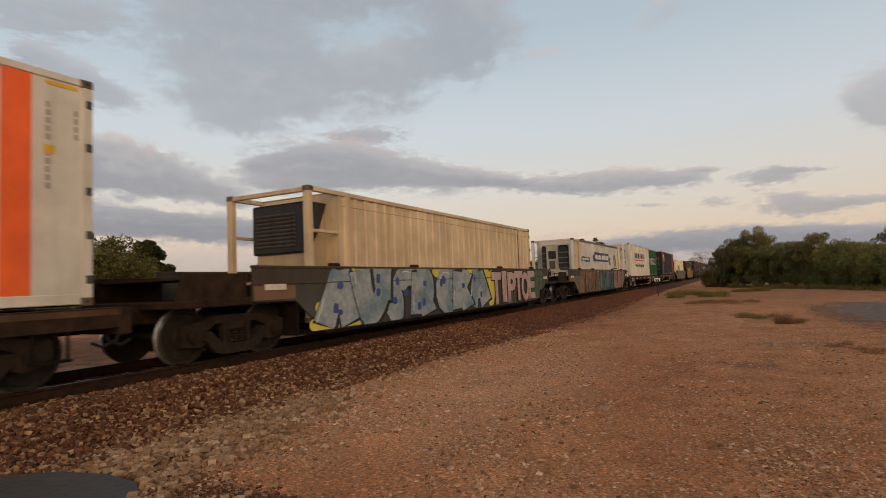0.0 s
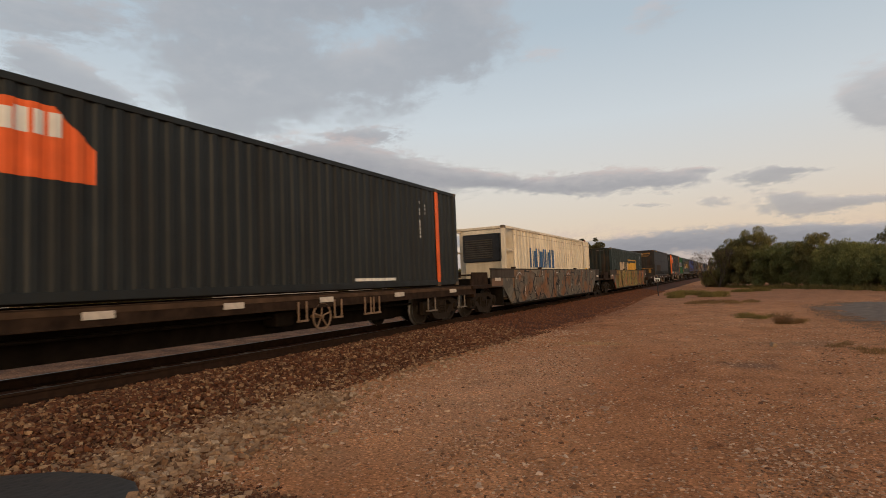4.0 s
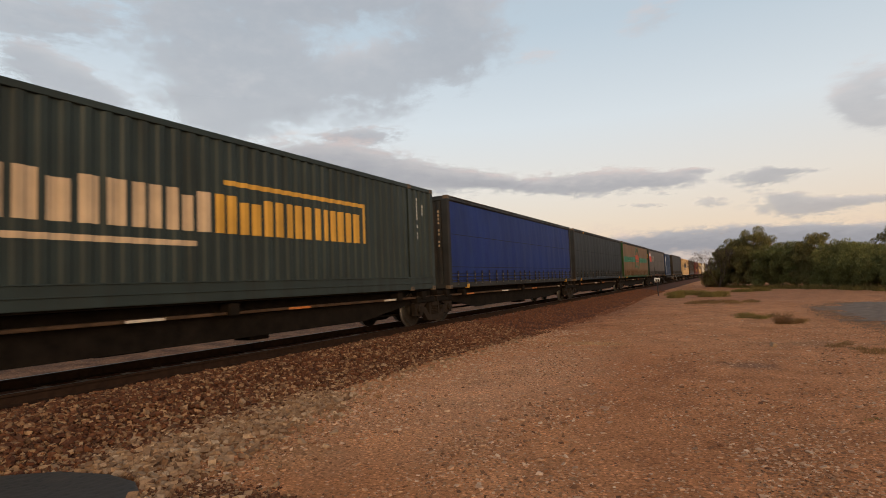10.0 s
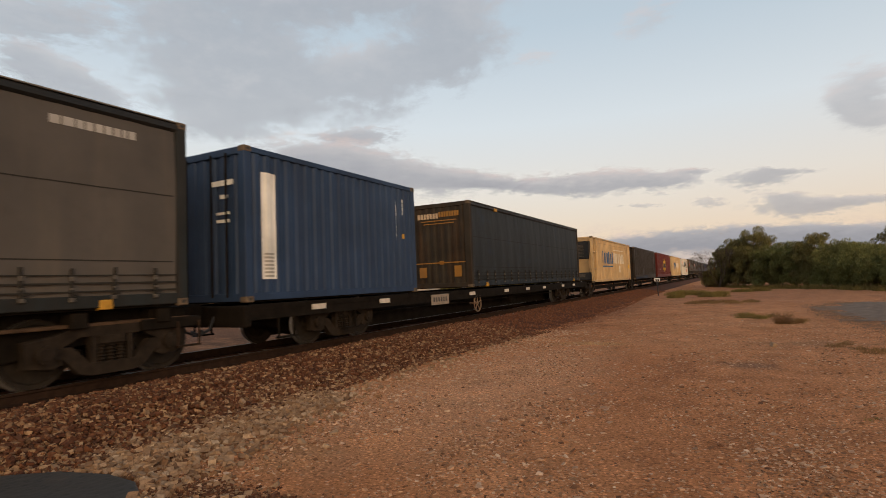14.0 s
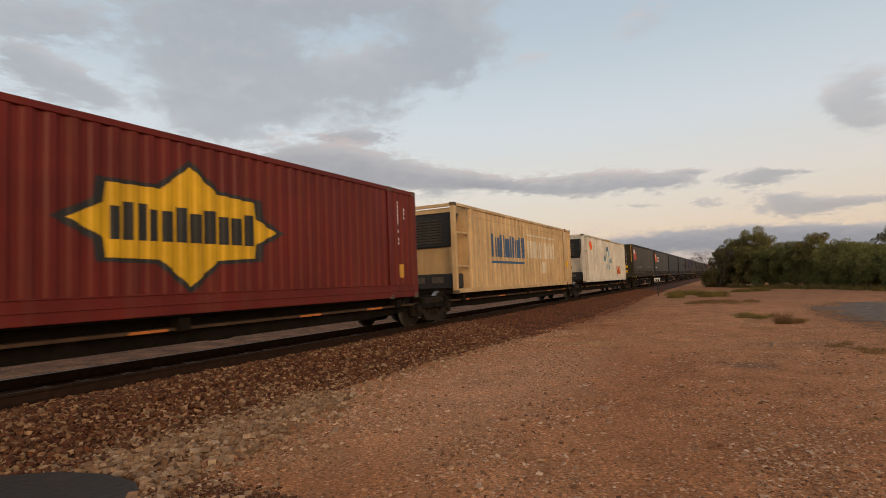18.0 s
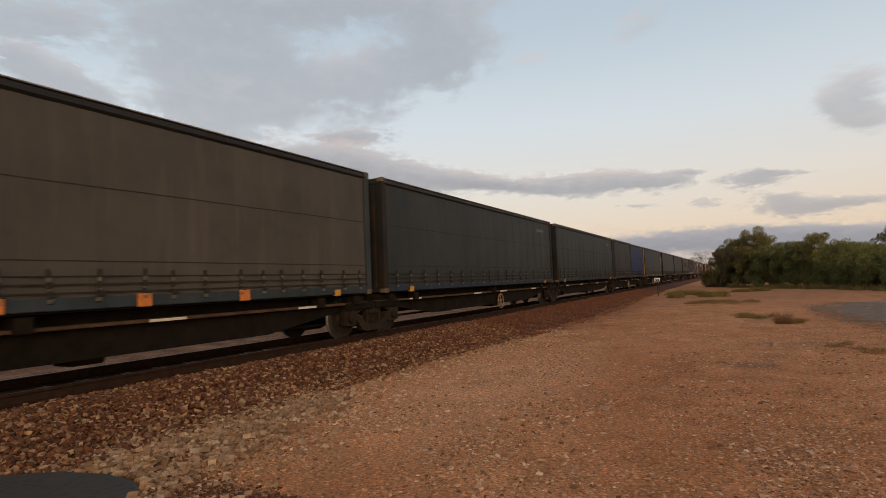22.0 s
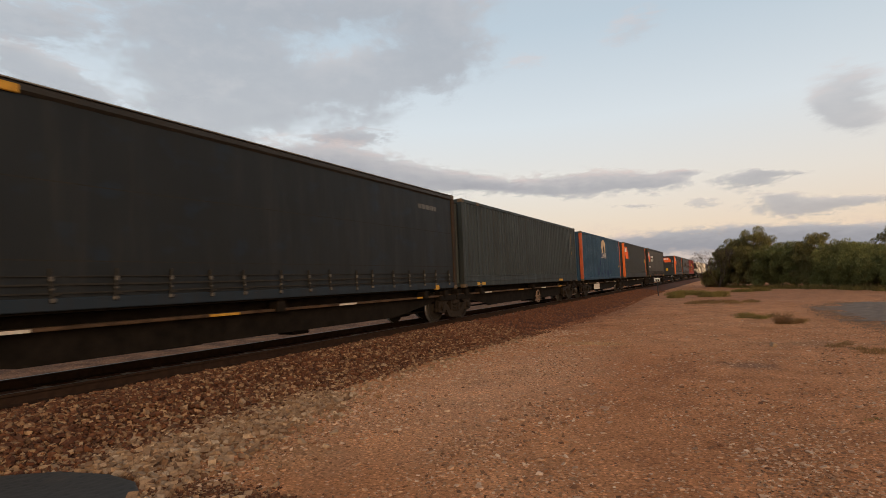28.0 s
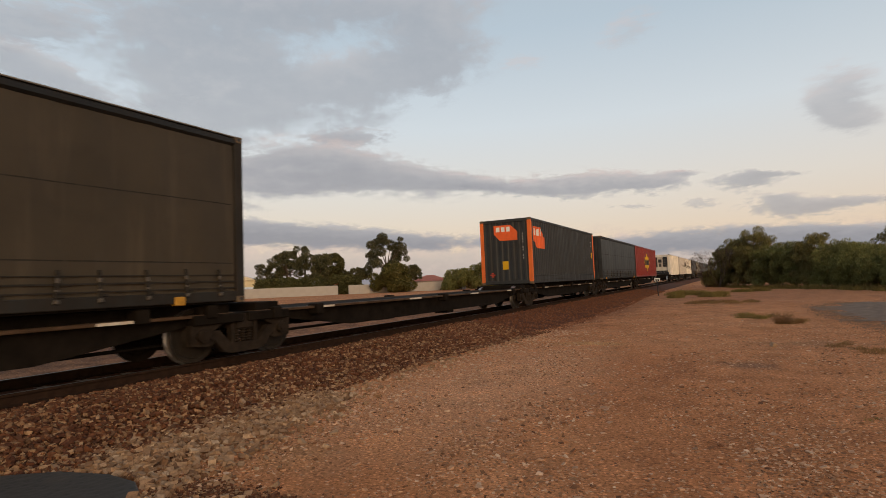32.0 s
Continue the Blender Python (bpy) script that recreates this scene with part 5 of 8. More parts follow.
    sprayed(thing, A, B, letters, seed, cloud_c, dot_c)
    if word:
        text, y0, y1, tone = word
        for grow, m, q in ((0.11, paint((0.02, 0.018, 0.018), 0.1, 0.6, 0.02), 1.38), (0.07, spray(tone, tuple(c * 0.6 for c in tone)), 1.3845)):
            step = (y1 - y0) / len(text)
            for k, ch in enumerate(text):
                me = words(ch, 1.5, m, 1.0, grow, 0.0004)
                ys = [v.co.y for v in me.vertices]
                wide = step * (0.5 if ch == "I" else 1.08) + grow
                me.transform(Matrix.Translation((0, -(max(ys) + min(ys)) / 2, 0)))
                me.transform(Matrix.Diagonal((1, wide / (max(ys) - min(ys)), 1, 1)))
                part("sprayed_letter", me, None, thing, "fat sprayed letter", pose(q + 0.0003 * (k % 2), y0 + step * (k + 0.5), 0.4 + 0.05 * (k % 2)))
    return rides(thing, s0)
# ---- the train, from its head to its tail ----
LIST48 = (0.09, 1.31, 14.63 - 1.31, 14.63 - 0.09)
C48, C40, C20, C24 = 14.63, 12.19, 6.06, 7.2
DARK_GREEN, CHARCOAL, DARKGREY = (0.023, 0.0325, 0.0305), (0.0165, 0.019, 0.0195), (0.0112, 0.0128, 0.0142)
CREAM, WHITE = (0.5, 0.385, 0.255), (0.54, 0.5, 0.44)

# leading flat with a white and orange refrigerated container
flat_wagon(-15.5, 5.0, -12.5, 2.9, 1.05, "rust-brown flat wagon under a white container", seed=2)
c_first = reefer("white refrigerated container with an orange band", 4.44 - 14.0, 14.0, 3.12, 1.07, (0.54, 0.5, 0.44), kind="flat")
well_wagon(7.05, 25.05, "well wagon with blue, pink and yellow spray paint", paint((0.055, 0.052, 0.044), 0.4, 0.7, 0.3), UNDER_RED, [(-0.03, 0.6, (0.27, 0.3, 0.32), (0.14, 0.2, 0.24))], 1, (0.5, 0.4, 0.05), (0.03, 0.06, 0.2), ("TIPTOE", 12.85, 17.5, (0.4, 0.29, 0.265)))
c_beige = reefer("cream ribbed refrigerated container sunk in a well wagon", 8.8, 14.13, 2.9, 0.46, CREAM)
well_wagon(28.6, 46.4, "well wagon with faded green and brown spray paint", graffiti(2, [(0.1, 0.095, 0.07), (0.06, 0.1, 0.08), (0.16, 0.13, 0.09), (0.09, 0.09, 0.08), (0.22, 0.2, 0.07), (0.2, 0.15, 0.13)]), UNDER_RED, [(0.0, 0.36, (0.21, 0.105, 0.055), (0.11, 0.075, 0.055)), (0.4, 0.7, (0.045, 0.1, 0.1), (0.1, 0.13, 0.09)), (0.74, 1.0, (0.27, 0.17, 0.12), (0.2, 0.12, 0.1))], 2)
c_banner = reefer("white refrigerated container with a blue banner and gold posts", 30.37, 14.25, 2.9, 0.5, WHITE, dark=False, kind="flat")
flat_wagon(47.9, 69.0, 51.1, 66.3, 1.05, "rust-brown flat wagon with a white number board", wheel=13.3, seed=3, boards=(1.83,))
c_white = box_container("white corrugated container with dark and red marks", 49.2, C40, 2.9, 1.07, (0.55, 0.51, 0.45), dirt=0.25)
c_green1 = box_container("bright green corrugated container with a dark blue mark", 61.65, C20, 2.8, 1.07, (0.00684, 0.0722, 0.01672), dirt=0.2, rust=0.15)
flat_wagon(69.4, 89.2, 71.1, 87.0, 1.08, "rust-brown flat wagon with white marker plates", wheel=11.9, seed=4, boards=(4.1,))
c_posts = box_container("charcoal corrugated container with orange posts set in from its ends", 73.29, C48, 2.93, 1.1, CHARCOAL, spots=LIST48)
well_wagon(90.2, 108.1, "well wagon with brown and black swirling spray paint", graffiti(3, [(0.12, 0.1, 0.08), (0.2, 0.17, 0.13), (0.05, 0.045, 0.04), (0.17, 0.15, 0.12), (0.25, 0.13, 0.06), (0.14, 0.12, 0.1)], 0.45), UNDER_RED, [(0.0, 1.0, (0.13, 0.11, 0.085), (0.2, 0.09, 0.04))], 3)
c_cream_well = reefer("cream refrigerated container sunk in a well wagon", 92.06, 14.17, 2.9, 0.45, (0.68, 0.58, 0.44))
well_wagon(111.7, 129.7, "well wagon with olive, yellow and orange spray paint", graffiti(4, [(0.2, 0.19, 0.05), (0.11, 0.12, 0.07), (0.3, 0.15, 0.03), (0.05, 0.05, 0.055), (0.24, 0.22, 0.08), (0.25, 0.08, 0.04)], 0.5), UNDER_RED, [(0.06, 0.72, (0.26, 0.21, 0.06), (0.32, 0.14, 0.045)), (0.78, 1.0, (0.3, 0.1, 0.03), (0.22, 0.18, 0.04))], 4, None, (0.045, 0.03, 0.05))
c_green_well = box_container("dark green corrugated container sunk in a well wagon", 113.3, C48, 2.9, 0.38, DARK_GREEN, spots=LIST48, rust=0.4, front=rusty((0.022, 0.026, 0.022)))
flat_wagon(131.9, 155.0, 135.5, 152.6, 1.02, "rust-brown flat wagon with a pale brake wheel", wheel=11.8, seed=5)
c_patched = curtain_container("dark grey curtain-sided container with a brown patch", 137.87, C48, 2.95, 1.0, DARKGREY, front=(0.0342, 0.0304, 0.0266), lower=(0.01216, 0.01824, 0.02584), seed=2)
flat_wagon(156.3, 177.0, 159.4, 174.7, 1.1, "rust-brown flat wagon with many white plates and steps", wheel=8.7, seed=6, boards=(5.15,))
c_corners = box_container("charcoal corrugated container with bright orange corner posts", 157.7, C40, 2.9, 1.11, CHARCOAL, post=(0.75, 0.15, 0.02), foot=0.38)
c_green2 = box_container("bright green corrugated container with a dark blue mark", 170.36, C20, 2.78, 1.11, (0.00684, 0.0722, 0.01672), dirt=0.2, rust=0.15)

SPINE = "dark low platform of an articulated flat wagon"
for a, b, bf, br, e, w in ((177.6, 192.6, 179.1, 192.6, (True, False), None), (192.6, 208.05, None, 208.05, (False, False), None), (208.05, 223.45, None, 223.45, (False, False), None), (223.45, 239.0, None, 239.0, (False, False), None), (239.0, 254.6, None, 253.1, (False, True), None)):
    spine_wagon(a, b, bf, br, 0.98, SPINE, e, w, "ow", seed=int(a))
c_green_long = box_container("dark green corrugated container with pale and yellow marks", 177.78, C48, 2.95, 1.0, DARK_GREEN, spots=LIST48, rust=0.4, foot=0.36, front=rusty((0.02, 0.025, 0.022)))
c_blue = curtain_container("curtain-sided container with a bright blue curtain", 193.35, C48, 2.95, 0.99, (0.003, 0.017, 0.118), front=(0.0304, 0.03192, 0.03268), straps=22, dirt=0.04, seed=3)
c_dk13 = curtain_container("dark grey curtain-sided container", 208.7, C48, 2.95, 1.0, DARKGREY, front=(0.0304, 0.0342, 0.038), lower=(0.01216, 0.01824, 0.02584), seed=4)
c_tan = curtain_container("dusty tan curtain-sided container with a green stripe", 224.12, C48, 2.97, 1.0, (0.138, 0.076, 0.036), front=(0.022, 0.06, 0.018), lower=(0.0114, 0.065, 0.026), straps=26, dirt=0.5, seed=5)
c_grey_a = curtain_container("dusty grey curtain-sided container with an orange mark", 239.58, C48, 2.95, 1.0, (0.076, 0.06384, 0.05472), front=(0.0228, 0.02584, 0.0266), straps=24, dirt=0.4, seed=6)

flat_wagon(255.3, 281.0, 258.4, 276.8, 0.95, "long brown flat wagon with a spoked brake wheel", wheel=10.2, seed=7, color=UNDER, boards=(6.9,))
c_blue20 = box_container("dark blue corrugated container with a white panel", 255.4, C20, 2.9, 0.97, (0.019, 0.038, 0.0836), dirt=0.25)
c_dk17 = curtain_container("dark grey curtain-sided container with a rusty front", 265.1, C48, 2.97, 1.0, DARKGREY, front=(0.038, 0.0304, 0.0228), lower=(0.01216, 0.01824, 0.02584), seed=7)

for a, b, bf, br, e, w in ((281.6, 298.95, 283.1, 298.95, (True, False), None), (298.95, 315.8, None, 315.8, (False, False), None), (315.8, 332.65, None, 332.65, (False, False), None), (332.65, 349.5, None, 349.5, (False, False), None), (349.5, 367.6, None, 366.03, (False, True), None)):
    spine_wagon(a, b, bf, br, 0.8, SPINE, e, w, "o", seed=int(a))
c_cream_a = reefer("yellowed cream refrigerated container with ribbed walls", 283.4, 14.13, 2.95, 0.82, (0.49, 0.325, 0.16))
c_brown = box_container("dull brown corrugated container with patched panels", 300.05, C48, 2.95, 0.81, (0.0275, 0.0185, 0.012), spots=LIST48, dirt=0.5, foot=0.38, front=rusty((0.018, 0.015, 0.012)))
c_red = box_container("red corrugated container with yellow star-shaped marks", 316.9, C48, 2.93, 0.82, (0.12, 0.0125, 0.0075), spots=LIST48, dirt=0.22, foot=0.36)
c_cream_b = reefer("yellowed cream refrigerated container with ribbed walls and dark blue marks", 333.94, 14.13, 2.95, 0.82, (0.53, 0.36, 0.185))
c_white_cold = reefer("white refrigerated container with sprayed marks", 351.1, 14.0, 2.93, 0.85, (0.6, 0.55, 0.475), dark=True)

for a, b, bf, br, e, w in ((369.1, 384.25, 370.6, 384.25, (True, False), 8.2), (384.25, 399.5, None, 399.5, (False, False), None), (399.5, 414.9, None, 414.9, (False, False), 8.5), (414.9, 430.3, None, 430.3, (False, False), None), (430.3, 445.4, None, 443.85, (False, True), 7.0)):
    spine_wagon(a, b, bf, br, 0.97, SPINE, e, w, "w", seed=int(a))
c_olive = curtain_container("grey-brown curtain-sided container with an orange mark and scrawls", 369.2, C48, 2.98, 0.99, (0.058, 0.047, 0.032), front=(0.042, 0.034, 0.021), straps=22, seed=8)
c_grey_b = curtain_container("grey curtain-sided container with orange and white marks", 384.6, C48, 2.97, 0.99, (0.052, 0.045, 0.037), front=(0.0304, 0.0418, 0.0494), straps=24, seed=9)
c_25 = curtain_container("dark grey curtain-sided container", 399.8, C48, 2.96, 0.99, (0.019, 0.02052, 0.01976), lower=(0.01368, 0.02128, 0.0342), seed=10)
c_26 = curtain_container("dark grey curtain-sided container", 415.25, C48, 2.96, 0.99, (0.01596, 0.01748, 0.01748), lower=(0.01216, 0.01824, 0.02584), seed=11)
c_27 = curtain_container("short brown curtain-sided container", 430.64, 7.2, 2.96, 0.99, (0.0185, 0.0138, 0.0112), front=(0.034, 0.037, 0.04), lower=(0.012, 0.014, 0.0145), straps=12, seed=12)
c_28 = curtain_container("short blue curtain-sided container", 438.05, 7.2, 2.94, 0.99, (0.004, 0.0105, 0.062), front=(0.034, 0.037, 0.04), lower=(0.01, 0.013, 0.018), straps=12, dirt=0.25, seed=13)

for a, b, bf, br, e, w in ((446.0, 461.8, 447.6, 461.8, (True, False), 7.4), (461.8, 477.2, None, 477.2, (False, False), None), (477.2, 492.7, None, 492.7, (False, False), None), (492.7, 508.2, None, 508.2, (False, False), None), (508.2, 523.5, None, 522.0, (False, True), 8.5)):
    spine_wagon(a, b, bf, br, 0.97, SPINE, e, w, "wy", seed=int(a))
c_29 = curtain_container("dark grey curtain-sided container with a rusty brown front", 446.4, C48, 2.95, 1.0, (0.0165, 0.0175, 0.0185), front=(0.03, 0.02, 0.0125), seed=14, straps=10, lower=(0.03, 0.027, 0.023))
c_30 = curtain_container("dark grey curtain-sided container", 462.1, C48, 2.95, 1.0, (0.0155, 0.0165, 0.0165), seed=15)
c_31 = curtain_container("dark grey curtain-sided container with a pale roof rail", 477.6, C48, 2.97, 0.99, (0.0096, 0.0108, 0.0118), rail=(0.025, 0.0215, 0.0185), seed=16, lower=(0.01216, 0.01824, 0.02584))
c_32 = curtain_container("dark grey curtain-sided container with a rusty front", 493.4, C48, 2.97, 0.99, (0.0096, 0.0108, 0.0118), front=(0.03, 0.02, 0.013), rail=(0.025, 0.0215, 0.0185), seed=17, lower=(0.01216, 0.01824, 0.02584))
c_grey48 = box_container("dark slate corrugated container", 508.6, C48, 2.95, 1.0, (0.0235, 0.0295, 0.0315), spots=LIST48, dirt=0.4, rust=0.4, foot=0.38)

for a, b, bf, br, e, w in ((524.3, 537.9, 525.85, 537.9, (True, False), None), (537.9, 552.4, None, 552.4, (False, False), None), (552.4, 567.75, None, 567.75, (False, False), None), (567.75, 583.5, None, 583.5, (False, False), None), (583.5, 597.8, None, 596.3, (False, True), None)):
    spine_wagon(a, b, bf, br, 0.97, SPINE, e, w, "w", seed=int(a), board=a < 525, loaded=a != 567.75)
c_blueo = box_container("blue corrugated container with orange corner posts", 524.71, C40, 2.93, 0.98, (0.01672, 0.0456, 0.0836), post=(0.42, 0.085, 0.03), dirt=0.35)
c_slate_a = box_container("slate grey corrugated container with orange corner posts", 538.94, C40, 2.95, 0.99, (0.03192, 0.03268, 0.03268), post=(0.7, 0.14, 0.025), dirt=0.4, foot=0.36)
c_grey_c = curtain_container("dark grey-brown curtain-sided container with orange and white marks", 552.98, C48, 2.98, 0.99, (0.045, 0.034, 0.021), front=(0.02584, 0.02432, 0.02204), straps=22, seed=18)
c_slate_b = box_container("slate grey corrugated container with orange corner posts", 583.68, C40, 2.95, 0.99, (0.0304, 0.03116, 0.03192), post=(0.7, 0.14, 0.025), dirt=0.35, foot=0.36)

# tail, seen only from afar
tail = [(598.2, "c", (0.045, 0.048, 0.05)), (613.0, "r", (0.22, 0.025, 0.018)), (643.5, "w", (0.72, 0.66, 0.57)), (658.5, "w", (0.5, 0.45, 0.4)), (673.5, "w", (0.7, 0.64, 0.55)), (690.0, "c", (0.05, 0.05, 0.05)), (705.5, "c", (0.2, 0.17, 0.12)), (721.0, "c", (0.05, 0.05, 0.05)), (736.5, "c", (0.04, 0.042, 0.045)), (752.0, "b", (0.06, 0.07, 0.07)), (767.5, "c", (0.04, 0.042, 0.045)), (783.0, "c", (0.05, 0.045, 0.04)), (798.5, "b", (0.05, 0.055, 0.056)), (814.0, "c", (0.04, 0.042, 0.045)), (829.5, "c", (0.04, 0.042, 0.045))]
TAIL = []
for i, (s, k, col) in enumerate(tail):
    spine_wagon(s - 0.3, s + 15.0, s + 0.9, None if i < len(tail) - 1 else s + 13.5, 0.97, SPINE, (i == 0, False), None, "w", seed=i)
    if k == "c":
        c = curtain_container("curtain-sided container with a dull dark curtain", s, C48, 2.95, 0.99, col, straps=12, seed=30 + i)
    elif k == "w":
        c = reefer("pale refrigerated container near the tail", s, 13.9, 2.93, 0.99, col, dark=False)
    else:
        c = box_container("dull corrugated steel container near the tail", s, C48, 2.93, 0.99, col)
    TAIL.append(c)
# ---- clouds: far patches that drift slowly ----
def cloud_stuff(density, shade, puffs, mean):
    """Vapour that thickens over each puff and is torn by noise; the upper sides catch the last warm light."""
    m = bpy.data.materials.new("cloud_vapour")
    m.use_nodes = True
    n, l = m.node_tree.nodes, m.node_tree.links
    n.remove(n["Principled BSDF"])
    uv = n.new("ShaderNodeUVMap")

    def calc(op, *values):
        c = n.new("ShaderNodeMath")
        c.operation = op
        for k, v in enumerate(values):
            if isinstance(v, (int, float)):
                c.inputs[k].default_value = v
            else:
                l.new(v, c.inputs[k])
        return c.outputs[0]
    tall = max(p[3] for p in puffs)
    flat = 0.75 if tall > 2.5 else 0.42
    big = noise_node(n, l, 0.6 / tall + 0.05, 6, 0.55, vec=uv.outputs["UV"], stretch=(flat, 1.15, 1))
    big.inputs["Distortion"].default_value = 0.5
    fine = noise_node(n, l, 1.9 / tall + 0.2, 5, 0.55, vec=uv.outputs["UV"], stretch=(flat, 1.2, 1))
    thick, upper = 0.0, 0.0
    for bearing, rise, wide, high, turn, weight in puffs:
        mp = n.new("ShaderNodeMapping")
        mp.vector_type = "TEXTURE"
        mp.inputs["Location"].default_value = (-bearing * mean, rise, 0)
        mp.inputs["Rotation"].default_value = (0, 0, radians(turn))
        mp.inputs["Scale"].default_value = (wide, high, 1)
        l.new(uv.outputs["UV"], mp.inputs["Vector"])
        far = n.new("ShaderNodeVectorMath")
        far.operation = "LENGTH"
        l.new(mp.outputs["Vector"], far.inputs[0])
        puff = calc("MULTIPLY", calc("EXPONENT", calc("MULTIPLY", calc("POWER", far.outputs["Value"], 2.0), -0.9)), weight)
        up = n.new("ShaderNodeSeparateXYZ")
        l.new(mp.outputs["Vector"], up.inputs[0])
        thick = calc("ADD", thick, puff)
        upper = calc("MULTIPLY_ADD", up.outputs["Y"], puff, upper)
    rough = calc("MULTIPLY", calc("ADD", calc("MULTIPLY", calc("SUBTRACT", big.outputs["Fac"], 0.5), 3.2 if tall > 2.5 else 2.1), calc("MULTIPLY", calc("SUBTRACT", fine.outputs["Fac"], 0.52), 1.4)), calc("MINIMUM", calc("MULTIPLY", calc("MAXIMUM", thick, 0.0), 2.0), 0.85))
    body = calc("ADD", thick, rough)
    cover = ramp(n, [(0.13, (0, 0, 0)), (0.95 if tall > 2.5 else 0.84, (1, 1, 1))])
    cover.color_ramp.interpolation = "EASE"
    l.new(body, cover.inputs["Fac"])
    alpha = calc("MULTIPLY", cover.outputs["Color"], density)
    top = calc("DIVIDE", upper, calc("ADD", calc("MAXIMUM", thick, 0.0), 0.15))
    lit = calc("ADD", calc("MULTIPLY", top, 0.3), calc("ADD", calc("MULTIPLY", calc("ADD", fine.outputs["Fac"], big.outputs["Fac"]), 0.6), calc("SUBTRACT", shade - 0.55, calc("MULTIPLY", calc("MINIMUM", body, 1.4), 0.16))))
    tone = ramp(n, [(0.0, (0.27, 0.275, 0.305)), (0.35, (0.345, 0.345, 0.37)), (0.6, (0.44, 0.42, 0.43)), (0.9, (0.62, 0.5, 0.465))])
    l.new(lit, tone.inputs["Fac"])
    em = n.new("ShaderNodeEmission")
    l.new(tone.outputs["Color"], em.inputs["Color"])
    clear = n.new("ShaderNodeBsdfTransparent")
    mx = n.new("ShaderNodeMixShader")
    l.new(alpha, mx.inputs[0])
    l.new(clear.outputs[0], mx.inputs[1])
    l.new(em.outputs[0], mx.inputs[2])
    l.new(mx.outputs[0], n["Material Output"].inputs["Surface"])
    return m


CLOUDS = []


def cloud(drift, sink, density, shade, far, puffs, label="soft grey dusk cloud with a faint pink edge"):
    """One cloud; puffs: (bearing, rise, half width, half height, turn, weight), in degrees. It drifts and sinks by so many degrees."""
    lo_b, hi_b = min(p[0] - 2.2 * p[2] for p in puffs), max(p[0] + 2.2 * p[2] for p in puffs)
    lo_e, hi_e = max(-1.0, min(p[1] - 2.2 * p[3] - 0.2 * p[2] for p in puffs)), max(p[1] + 2.2 * p[3] + 0.2 * p[2] for p in puffs)
    mean = math.cos(radians(sum(p[1] for p in puffs) / len(puffs)))
    v, f, uvs = [], [], []
    nx, nz = 20, 10
    for j in range(nz + 1):
        for i in range(nx + 1):
            b, e = hi_b + (lo_b - hi_b) * i / nx, lo_e + (hi_e - lo_e) * j / nz
            a, w = radians(b), radians(e)
            v.append((-far * math.sin(a) * math.cos(w), far * math.cos(a) * math.cos(w), far * math.sin(w)))
            uvs.append((-b * mean, e))
    for j in range(nz):
        for i in range(nx):
            k = j * (nx + 1) + i
            f.append((k, k + 1, k + nx + 2, k + nx + 1))
    me = bpy.data.meshes.new("cloud")
    me.from_pydata(v, [], f)
    layer = me.uv_layers.new(name="UVMap")
    for loop in me.loops:
        layer.data[loop.index].uv = uvs[loop.vertex_index]
    me.materials.append(cloud_stuff(density, shade, puffs, mean))
    ob = tagged(new("cloud", me), label, "cloud", "clouds over the plain")
    ob.matrix_basis = pose(*EYE)
    CLOUDS.append((ob, drift, sink, radians(sum(p[0] for p in puffs) / len(puffs))))


cloud(3.4, -1.3, 0.62, 0.5, 3000, [(50.0, 24.8, 9.7, 4.49, 7, 1.0), (37.7, 28.4, 14.2, 2.15, 2, 0.9), (25.8, 25.6, 5.7, 3.52, -13, 1.0), (32.6, 21.1, 8.4, 3.28, 12, 1.0), (47.5, 18.5, 5.3, 3.15, -6, 0.85), (48.9, 16.2, 3.8, 1.16, -2, 0.6), (52.9, 18.2, 2.2, 0.79, 16, 0.5), (41.9, 22.2, 5.8, 3.07, 3, 0.6), (36.0, 24.4, 3.9, 1.31, 21, -0.4), (42.6, 18.0, 3.2, 0.86, 2, 0.4)])
cloud(1.6, -0.3, 0.62, 0.45, 3040, [(64.0, 19.2, 2.8, 1.46, -4, 1.0), (59.6, 18.1, 3.0, 0.97, -20, 0.9), (65.3, 20.2, 1.4, 0.89, 0, 0.5), (61.7, 17.0, 3.6, 1.18, -3, 0.45)])
cloud(2.4, -1, 0.58, 0.5, 3080, [(64.6, 23.6, 7.1, 1.62, 9, 0.8), (66.1, 21.3, 3.3, 1.06, 13, 0.4), (60.9, 22.4, 3.5, 1.37, 0, 0.35)])
cloud(3.2, -1, 0.35, 0.8, 3120, [(5.2, 24.3, 2.7, 1.3, 14, 0.75)])
cloud(2.4, -0.6, 0.3, 0.9, 3160, [(16.7, 22.1, 2.2, 0.94, 3, 0.6)])
cloud(2.6, 0.3, 0.6, 0.6, 3200, [(-11.2, 14.2, 2.2, 2.35, 5, 1.0), (-11.8, 12.0, 2.1, 0.98, -13, 0.6), (-9.5, 13.6, 1.3, 0.82, -13, 0.5)])
cloud(1.0, -0.2, 0.9, 0.5, 3240, [(64.1, 13.0, 5.7, 1.88, -8, 1.0), (57.0, 11.4, 7.5, 1.94, -7, 1.0), (64.5, 10.0, 6.2, 1.87, 4, 1.0), (51.8, 9.6, 4.4, 0.96, -3, 0.8), (48.2, 8.5, 3.1, 0.44, -3, 0.6), (70.8, 11.1, 4.8, 2.97, 7, 1.0), (57.9, 8.7, 2.7, 0.51, 0, 0.5)])
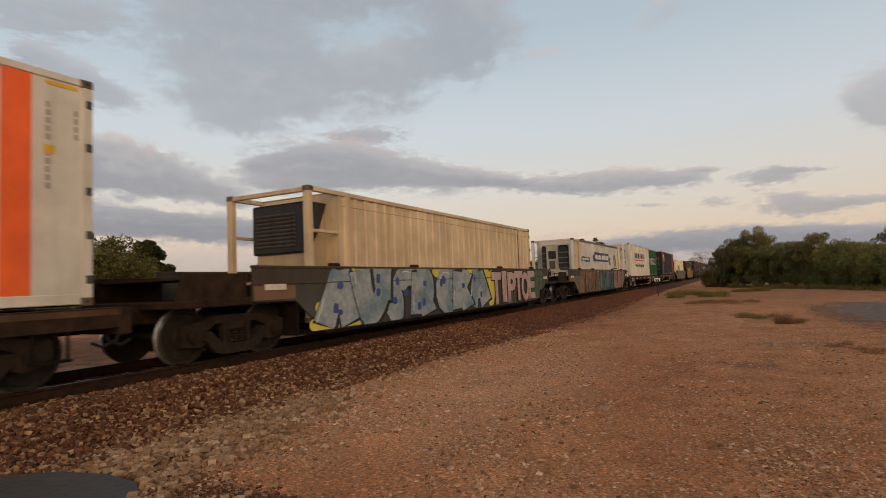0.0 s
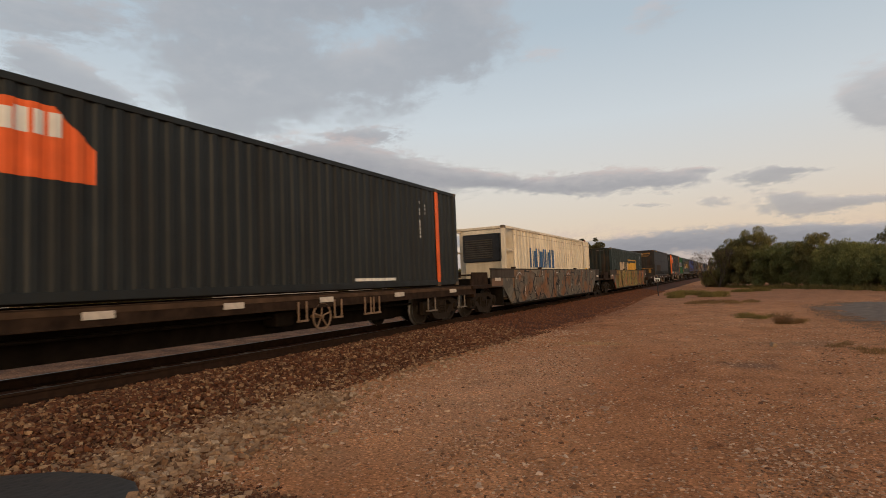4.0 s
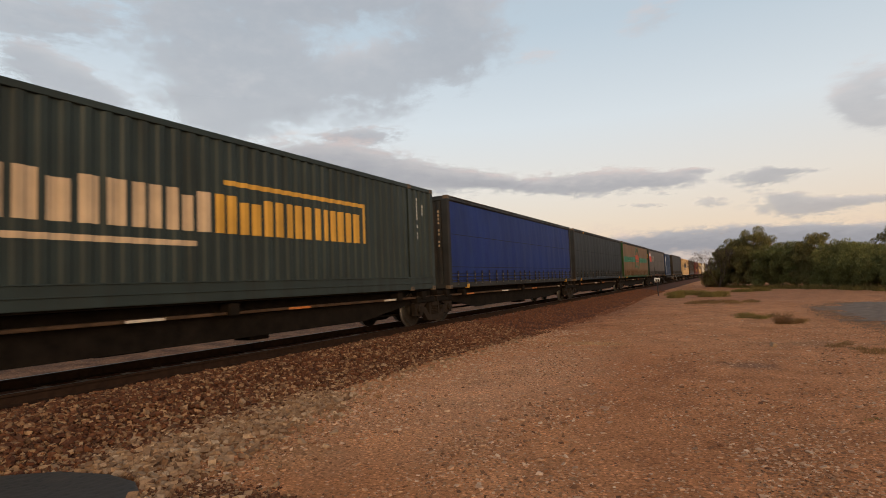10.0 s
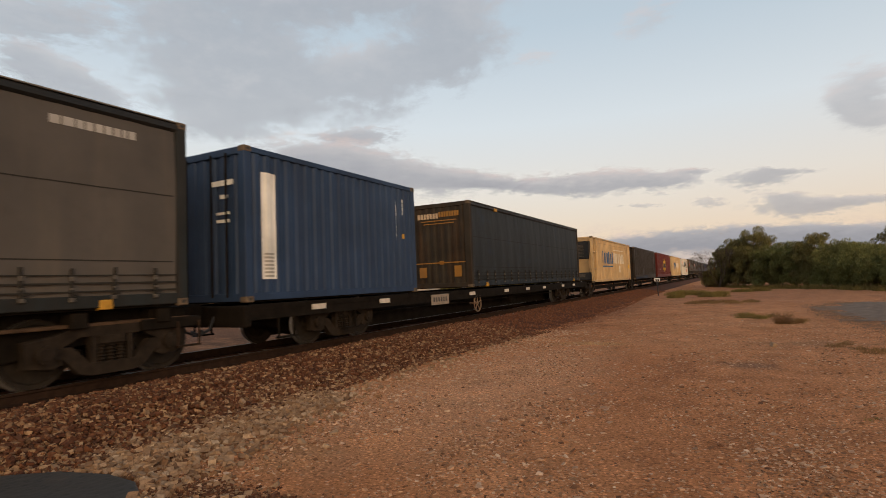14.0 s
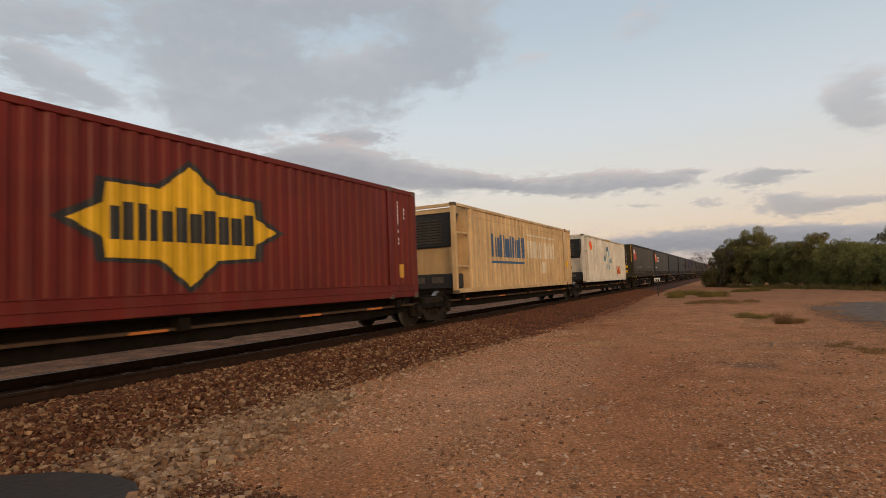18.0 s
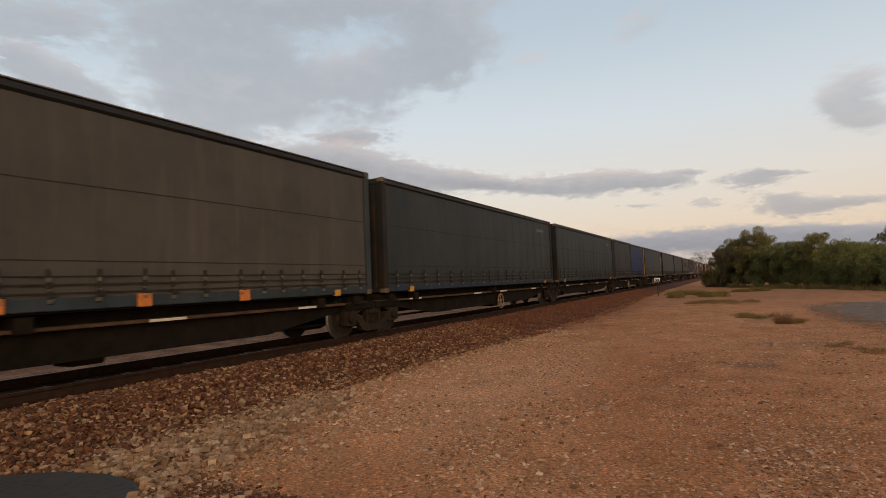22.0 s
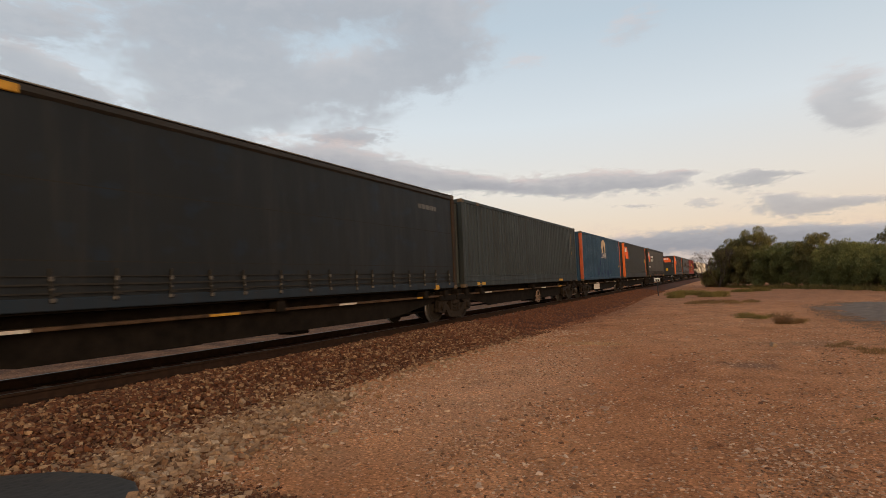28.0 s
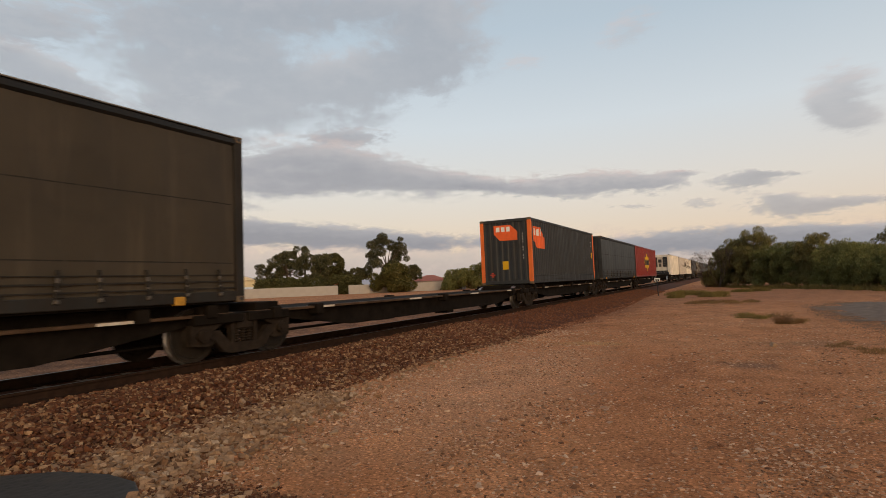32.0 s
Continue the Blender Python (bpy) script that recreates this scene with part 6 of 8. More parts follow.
cloud(1.6, -0.3, 0.88, 0.5, 3280, [(39.6, 13.1, 6.4, 1.91, -2, 1.0), (43.9, 10.7, 5.2, 1.23, 1, 0.9), (33.0, 11.5, 9.3, 1.73, -7, 1.0), (24.7, 10.6, 5.5, 0.75, -8, 0.8), (46.3, 12.3, 2.2, 0.65, 7, 0.6), (21.7, 10.2, 3.5, 0.52, -5, 0.5)])
cloud(1.9, -0.2, 0.75, 0.45, 3320, [(35.3, 15.4, 3.5, 0.84, 2, 1.0), (38.7, 15.3, 2.0, 0.44, 1, 0.5)])
cloud(1.9, -0.1, 0.85, 0.55, 3360, [(12.0, 9.5, 5.9, 1.18, -3, 1.0), (5.6, 9.2, 4.5, 0.7, -4, 0.9), (16.8, 9.3, 4.2, 0.69, -6, 0.8), (2.1, 9.6, 1.3, 0.26, -7, 0.6)])
cloud(1.9, -0.1, 0.72, 0.4, 3400, [(-2.7, 8.3, 2.5, 0.66, -3, 1.0), (-5.1, 8.6, 2.3, 0.25, -5, 0.8), (-3.8, 9.0, 1.1, 0.25, -8, 0.5)])
cloud(0.6, 0, 0.72, 0.42, 3440, [(-5.5, 5.4, 3.5, 0.89, -8, 1.0), (-8.9, 5.5, 3.0, 0.38, -2, 0.9), (-4.7, 6.4, 1.3, 0.4, -7, 0.6)])
cloud(1.4, 0, 0.5, 0.5, 3480, [(7.3, 6.8, 2.0, 0.22, -5, 0.8), (1.2, 6.6, 1.3, 0.47, -6, 0.9), (-2.8, 7.1, 2.0, 0.25, -7, 0.5), (5.6, 7.8, 1.3, 0.22, -6, 0.5), (53.3, 7.4, 1.7, 0.27, 1, 0.7)])
cloud(0.7, 0, 0.92, 0.25, 3520, [(64.5, 6.7, 13.1, 1.42, -3, 1.0), (50.3, 6.1, 12.4, 1.2, -6, 1.0), (37.3, 5.2, 11.0, 0.93, -5, 0.9), (74.6, 6.6, 7.2, 1.61, 3, 1.0), (30.3, 4.4, 7.1, 0.71, -2, 0.6)])
cloud(0.1, 0, 0.55, 0.72, 3620, [(60.0, 2.6, 26.0, 2.6, 0, 1.0), (25.0, 2.0, 26.0, 2.2, 0, 1.0), (-8.0, 1.6, 16.0, 1.8, 0, 1.0)], "thin grey-pink haze low over the horizon")
cloud(0.3, 0, 0.92, 0.2, 3560, [(8.1, 3.0, 5.7, 0.89, 0, 0.9), (-1.2, 2.8, 7.5, 1.14, -2, 1.0), (-9.5, 2.4, 5.9, 0.94, -3, 1.0), (-5.6, 3.3, 5.7, 0.39, -5, 0.6), (14.1, 2.6, 6.6, 0.69, -3, 0.7)])


# ---- far side of the line: wall, houses, trees, hills ----
def spot(bearing, dist):
    a = radians(bearing)
    return EYE.x - dist * math.sin(a), dist * math.cos(a)


def hills():
    f = Form()
    a, b = [], []
    for i in range(80):
        t = 70 - i * 1.1
        d = 4200
        x, y = spot(t, d)
        h = 20 + 75 * max(0, noise.noise((t * 0.09, 3, 0)) + 0.15) + 80 * math.exp(-((t - 50) / 4.0) ** 2) + 15 * noise.noise((t * 0.5, 1, 1))
        a.append((x, y, -5))
        b.append((x, y, max(2, h)))
    f.grid([a, b], 0, True)
    tagged(new("backdrop", f.mesh("backdrop", plain("hazy_hills", (0.2, 0.2, 0.25), 1.0, 0, 0.002, 0.15, 0))), "low hazy blue-grey hills far away", "", "", "structure")


hills()


def wall_panels():
    mat = plain("pale_panel", (0.38, 0.345, 0.31), 0.8, 0, 0.6, 0.08, 0.1)
    post = mat
    fence = empty("fence", "long pale grey panel fence beyond the railway", "fence")
    a, b = Vector(spot(62, 118)), Vector(spot(25.5, 127))
    n = 34
    d = (b - a) / n
    turn = math.degrees(math.atan2(d.y, d.x))
    pm = Form().box(0.006, d.length - 0.006, -0.03, 0.03, 0, 1.95, 0.004).mesh("panel", mat)
    qm = Form().box(-0.05, 0.05, 0.032, 0.12, 0, 1.9, 0.01).mesh("post", post)
    for i in range(n):
        p = a + d * i
        if i % 34 in (21,):
            continue
        part("panel", pm, None, fence, "", pose(p.x, p.y, 0, 0, 0, turn))
        part("post", qm, None, fence, "", pose(p.x, p.y, 0, 0, 0, turn))


wall_panels()


def house(bearing, dist, w, d, wall_h, roof_h, wall_c, roof_c, label, hip=True, turn=0.0):
    x, y = spot(bearing, dist)
    h = empty("house", label, "house", "", pose(x, y, 0, 0, 0, bearing + turn))
    wm, rm = plain("house_wall", wall_c, 0.85, 0, 1, 0.08), plain("house_roof", roof_c, 0.7, 0, 1.5, 0.15)
    part("wall", Form().box(-w / 2, w / 2, -d / 2, d / 2, 0, wall_h, 0.03), wm, h)
    f = Form()
    o, r = 0.5, (w / 2 - d / 2 if hip else w / 2 + 0.4)
    A, B, C, D = (-w / 2 - o, -d / 2 - o, wall_h), (w / 2 + o, -d / 2 - o, wall_h), (w / 2 + o, d / 2 + o, wall_h), (-w / 2 - o, d / 2 + o, wall_h)
    P, Q = (-r, 0, wall_h + roof_h), (r, 0, wall_h + roof_h)
    for q in ([A, B, Q, P], [C, D, P, Q], [B, C, Q], [D, A, P], [A, D, C, B]):
        f.face(q)
    part("roof", f, rm, h)
    glass = plain("dark_pane", (0.03, 0.035, 0.04), 0.15, 0, 2, 0.1, 0)
    for k in (-0.28, 0.05, 0.3):
        win = part("window", Form().box(k * w, k * w + 1.2, -d / 2 - 0.03, -d / 2 - 0.004, 0.95, 2.1, 0.01), wm, h)
        part("pane", Form().box(k * w + 0.08, k * w + 1.12, -d / 2 - 0.04, -d / 2 - 0.032, 1.03, 2.02), glass, win)
    return h


house(29.2, 150, 10, 8, 2.3, 1.6, (0.4, 0.36, 0.34), (0.3, 0.1, 0.07), "low house with a dull red hipped roof")
house(47.6, 172, 3.4, 6, 4.6, 1.2, (0.62, 0.5, 0.3), (0.6, 0.5, 0.34), "small cream gabled shed lit by the dusk", hip=False, turn=90)
house(46.6, 165, 9, 6, 1.9, 0.7, (0.7, 0.66, 0.6), (0.72, 0.68, 0.62), "low white shed behind the fence", hip=False)
house(69.0, 85, 9, 7, 2.6, 1.5, (0.5, 0.47, 0.42), (0.6, 0.58, 0.55), "low house with a pale metal roof", hip=False)

def leaves(rnd, blobs, count, size, slim=0.4, droop=0.0):
    """Loose small leaf sheets round the clump centres; blobs: (x, y, z, radius)."""
    g = np.random.default_rng(rnd.randint(0, 10 ** 6))
    B = np.array(blobs)
    pick = g.choice(len(B), count, p=B[:, 3] ** 2 / np.sum(B[:, 3] ** 2))
    d = g.normal(size=(count, 3))
    d /= np.linalg.norm(d, axis=1)[:, None]
    r = B[pick, 3] * (0.45 + 0.6 * g.random(count) ** 0.6)
    c = B[pick, :3] + d * r[:, None] * (1, 1, 0.85)
    u = g.normal(size=(count, 3))
    u[:, 2] = u[:, 2] * 0.7 - droop
    u /= np.linalg.norm(u, axis=1)[:, None]
    w = np.cross(u, g.normal(size=(count, 3)))
    w /= np.linalg.norm(w, axis=1)[:, None]
    s = size * g.uniform(0.6, 1.4, count)
    a, b = u * s[:, None], w * (s * slim)[:, None]
    v = np.stack([c - a, c + b * 0.8, c + a, c - b], 1).reshape(-1, 3)
    keep = np.repeat(np.stack([c - a, c + a], 1)[:, :, 2].min(1) > 0.02, 4)
    v = v[keep]
    fc = np.arange(len(v)).reshape(-1, 4)
    return v, fc


def tree(name, label, x, y, h, spread_x, trunk_h, n_blob, blob_r, count, size, mat, seed, flat=0.6, slim=0.4, droop=0.0, group="", lean=0.0, low=0.0):
    """Trunk, limbs and an uneven crown with gaps."""
    rnd = random.Random(seed)
    t = empty(name, label, "shrub" if name == "shrub" else "tree", group, pose(x, y, 0, 0, 0, rnd.uniform(0, 360)))
    f = Form()
    top = Vector((lean, 0, max(trunk_h, 0.3)))
    tr = max(0.05, h * 0.022)
    mid = Vector((lean * 0.3 + rnd.uniform(-0.1, 0.1), rnd.uniform(-0.1, 0.1), trunk_h * 0.5))
    f.tube((0, 0, -0.1), mid, tr * 1.25, tr, n=8)
    f.tube(mid, top, tr, tr * 0.8, n=8)
    blobs = []
    for i in range(n_blob):
        a = rnd.uniform(0, 2 * math.pi)
        rr = spread_x * math.sqrt(rnd.random()) * 0.85
        zc = trunk_h + (h - trunk_h) * (low + (1 - low) * rnd.random()) * (1 - 0.45 * (rr / spread_x) ** 2)
        br = blob_r * rnd.uniform(0.6, 1.25)
        zc = max(0.35 * br, min(h - br * 0.8, zc))
        blobs.append((rr * math.cos(a) + lean, rr * math.sin(a), zc, br))
    part("trunk", f, BARK, t)
    f = Form()
    for bx, by, bz, br in blobs[:18]:
        k = Vector((bx * 0.45, by * 0.45, top.z + (bz - top.z) * 0.45 + 0.1 * br))
        f.tube(top, k, tr * 0.5, tr * 0.3, n=6)
        f.tube(k, (bx, by, bz), tr * 0.3, tr * 0.08, n=5)
    part("limb", f, BARK, t)
    v, fc = leaves(rnd, blobs, count, size, slim, droop)
    me = bpy.data.meshes.new("crown")
    me.from_pydata(v.tolist(), [], fc.tolist())
    me.materials.append(mat)
    part("crown", me, None, t)
    return t


GUM = leafy("gum_leaf", (0.055, 0.058, 0.028), (0.165, 0.145, 0.076))
FARBUSH = leafy("far_bush_leaf", (0.06, 0.06, 0.024), (0.15, 0.135, 0.055))
PINE = leafy("pine_needle", (0.028, 0.036, 0.017), (0.062, 0.072, 0.032))
WATTLE = leafy("yellowing_leaf", (0.055, 0.058, 0.019), (0.19, 0.155, 0.055))
THICKET = leafy("thicket_leaf", (0.115, 0.118, 0.04), (0.25, 0.23, 0.088))
PEPPER = leafy("pepper_tree_leaf", (0.13, 0.115, 0.044), (0.27, 0.225, 0.095))
DRY = leafy("dry_grass", (0.15, 0.085, 0.04), (0.3, 0.185, 0.09))
GREENGRASS = leafy("green_grass", (0.13, 0.1, 0.032), (0.26, 0.19, 0.07))

FARTREES = "trees beyond the railway"
x, y = spot(63.9, 105)
tree("pine_tree", "broad dark green umbrella pine", x, y, 12.2, 6.4, 7.6, 80, 1.7, 42000, 0.24, PINE, 1, group=FARTREES, low=0.3)
x, y = spot(61.2, 47)
tree("shrub", "large rounded shrub with yellow-green leaves", x, y, 5.9, 4.6, 0.8, 90, 1.2, 52000, 0.14, WATTLE, 2, group=FARTREES, slim=0.3)
x, y = spot(57.5, 50)
tree("shrub", "dark green shrub beside a larger one", x, y, 4.3, 2.4, 0.6, 34, 0.9, 16000, 0.15, THICKET, 22, group=FARTREES, slim=0.3)
for i, (b, d, h, sp, th, cnt, mt, nm) in enumerate([
        (56.0, 95, 10.0, 3.4, 5.2, 9000, PINE, "dark tree with a rounded open crown"),
        (53.0, 75, 3.7, 3.4, 0.5, 7000, FARBUSH, "low dark green shrub by the fence"),
        (49.6, 140, 6.2, 4.5, 1.5, 8000, GUM, "olive-brown gum tree behind the fence"),
        (45.4, 140, 8.2, 4.0, 3.6, 6000, GUM, "tall thin gum tree with an open crown"),
        (43.6, 135, 10.6, 5.0, 5.0, 8000, GUM, "tall thin gum tree with an open crown"),
        (41.9, 142, 12.2, 4.6, 6.5, 7000, GUM, "tall thin gum tree with an open crown"),
        (40.5, 136, 9.4, 4.2, 3.6, 8000, GUM, "olive gum tree with a broad crown"),
        (44.6, 126, 4.0, 5.0, 0.4, 8000, FARBUSH, "low dark thicket behind the fence"),
        (38.0, 126, 4.4, 4.6, 0.4, 8000, FARBUSH, "low dark thicket behind the fence"),
        (39.3, 140, 10.2, 4.0, 3.0, 9000, FARBUSH, "dense dark gum tree"),
        (42.5, 128, 4.2, 5.5, 0.4, 8000, FARBUSH, "low dark thicket behind the fence"),
        (36.5, 140, 7.0, 3.6, 2.5, 7000, GUM, "rusty olive gum tree"),
        (33.6, 132, 14.0, 5.8, 5.5, 15000, GUM, "tall broad gum tree with a dark crown"),
        (33.0, 119, 6.2, 5.0, 0.6, 12000, WATTLE, "yellow-green shrub before the fence"),
        (30.9, 140, 6.6, 2.2, 3.0, 5000, GUM, "slim gum tree behind the fence"),
        (26.0, 120, 4.6, 4.5, 0.5, 8000, THICKET, "dark rounded shrub by the fence"),
        (23.0, 120, 5.8, 5.0, 0.5, 8000, THICKET, "dark thicket beside the line"),
        (19.0, 125, 6.2, 5.5, 0.5, 8000, THICKET, "dark thicket beside the line"),
        (15.8, 130, 7.0, 5.5, 0.5, 8000, THICKET, "dark thicket beside the line"),
        (12.6, 135, 11.6, 4.0, 4.5, 8000, GUM, "tall gum tree beyond the train")]):
    x, y = spot(b, d)
    tree("tree" if h > 5 else "shrub", nm, x, y, h, sp, th, 40 if mt is not GUM else 34, max(0.7, sp * (0.27 if mt is not GUM else 0.2)), int(cnt * 1.5) if mt is not GUM else int(cnt * 1.1), 0.27 if mt is not GUM else 0.2, mt, 40 + i, group=FARTREES)

# thicket on the near side, right of the line
NEARTREES = "thicket beside the dirt yard"
for i, (x, y, h, sp, cnt, nm) in enumerate([
        (8.1, 68, 4.2, 1.7, 12000, "drooping olive green pepper tree"),
        (9.3, 67, 5.2, 2.1, 18000, "drooping olive green pepper tree"),
        (10.9, 64, 6.1, 2.3, 24000, "drooping olive green pepper tree"),
        (12.7, 62, 4.2, 2.3, 16000, "dense olive green shrub"),
        (14.1, 60, 4.2, 2.3, 16000, "dense olive green shrub"),
        (15.6, 57.6, 4.7, 2.2, 18000, "dense dark green shrub with a ragged top"),
        (16.9, 54.5, 3.9, 2.4, 16000, "dense olive green shrub"),
        (17.9, 51.3, 3.2, 2.4, 16000, "dense olive green shrub"),
        (18.9, 48, 2.9, 2.4, 16000, "dense olive green shrub"),
        (20.0, 45, 2.8, 2.6, 16000, "dense olive green shrub"),
        (20.9, 57.5, 5.3, 1.6, 10000, "tall dark tree at the end of the thicket"),
        (13.5, 68, 4.2, 3.0, 10000, "dense dark green shrub"),
        (18.3, 61, 3.8, 3.2, 10000, "dense dark green shrub"),
        (21.5, 54, 3.3, 3.4, 10000, "dense dark green shrub"),
        (7.2, 66.5, 1.9, 1.5, 8000, "low straggling olive shrub at the end of the thicket")]):
    tree("shrub", nm, x, y, h, sp, 0.4, 130, sp * 0.2, int(cnt * 1.5), 0.115, PEPPER if i in (0, 1, 2, 5, 10, 14) else THICKET, 70 + i, group=NEARTREES, slim=0.17, droop=1.3)


def bare_bush(x, y, h, seed):
    rnd = random.Random(seed)
    t = empty("bare_shrub", "leafless grey twiggy shrub beside the line", "shrub", NEARTREES, pose(x, y, 0))
    f = Form()

    def grow(p, d, l, r, k):
        q = p + d * l
        f.tube(p, q, r, r * 0.6, n=4, caps=False)
        if k > 0:
            for _ in range(3):
                grow(q, (d + Vector((rnd.uniform(-0.7, 0.7), rnd.uniform(-0.7, 0.7), rnd.uniform(-0.2, 0.4)))).normalized(), l * 0.72, r * 0.6, k - 1)
    for _ in range(4):
        grow(Vector((0, 0, 0)), Vector((rnd.uniform(-0.6, 0.6), rnd.uniform(-0.6, 0.6), 1)).normalized(), h * 0.33, 0.05, 4)
    part("twig", f, BARK, t)


bare_bush(6.3, 66, 3.9, 3)
bare_bush(7.6, 65, 4.8, 5)


def grass(name, label, spots, blades, tall, mat, seed, wide=0.012):
    """Tufts of grass as one piece of stuff; spots: (x, y, radius)."""
    rnd = random.Random(seed)
    v, f = [], []
    for x, y, r in spots:
        for _ in range(int(blades * r)):
            a, q = rnd.uniform(0, 6.283), r * math.sqrt(rnd.random()) * rnd.uniform(0.5, 1)
            px, py = x + q * math.cos(a), y + q * math.sin(a)
            pz = height(px, py) - 0.01
            hh = tall * rnd.uniform(0.3, 1.0) * (1.1 - 0.6 * q / r)
            lx, ly = rnd.gauss(0, 0.35) * hh, rnd.gauss(0, 0.35) * hh
            b = rnd.uniform(0, 3.14)
            wx, wy = wide * math.cos(b), wide * math.sin(b)
            i = len(v)
            v += [(px - wx, py - wy, pz), (px + wx, py + wy, pz), (px + lx, py + ly, pz + hh)]
            f.append((i, i + 1, i + 2))
    me = bpy.data.meshes.new(name)
    me.from_pydata(v, [], f)
    me.materials.append(mat)
    return tagged(new(name, me), label, "grass", "", "stuff")


rg = random.Random(12)
grass("green_grass", "low green grass in flat clumps", [(6.7 + rg.uniform(-1.7, 1.5), 43 + rg.uniform(-3, 4), rg.uniform(0.4, 1.1)) for _ in range(20)] + [(9.5, 49, 1.0), (10.6, 50, 1.2)], 1100, 0.42, GREENGRASS, 1, 0.011)
grass("green_grass", "thin green grass beside a dead shrub", [(9.6 + rg.uniform(-0.5, 0.5), 22 + rg.uniform(-0.9, 0.9), rg.uniform(0.2, 0.4)) for _ in range(9)], 700, 0.2, GREENGRASS, 7, 0.005)
grass("dry_grass", "dry brown grass in thin clumps", [(8.4 + rg.uniform(-1.3, 1.4), 31.5 + rg.uniform(-1.6, 1.6), rg.uniform(0.3, 0.7)) for _ in range(18)] + [(10.3 + rg.uniform(-0.5, 0.6), 19.6 + rg.uniform(-0.6, 0.6), rg.uniform(0.15, 0.3)) for _ in range(6)], 800, 0.2, DRY, 2, 0.005)
grass("dry_grass", "low dry brown tufts in the dirt", [(10.75, 13.9, 0.22), (11.0, 14.3, 0.2), (11.2, 12.9, 0.32), (11.45, 13.2, 0.36), (11.7, 13.0, 0.3), (11.1, 13.5, 0.2)], 900, 0.15, DRY, 9, 0.004)
grass("verge_grass", "dry grass along the foot of the thicket", [(6.8 + 10.7 * k / 40 + rg.uniform(-0.4, 1.2), 68 - 24 * k / 40 + rg.uniform(-0.5, 1.5), rg.uniform(0.5, 1.0)) for k in range(41)] + [(17.5 + k * 0.9, 44 - k * 1.6, 1.0) for k in range(10)], 240, 0.5, GREENGRASS, 3, 0.02)
grass("small_tuft", "tiny green tuft in the dirt", [(10.16, 7.35, 0.07), (10.25, 7.42, 0.05)], 900, 0.05, GREENGRASS, 4, 0.004)
bush = empty("dry_shrub", "small brown dead shrub in the dirt", "shrub", "", pose(10.2, 19.5, 0))
f = Form()
for _ in range(520):
    a, q = rg.uniform(0, 6.28), rg.uniform(0.1, 0.42)
    f.tube((0.1 * math.cos(a), 0.1 * math.sin(a), 0), (q * math.cos(a), q * math.sin(a), rg.uniform(0.06, 0.4)), 0.003, 0.001, n=3, caps=False)
part("twig", f, plain("dead_twig", (0.24, 0.14, 0.075), 0.95, 0, 9, 0.3), bush)

# grey gravel road at the far edge of the yard
road_pts = [(12.0, 27.4), (13.6, 31.2), (16.0, 31.0), (40.0, 27.0), (60, 20), (60, 4), (30, 6), (14.2, 11.5), (12.5, 16.6), (11.9, 22.6)]


def within(x, y):
    inside = False
    for (a, b), (c, d) in zip(road_pts, road_pts[1:] + road_pts[:1]):
        if (b > y) != (d > y) and x < a + (c - a) * (y - b) / (d - b):
            inside = not inside
    return inside


def road_spot(i, j):
    x, y = 10.9 + i * 0.4 + 0.14 * noise.noise((i * 1.7, j * 1.7, 4)), 3.0 + j * 0.4 + 0.14 * noise.noise((i * 1.9, j * 1.9, 9))
    return x, y, height(x, y) + 0.012


f = Form()
for i in range(122):
    for j in range(74):
        q = 0.9 * noise.noise((i * 0.31, j * 0.31, 6)) + 0.5 * noise.noise((i * 0.9, j * 0.9, 2))
        if within(10.9 + i * 0.4 + q, 3.0 + j * 0.4 + q):
            f.face([road_spot(i, j), road_spot(i + 1, j), road_spot(i + 1, j + 1), road_spot(i, j + 1)])
tagged(new("road", f.mesh("road", plain("grey_gravel", (0.175, 0.132, 0.108), 1.0, 0, 3, 0.3, 0.6, spec=0.02))), "dark grey gravel road surface", "", "", "structure")

STONE_GREY = pebble("grey_stone", [(0.19, 0.13, 0.098), (0.22, 0.145, 0.105), (0.17, 0.115, 0.085), (0.3, 0.17, 0.105)])


def road_edge(rnd):
    k = rnd.choice((8, 9, 7, 8, 9, 0))
    (a, b), (c, d) = road_pts[k], road_pts[(k + 1) % len(road_pts)]
    u = rnd.random()
    x, y = a + (c - a) * u + rnd.gauss(0, 0.35), b + (d - b) * u + rnd.gauss(0, 0.5)
    return x, y, height(x, y) + 0.012


stones("road_grit", 5000, road_edge, lambda r: r.uniform(0.012, 0.04), STONE_GREY, "grey grit that thins out at the road's edge", 14)

# play hoops that show over the fence
x, y = spot(38.3, 134)
ph = empty("play_frame", "orange hooped play frame behind the fence", "play frame", "", pose(x, y, 0, 0, 0, 38))
for k in (-1.2, 1.2):
    f = Form()
    pts = [(k + 1.1 * math.cos(math.pi * i / 12), 0, 2.2 + 1.9 * math.sin(math.pi * i / 12)) for i in range(13)]
    for p, q in zip(pts, pts[1:]):
        f.tube(p, q, 0.06, n=6)
    part("hoop", f, HANDWHEEL, ph)
part("beam", Form().box(-2.6, 2.6, -0.1, 0.1, 2.2, 2.5, 0.02), paint((0.4, 0.13, 0.05), 0.2, 0.6, 0.1), ph)
for k in (-2.3, 0.0, 2.3):
    part("post", Form().box(k - 0.06, k + 0.06, -0.06, 0.06, 0, 2.2, 0.01), HANDWHEEL, ph)

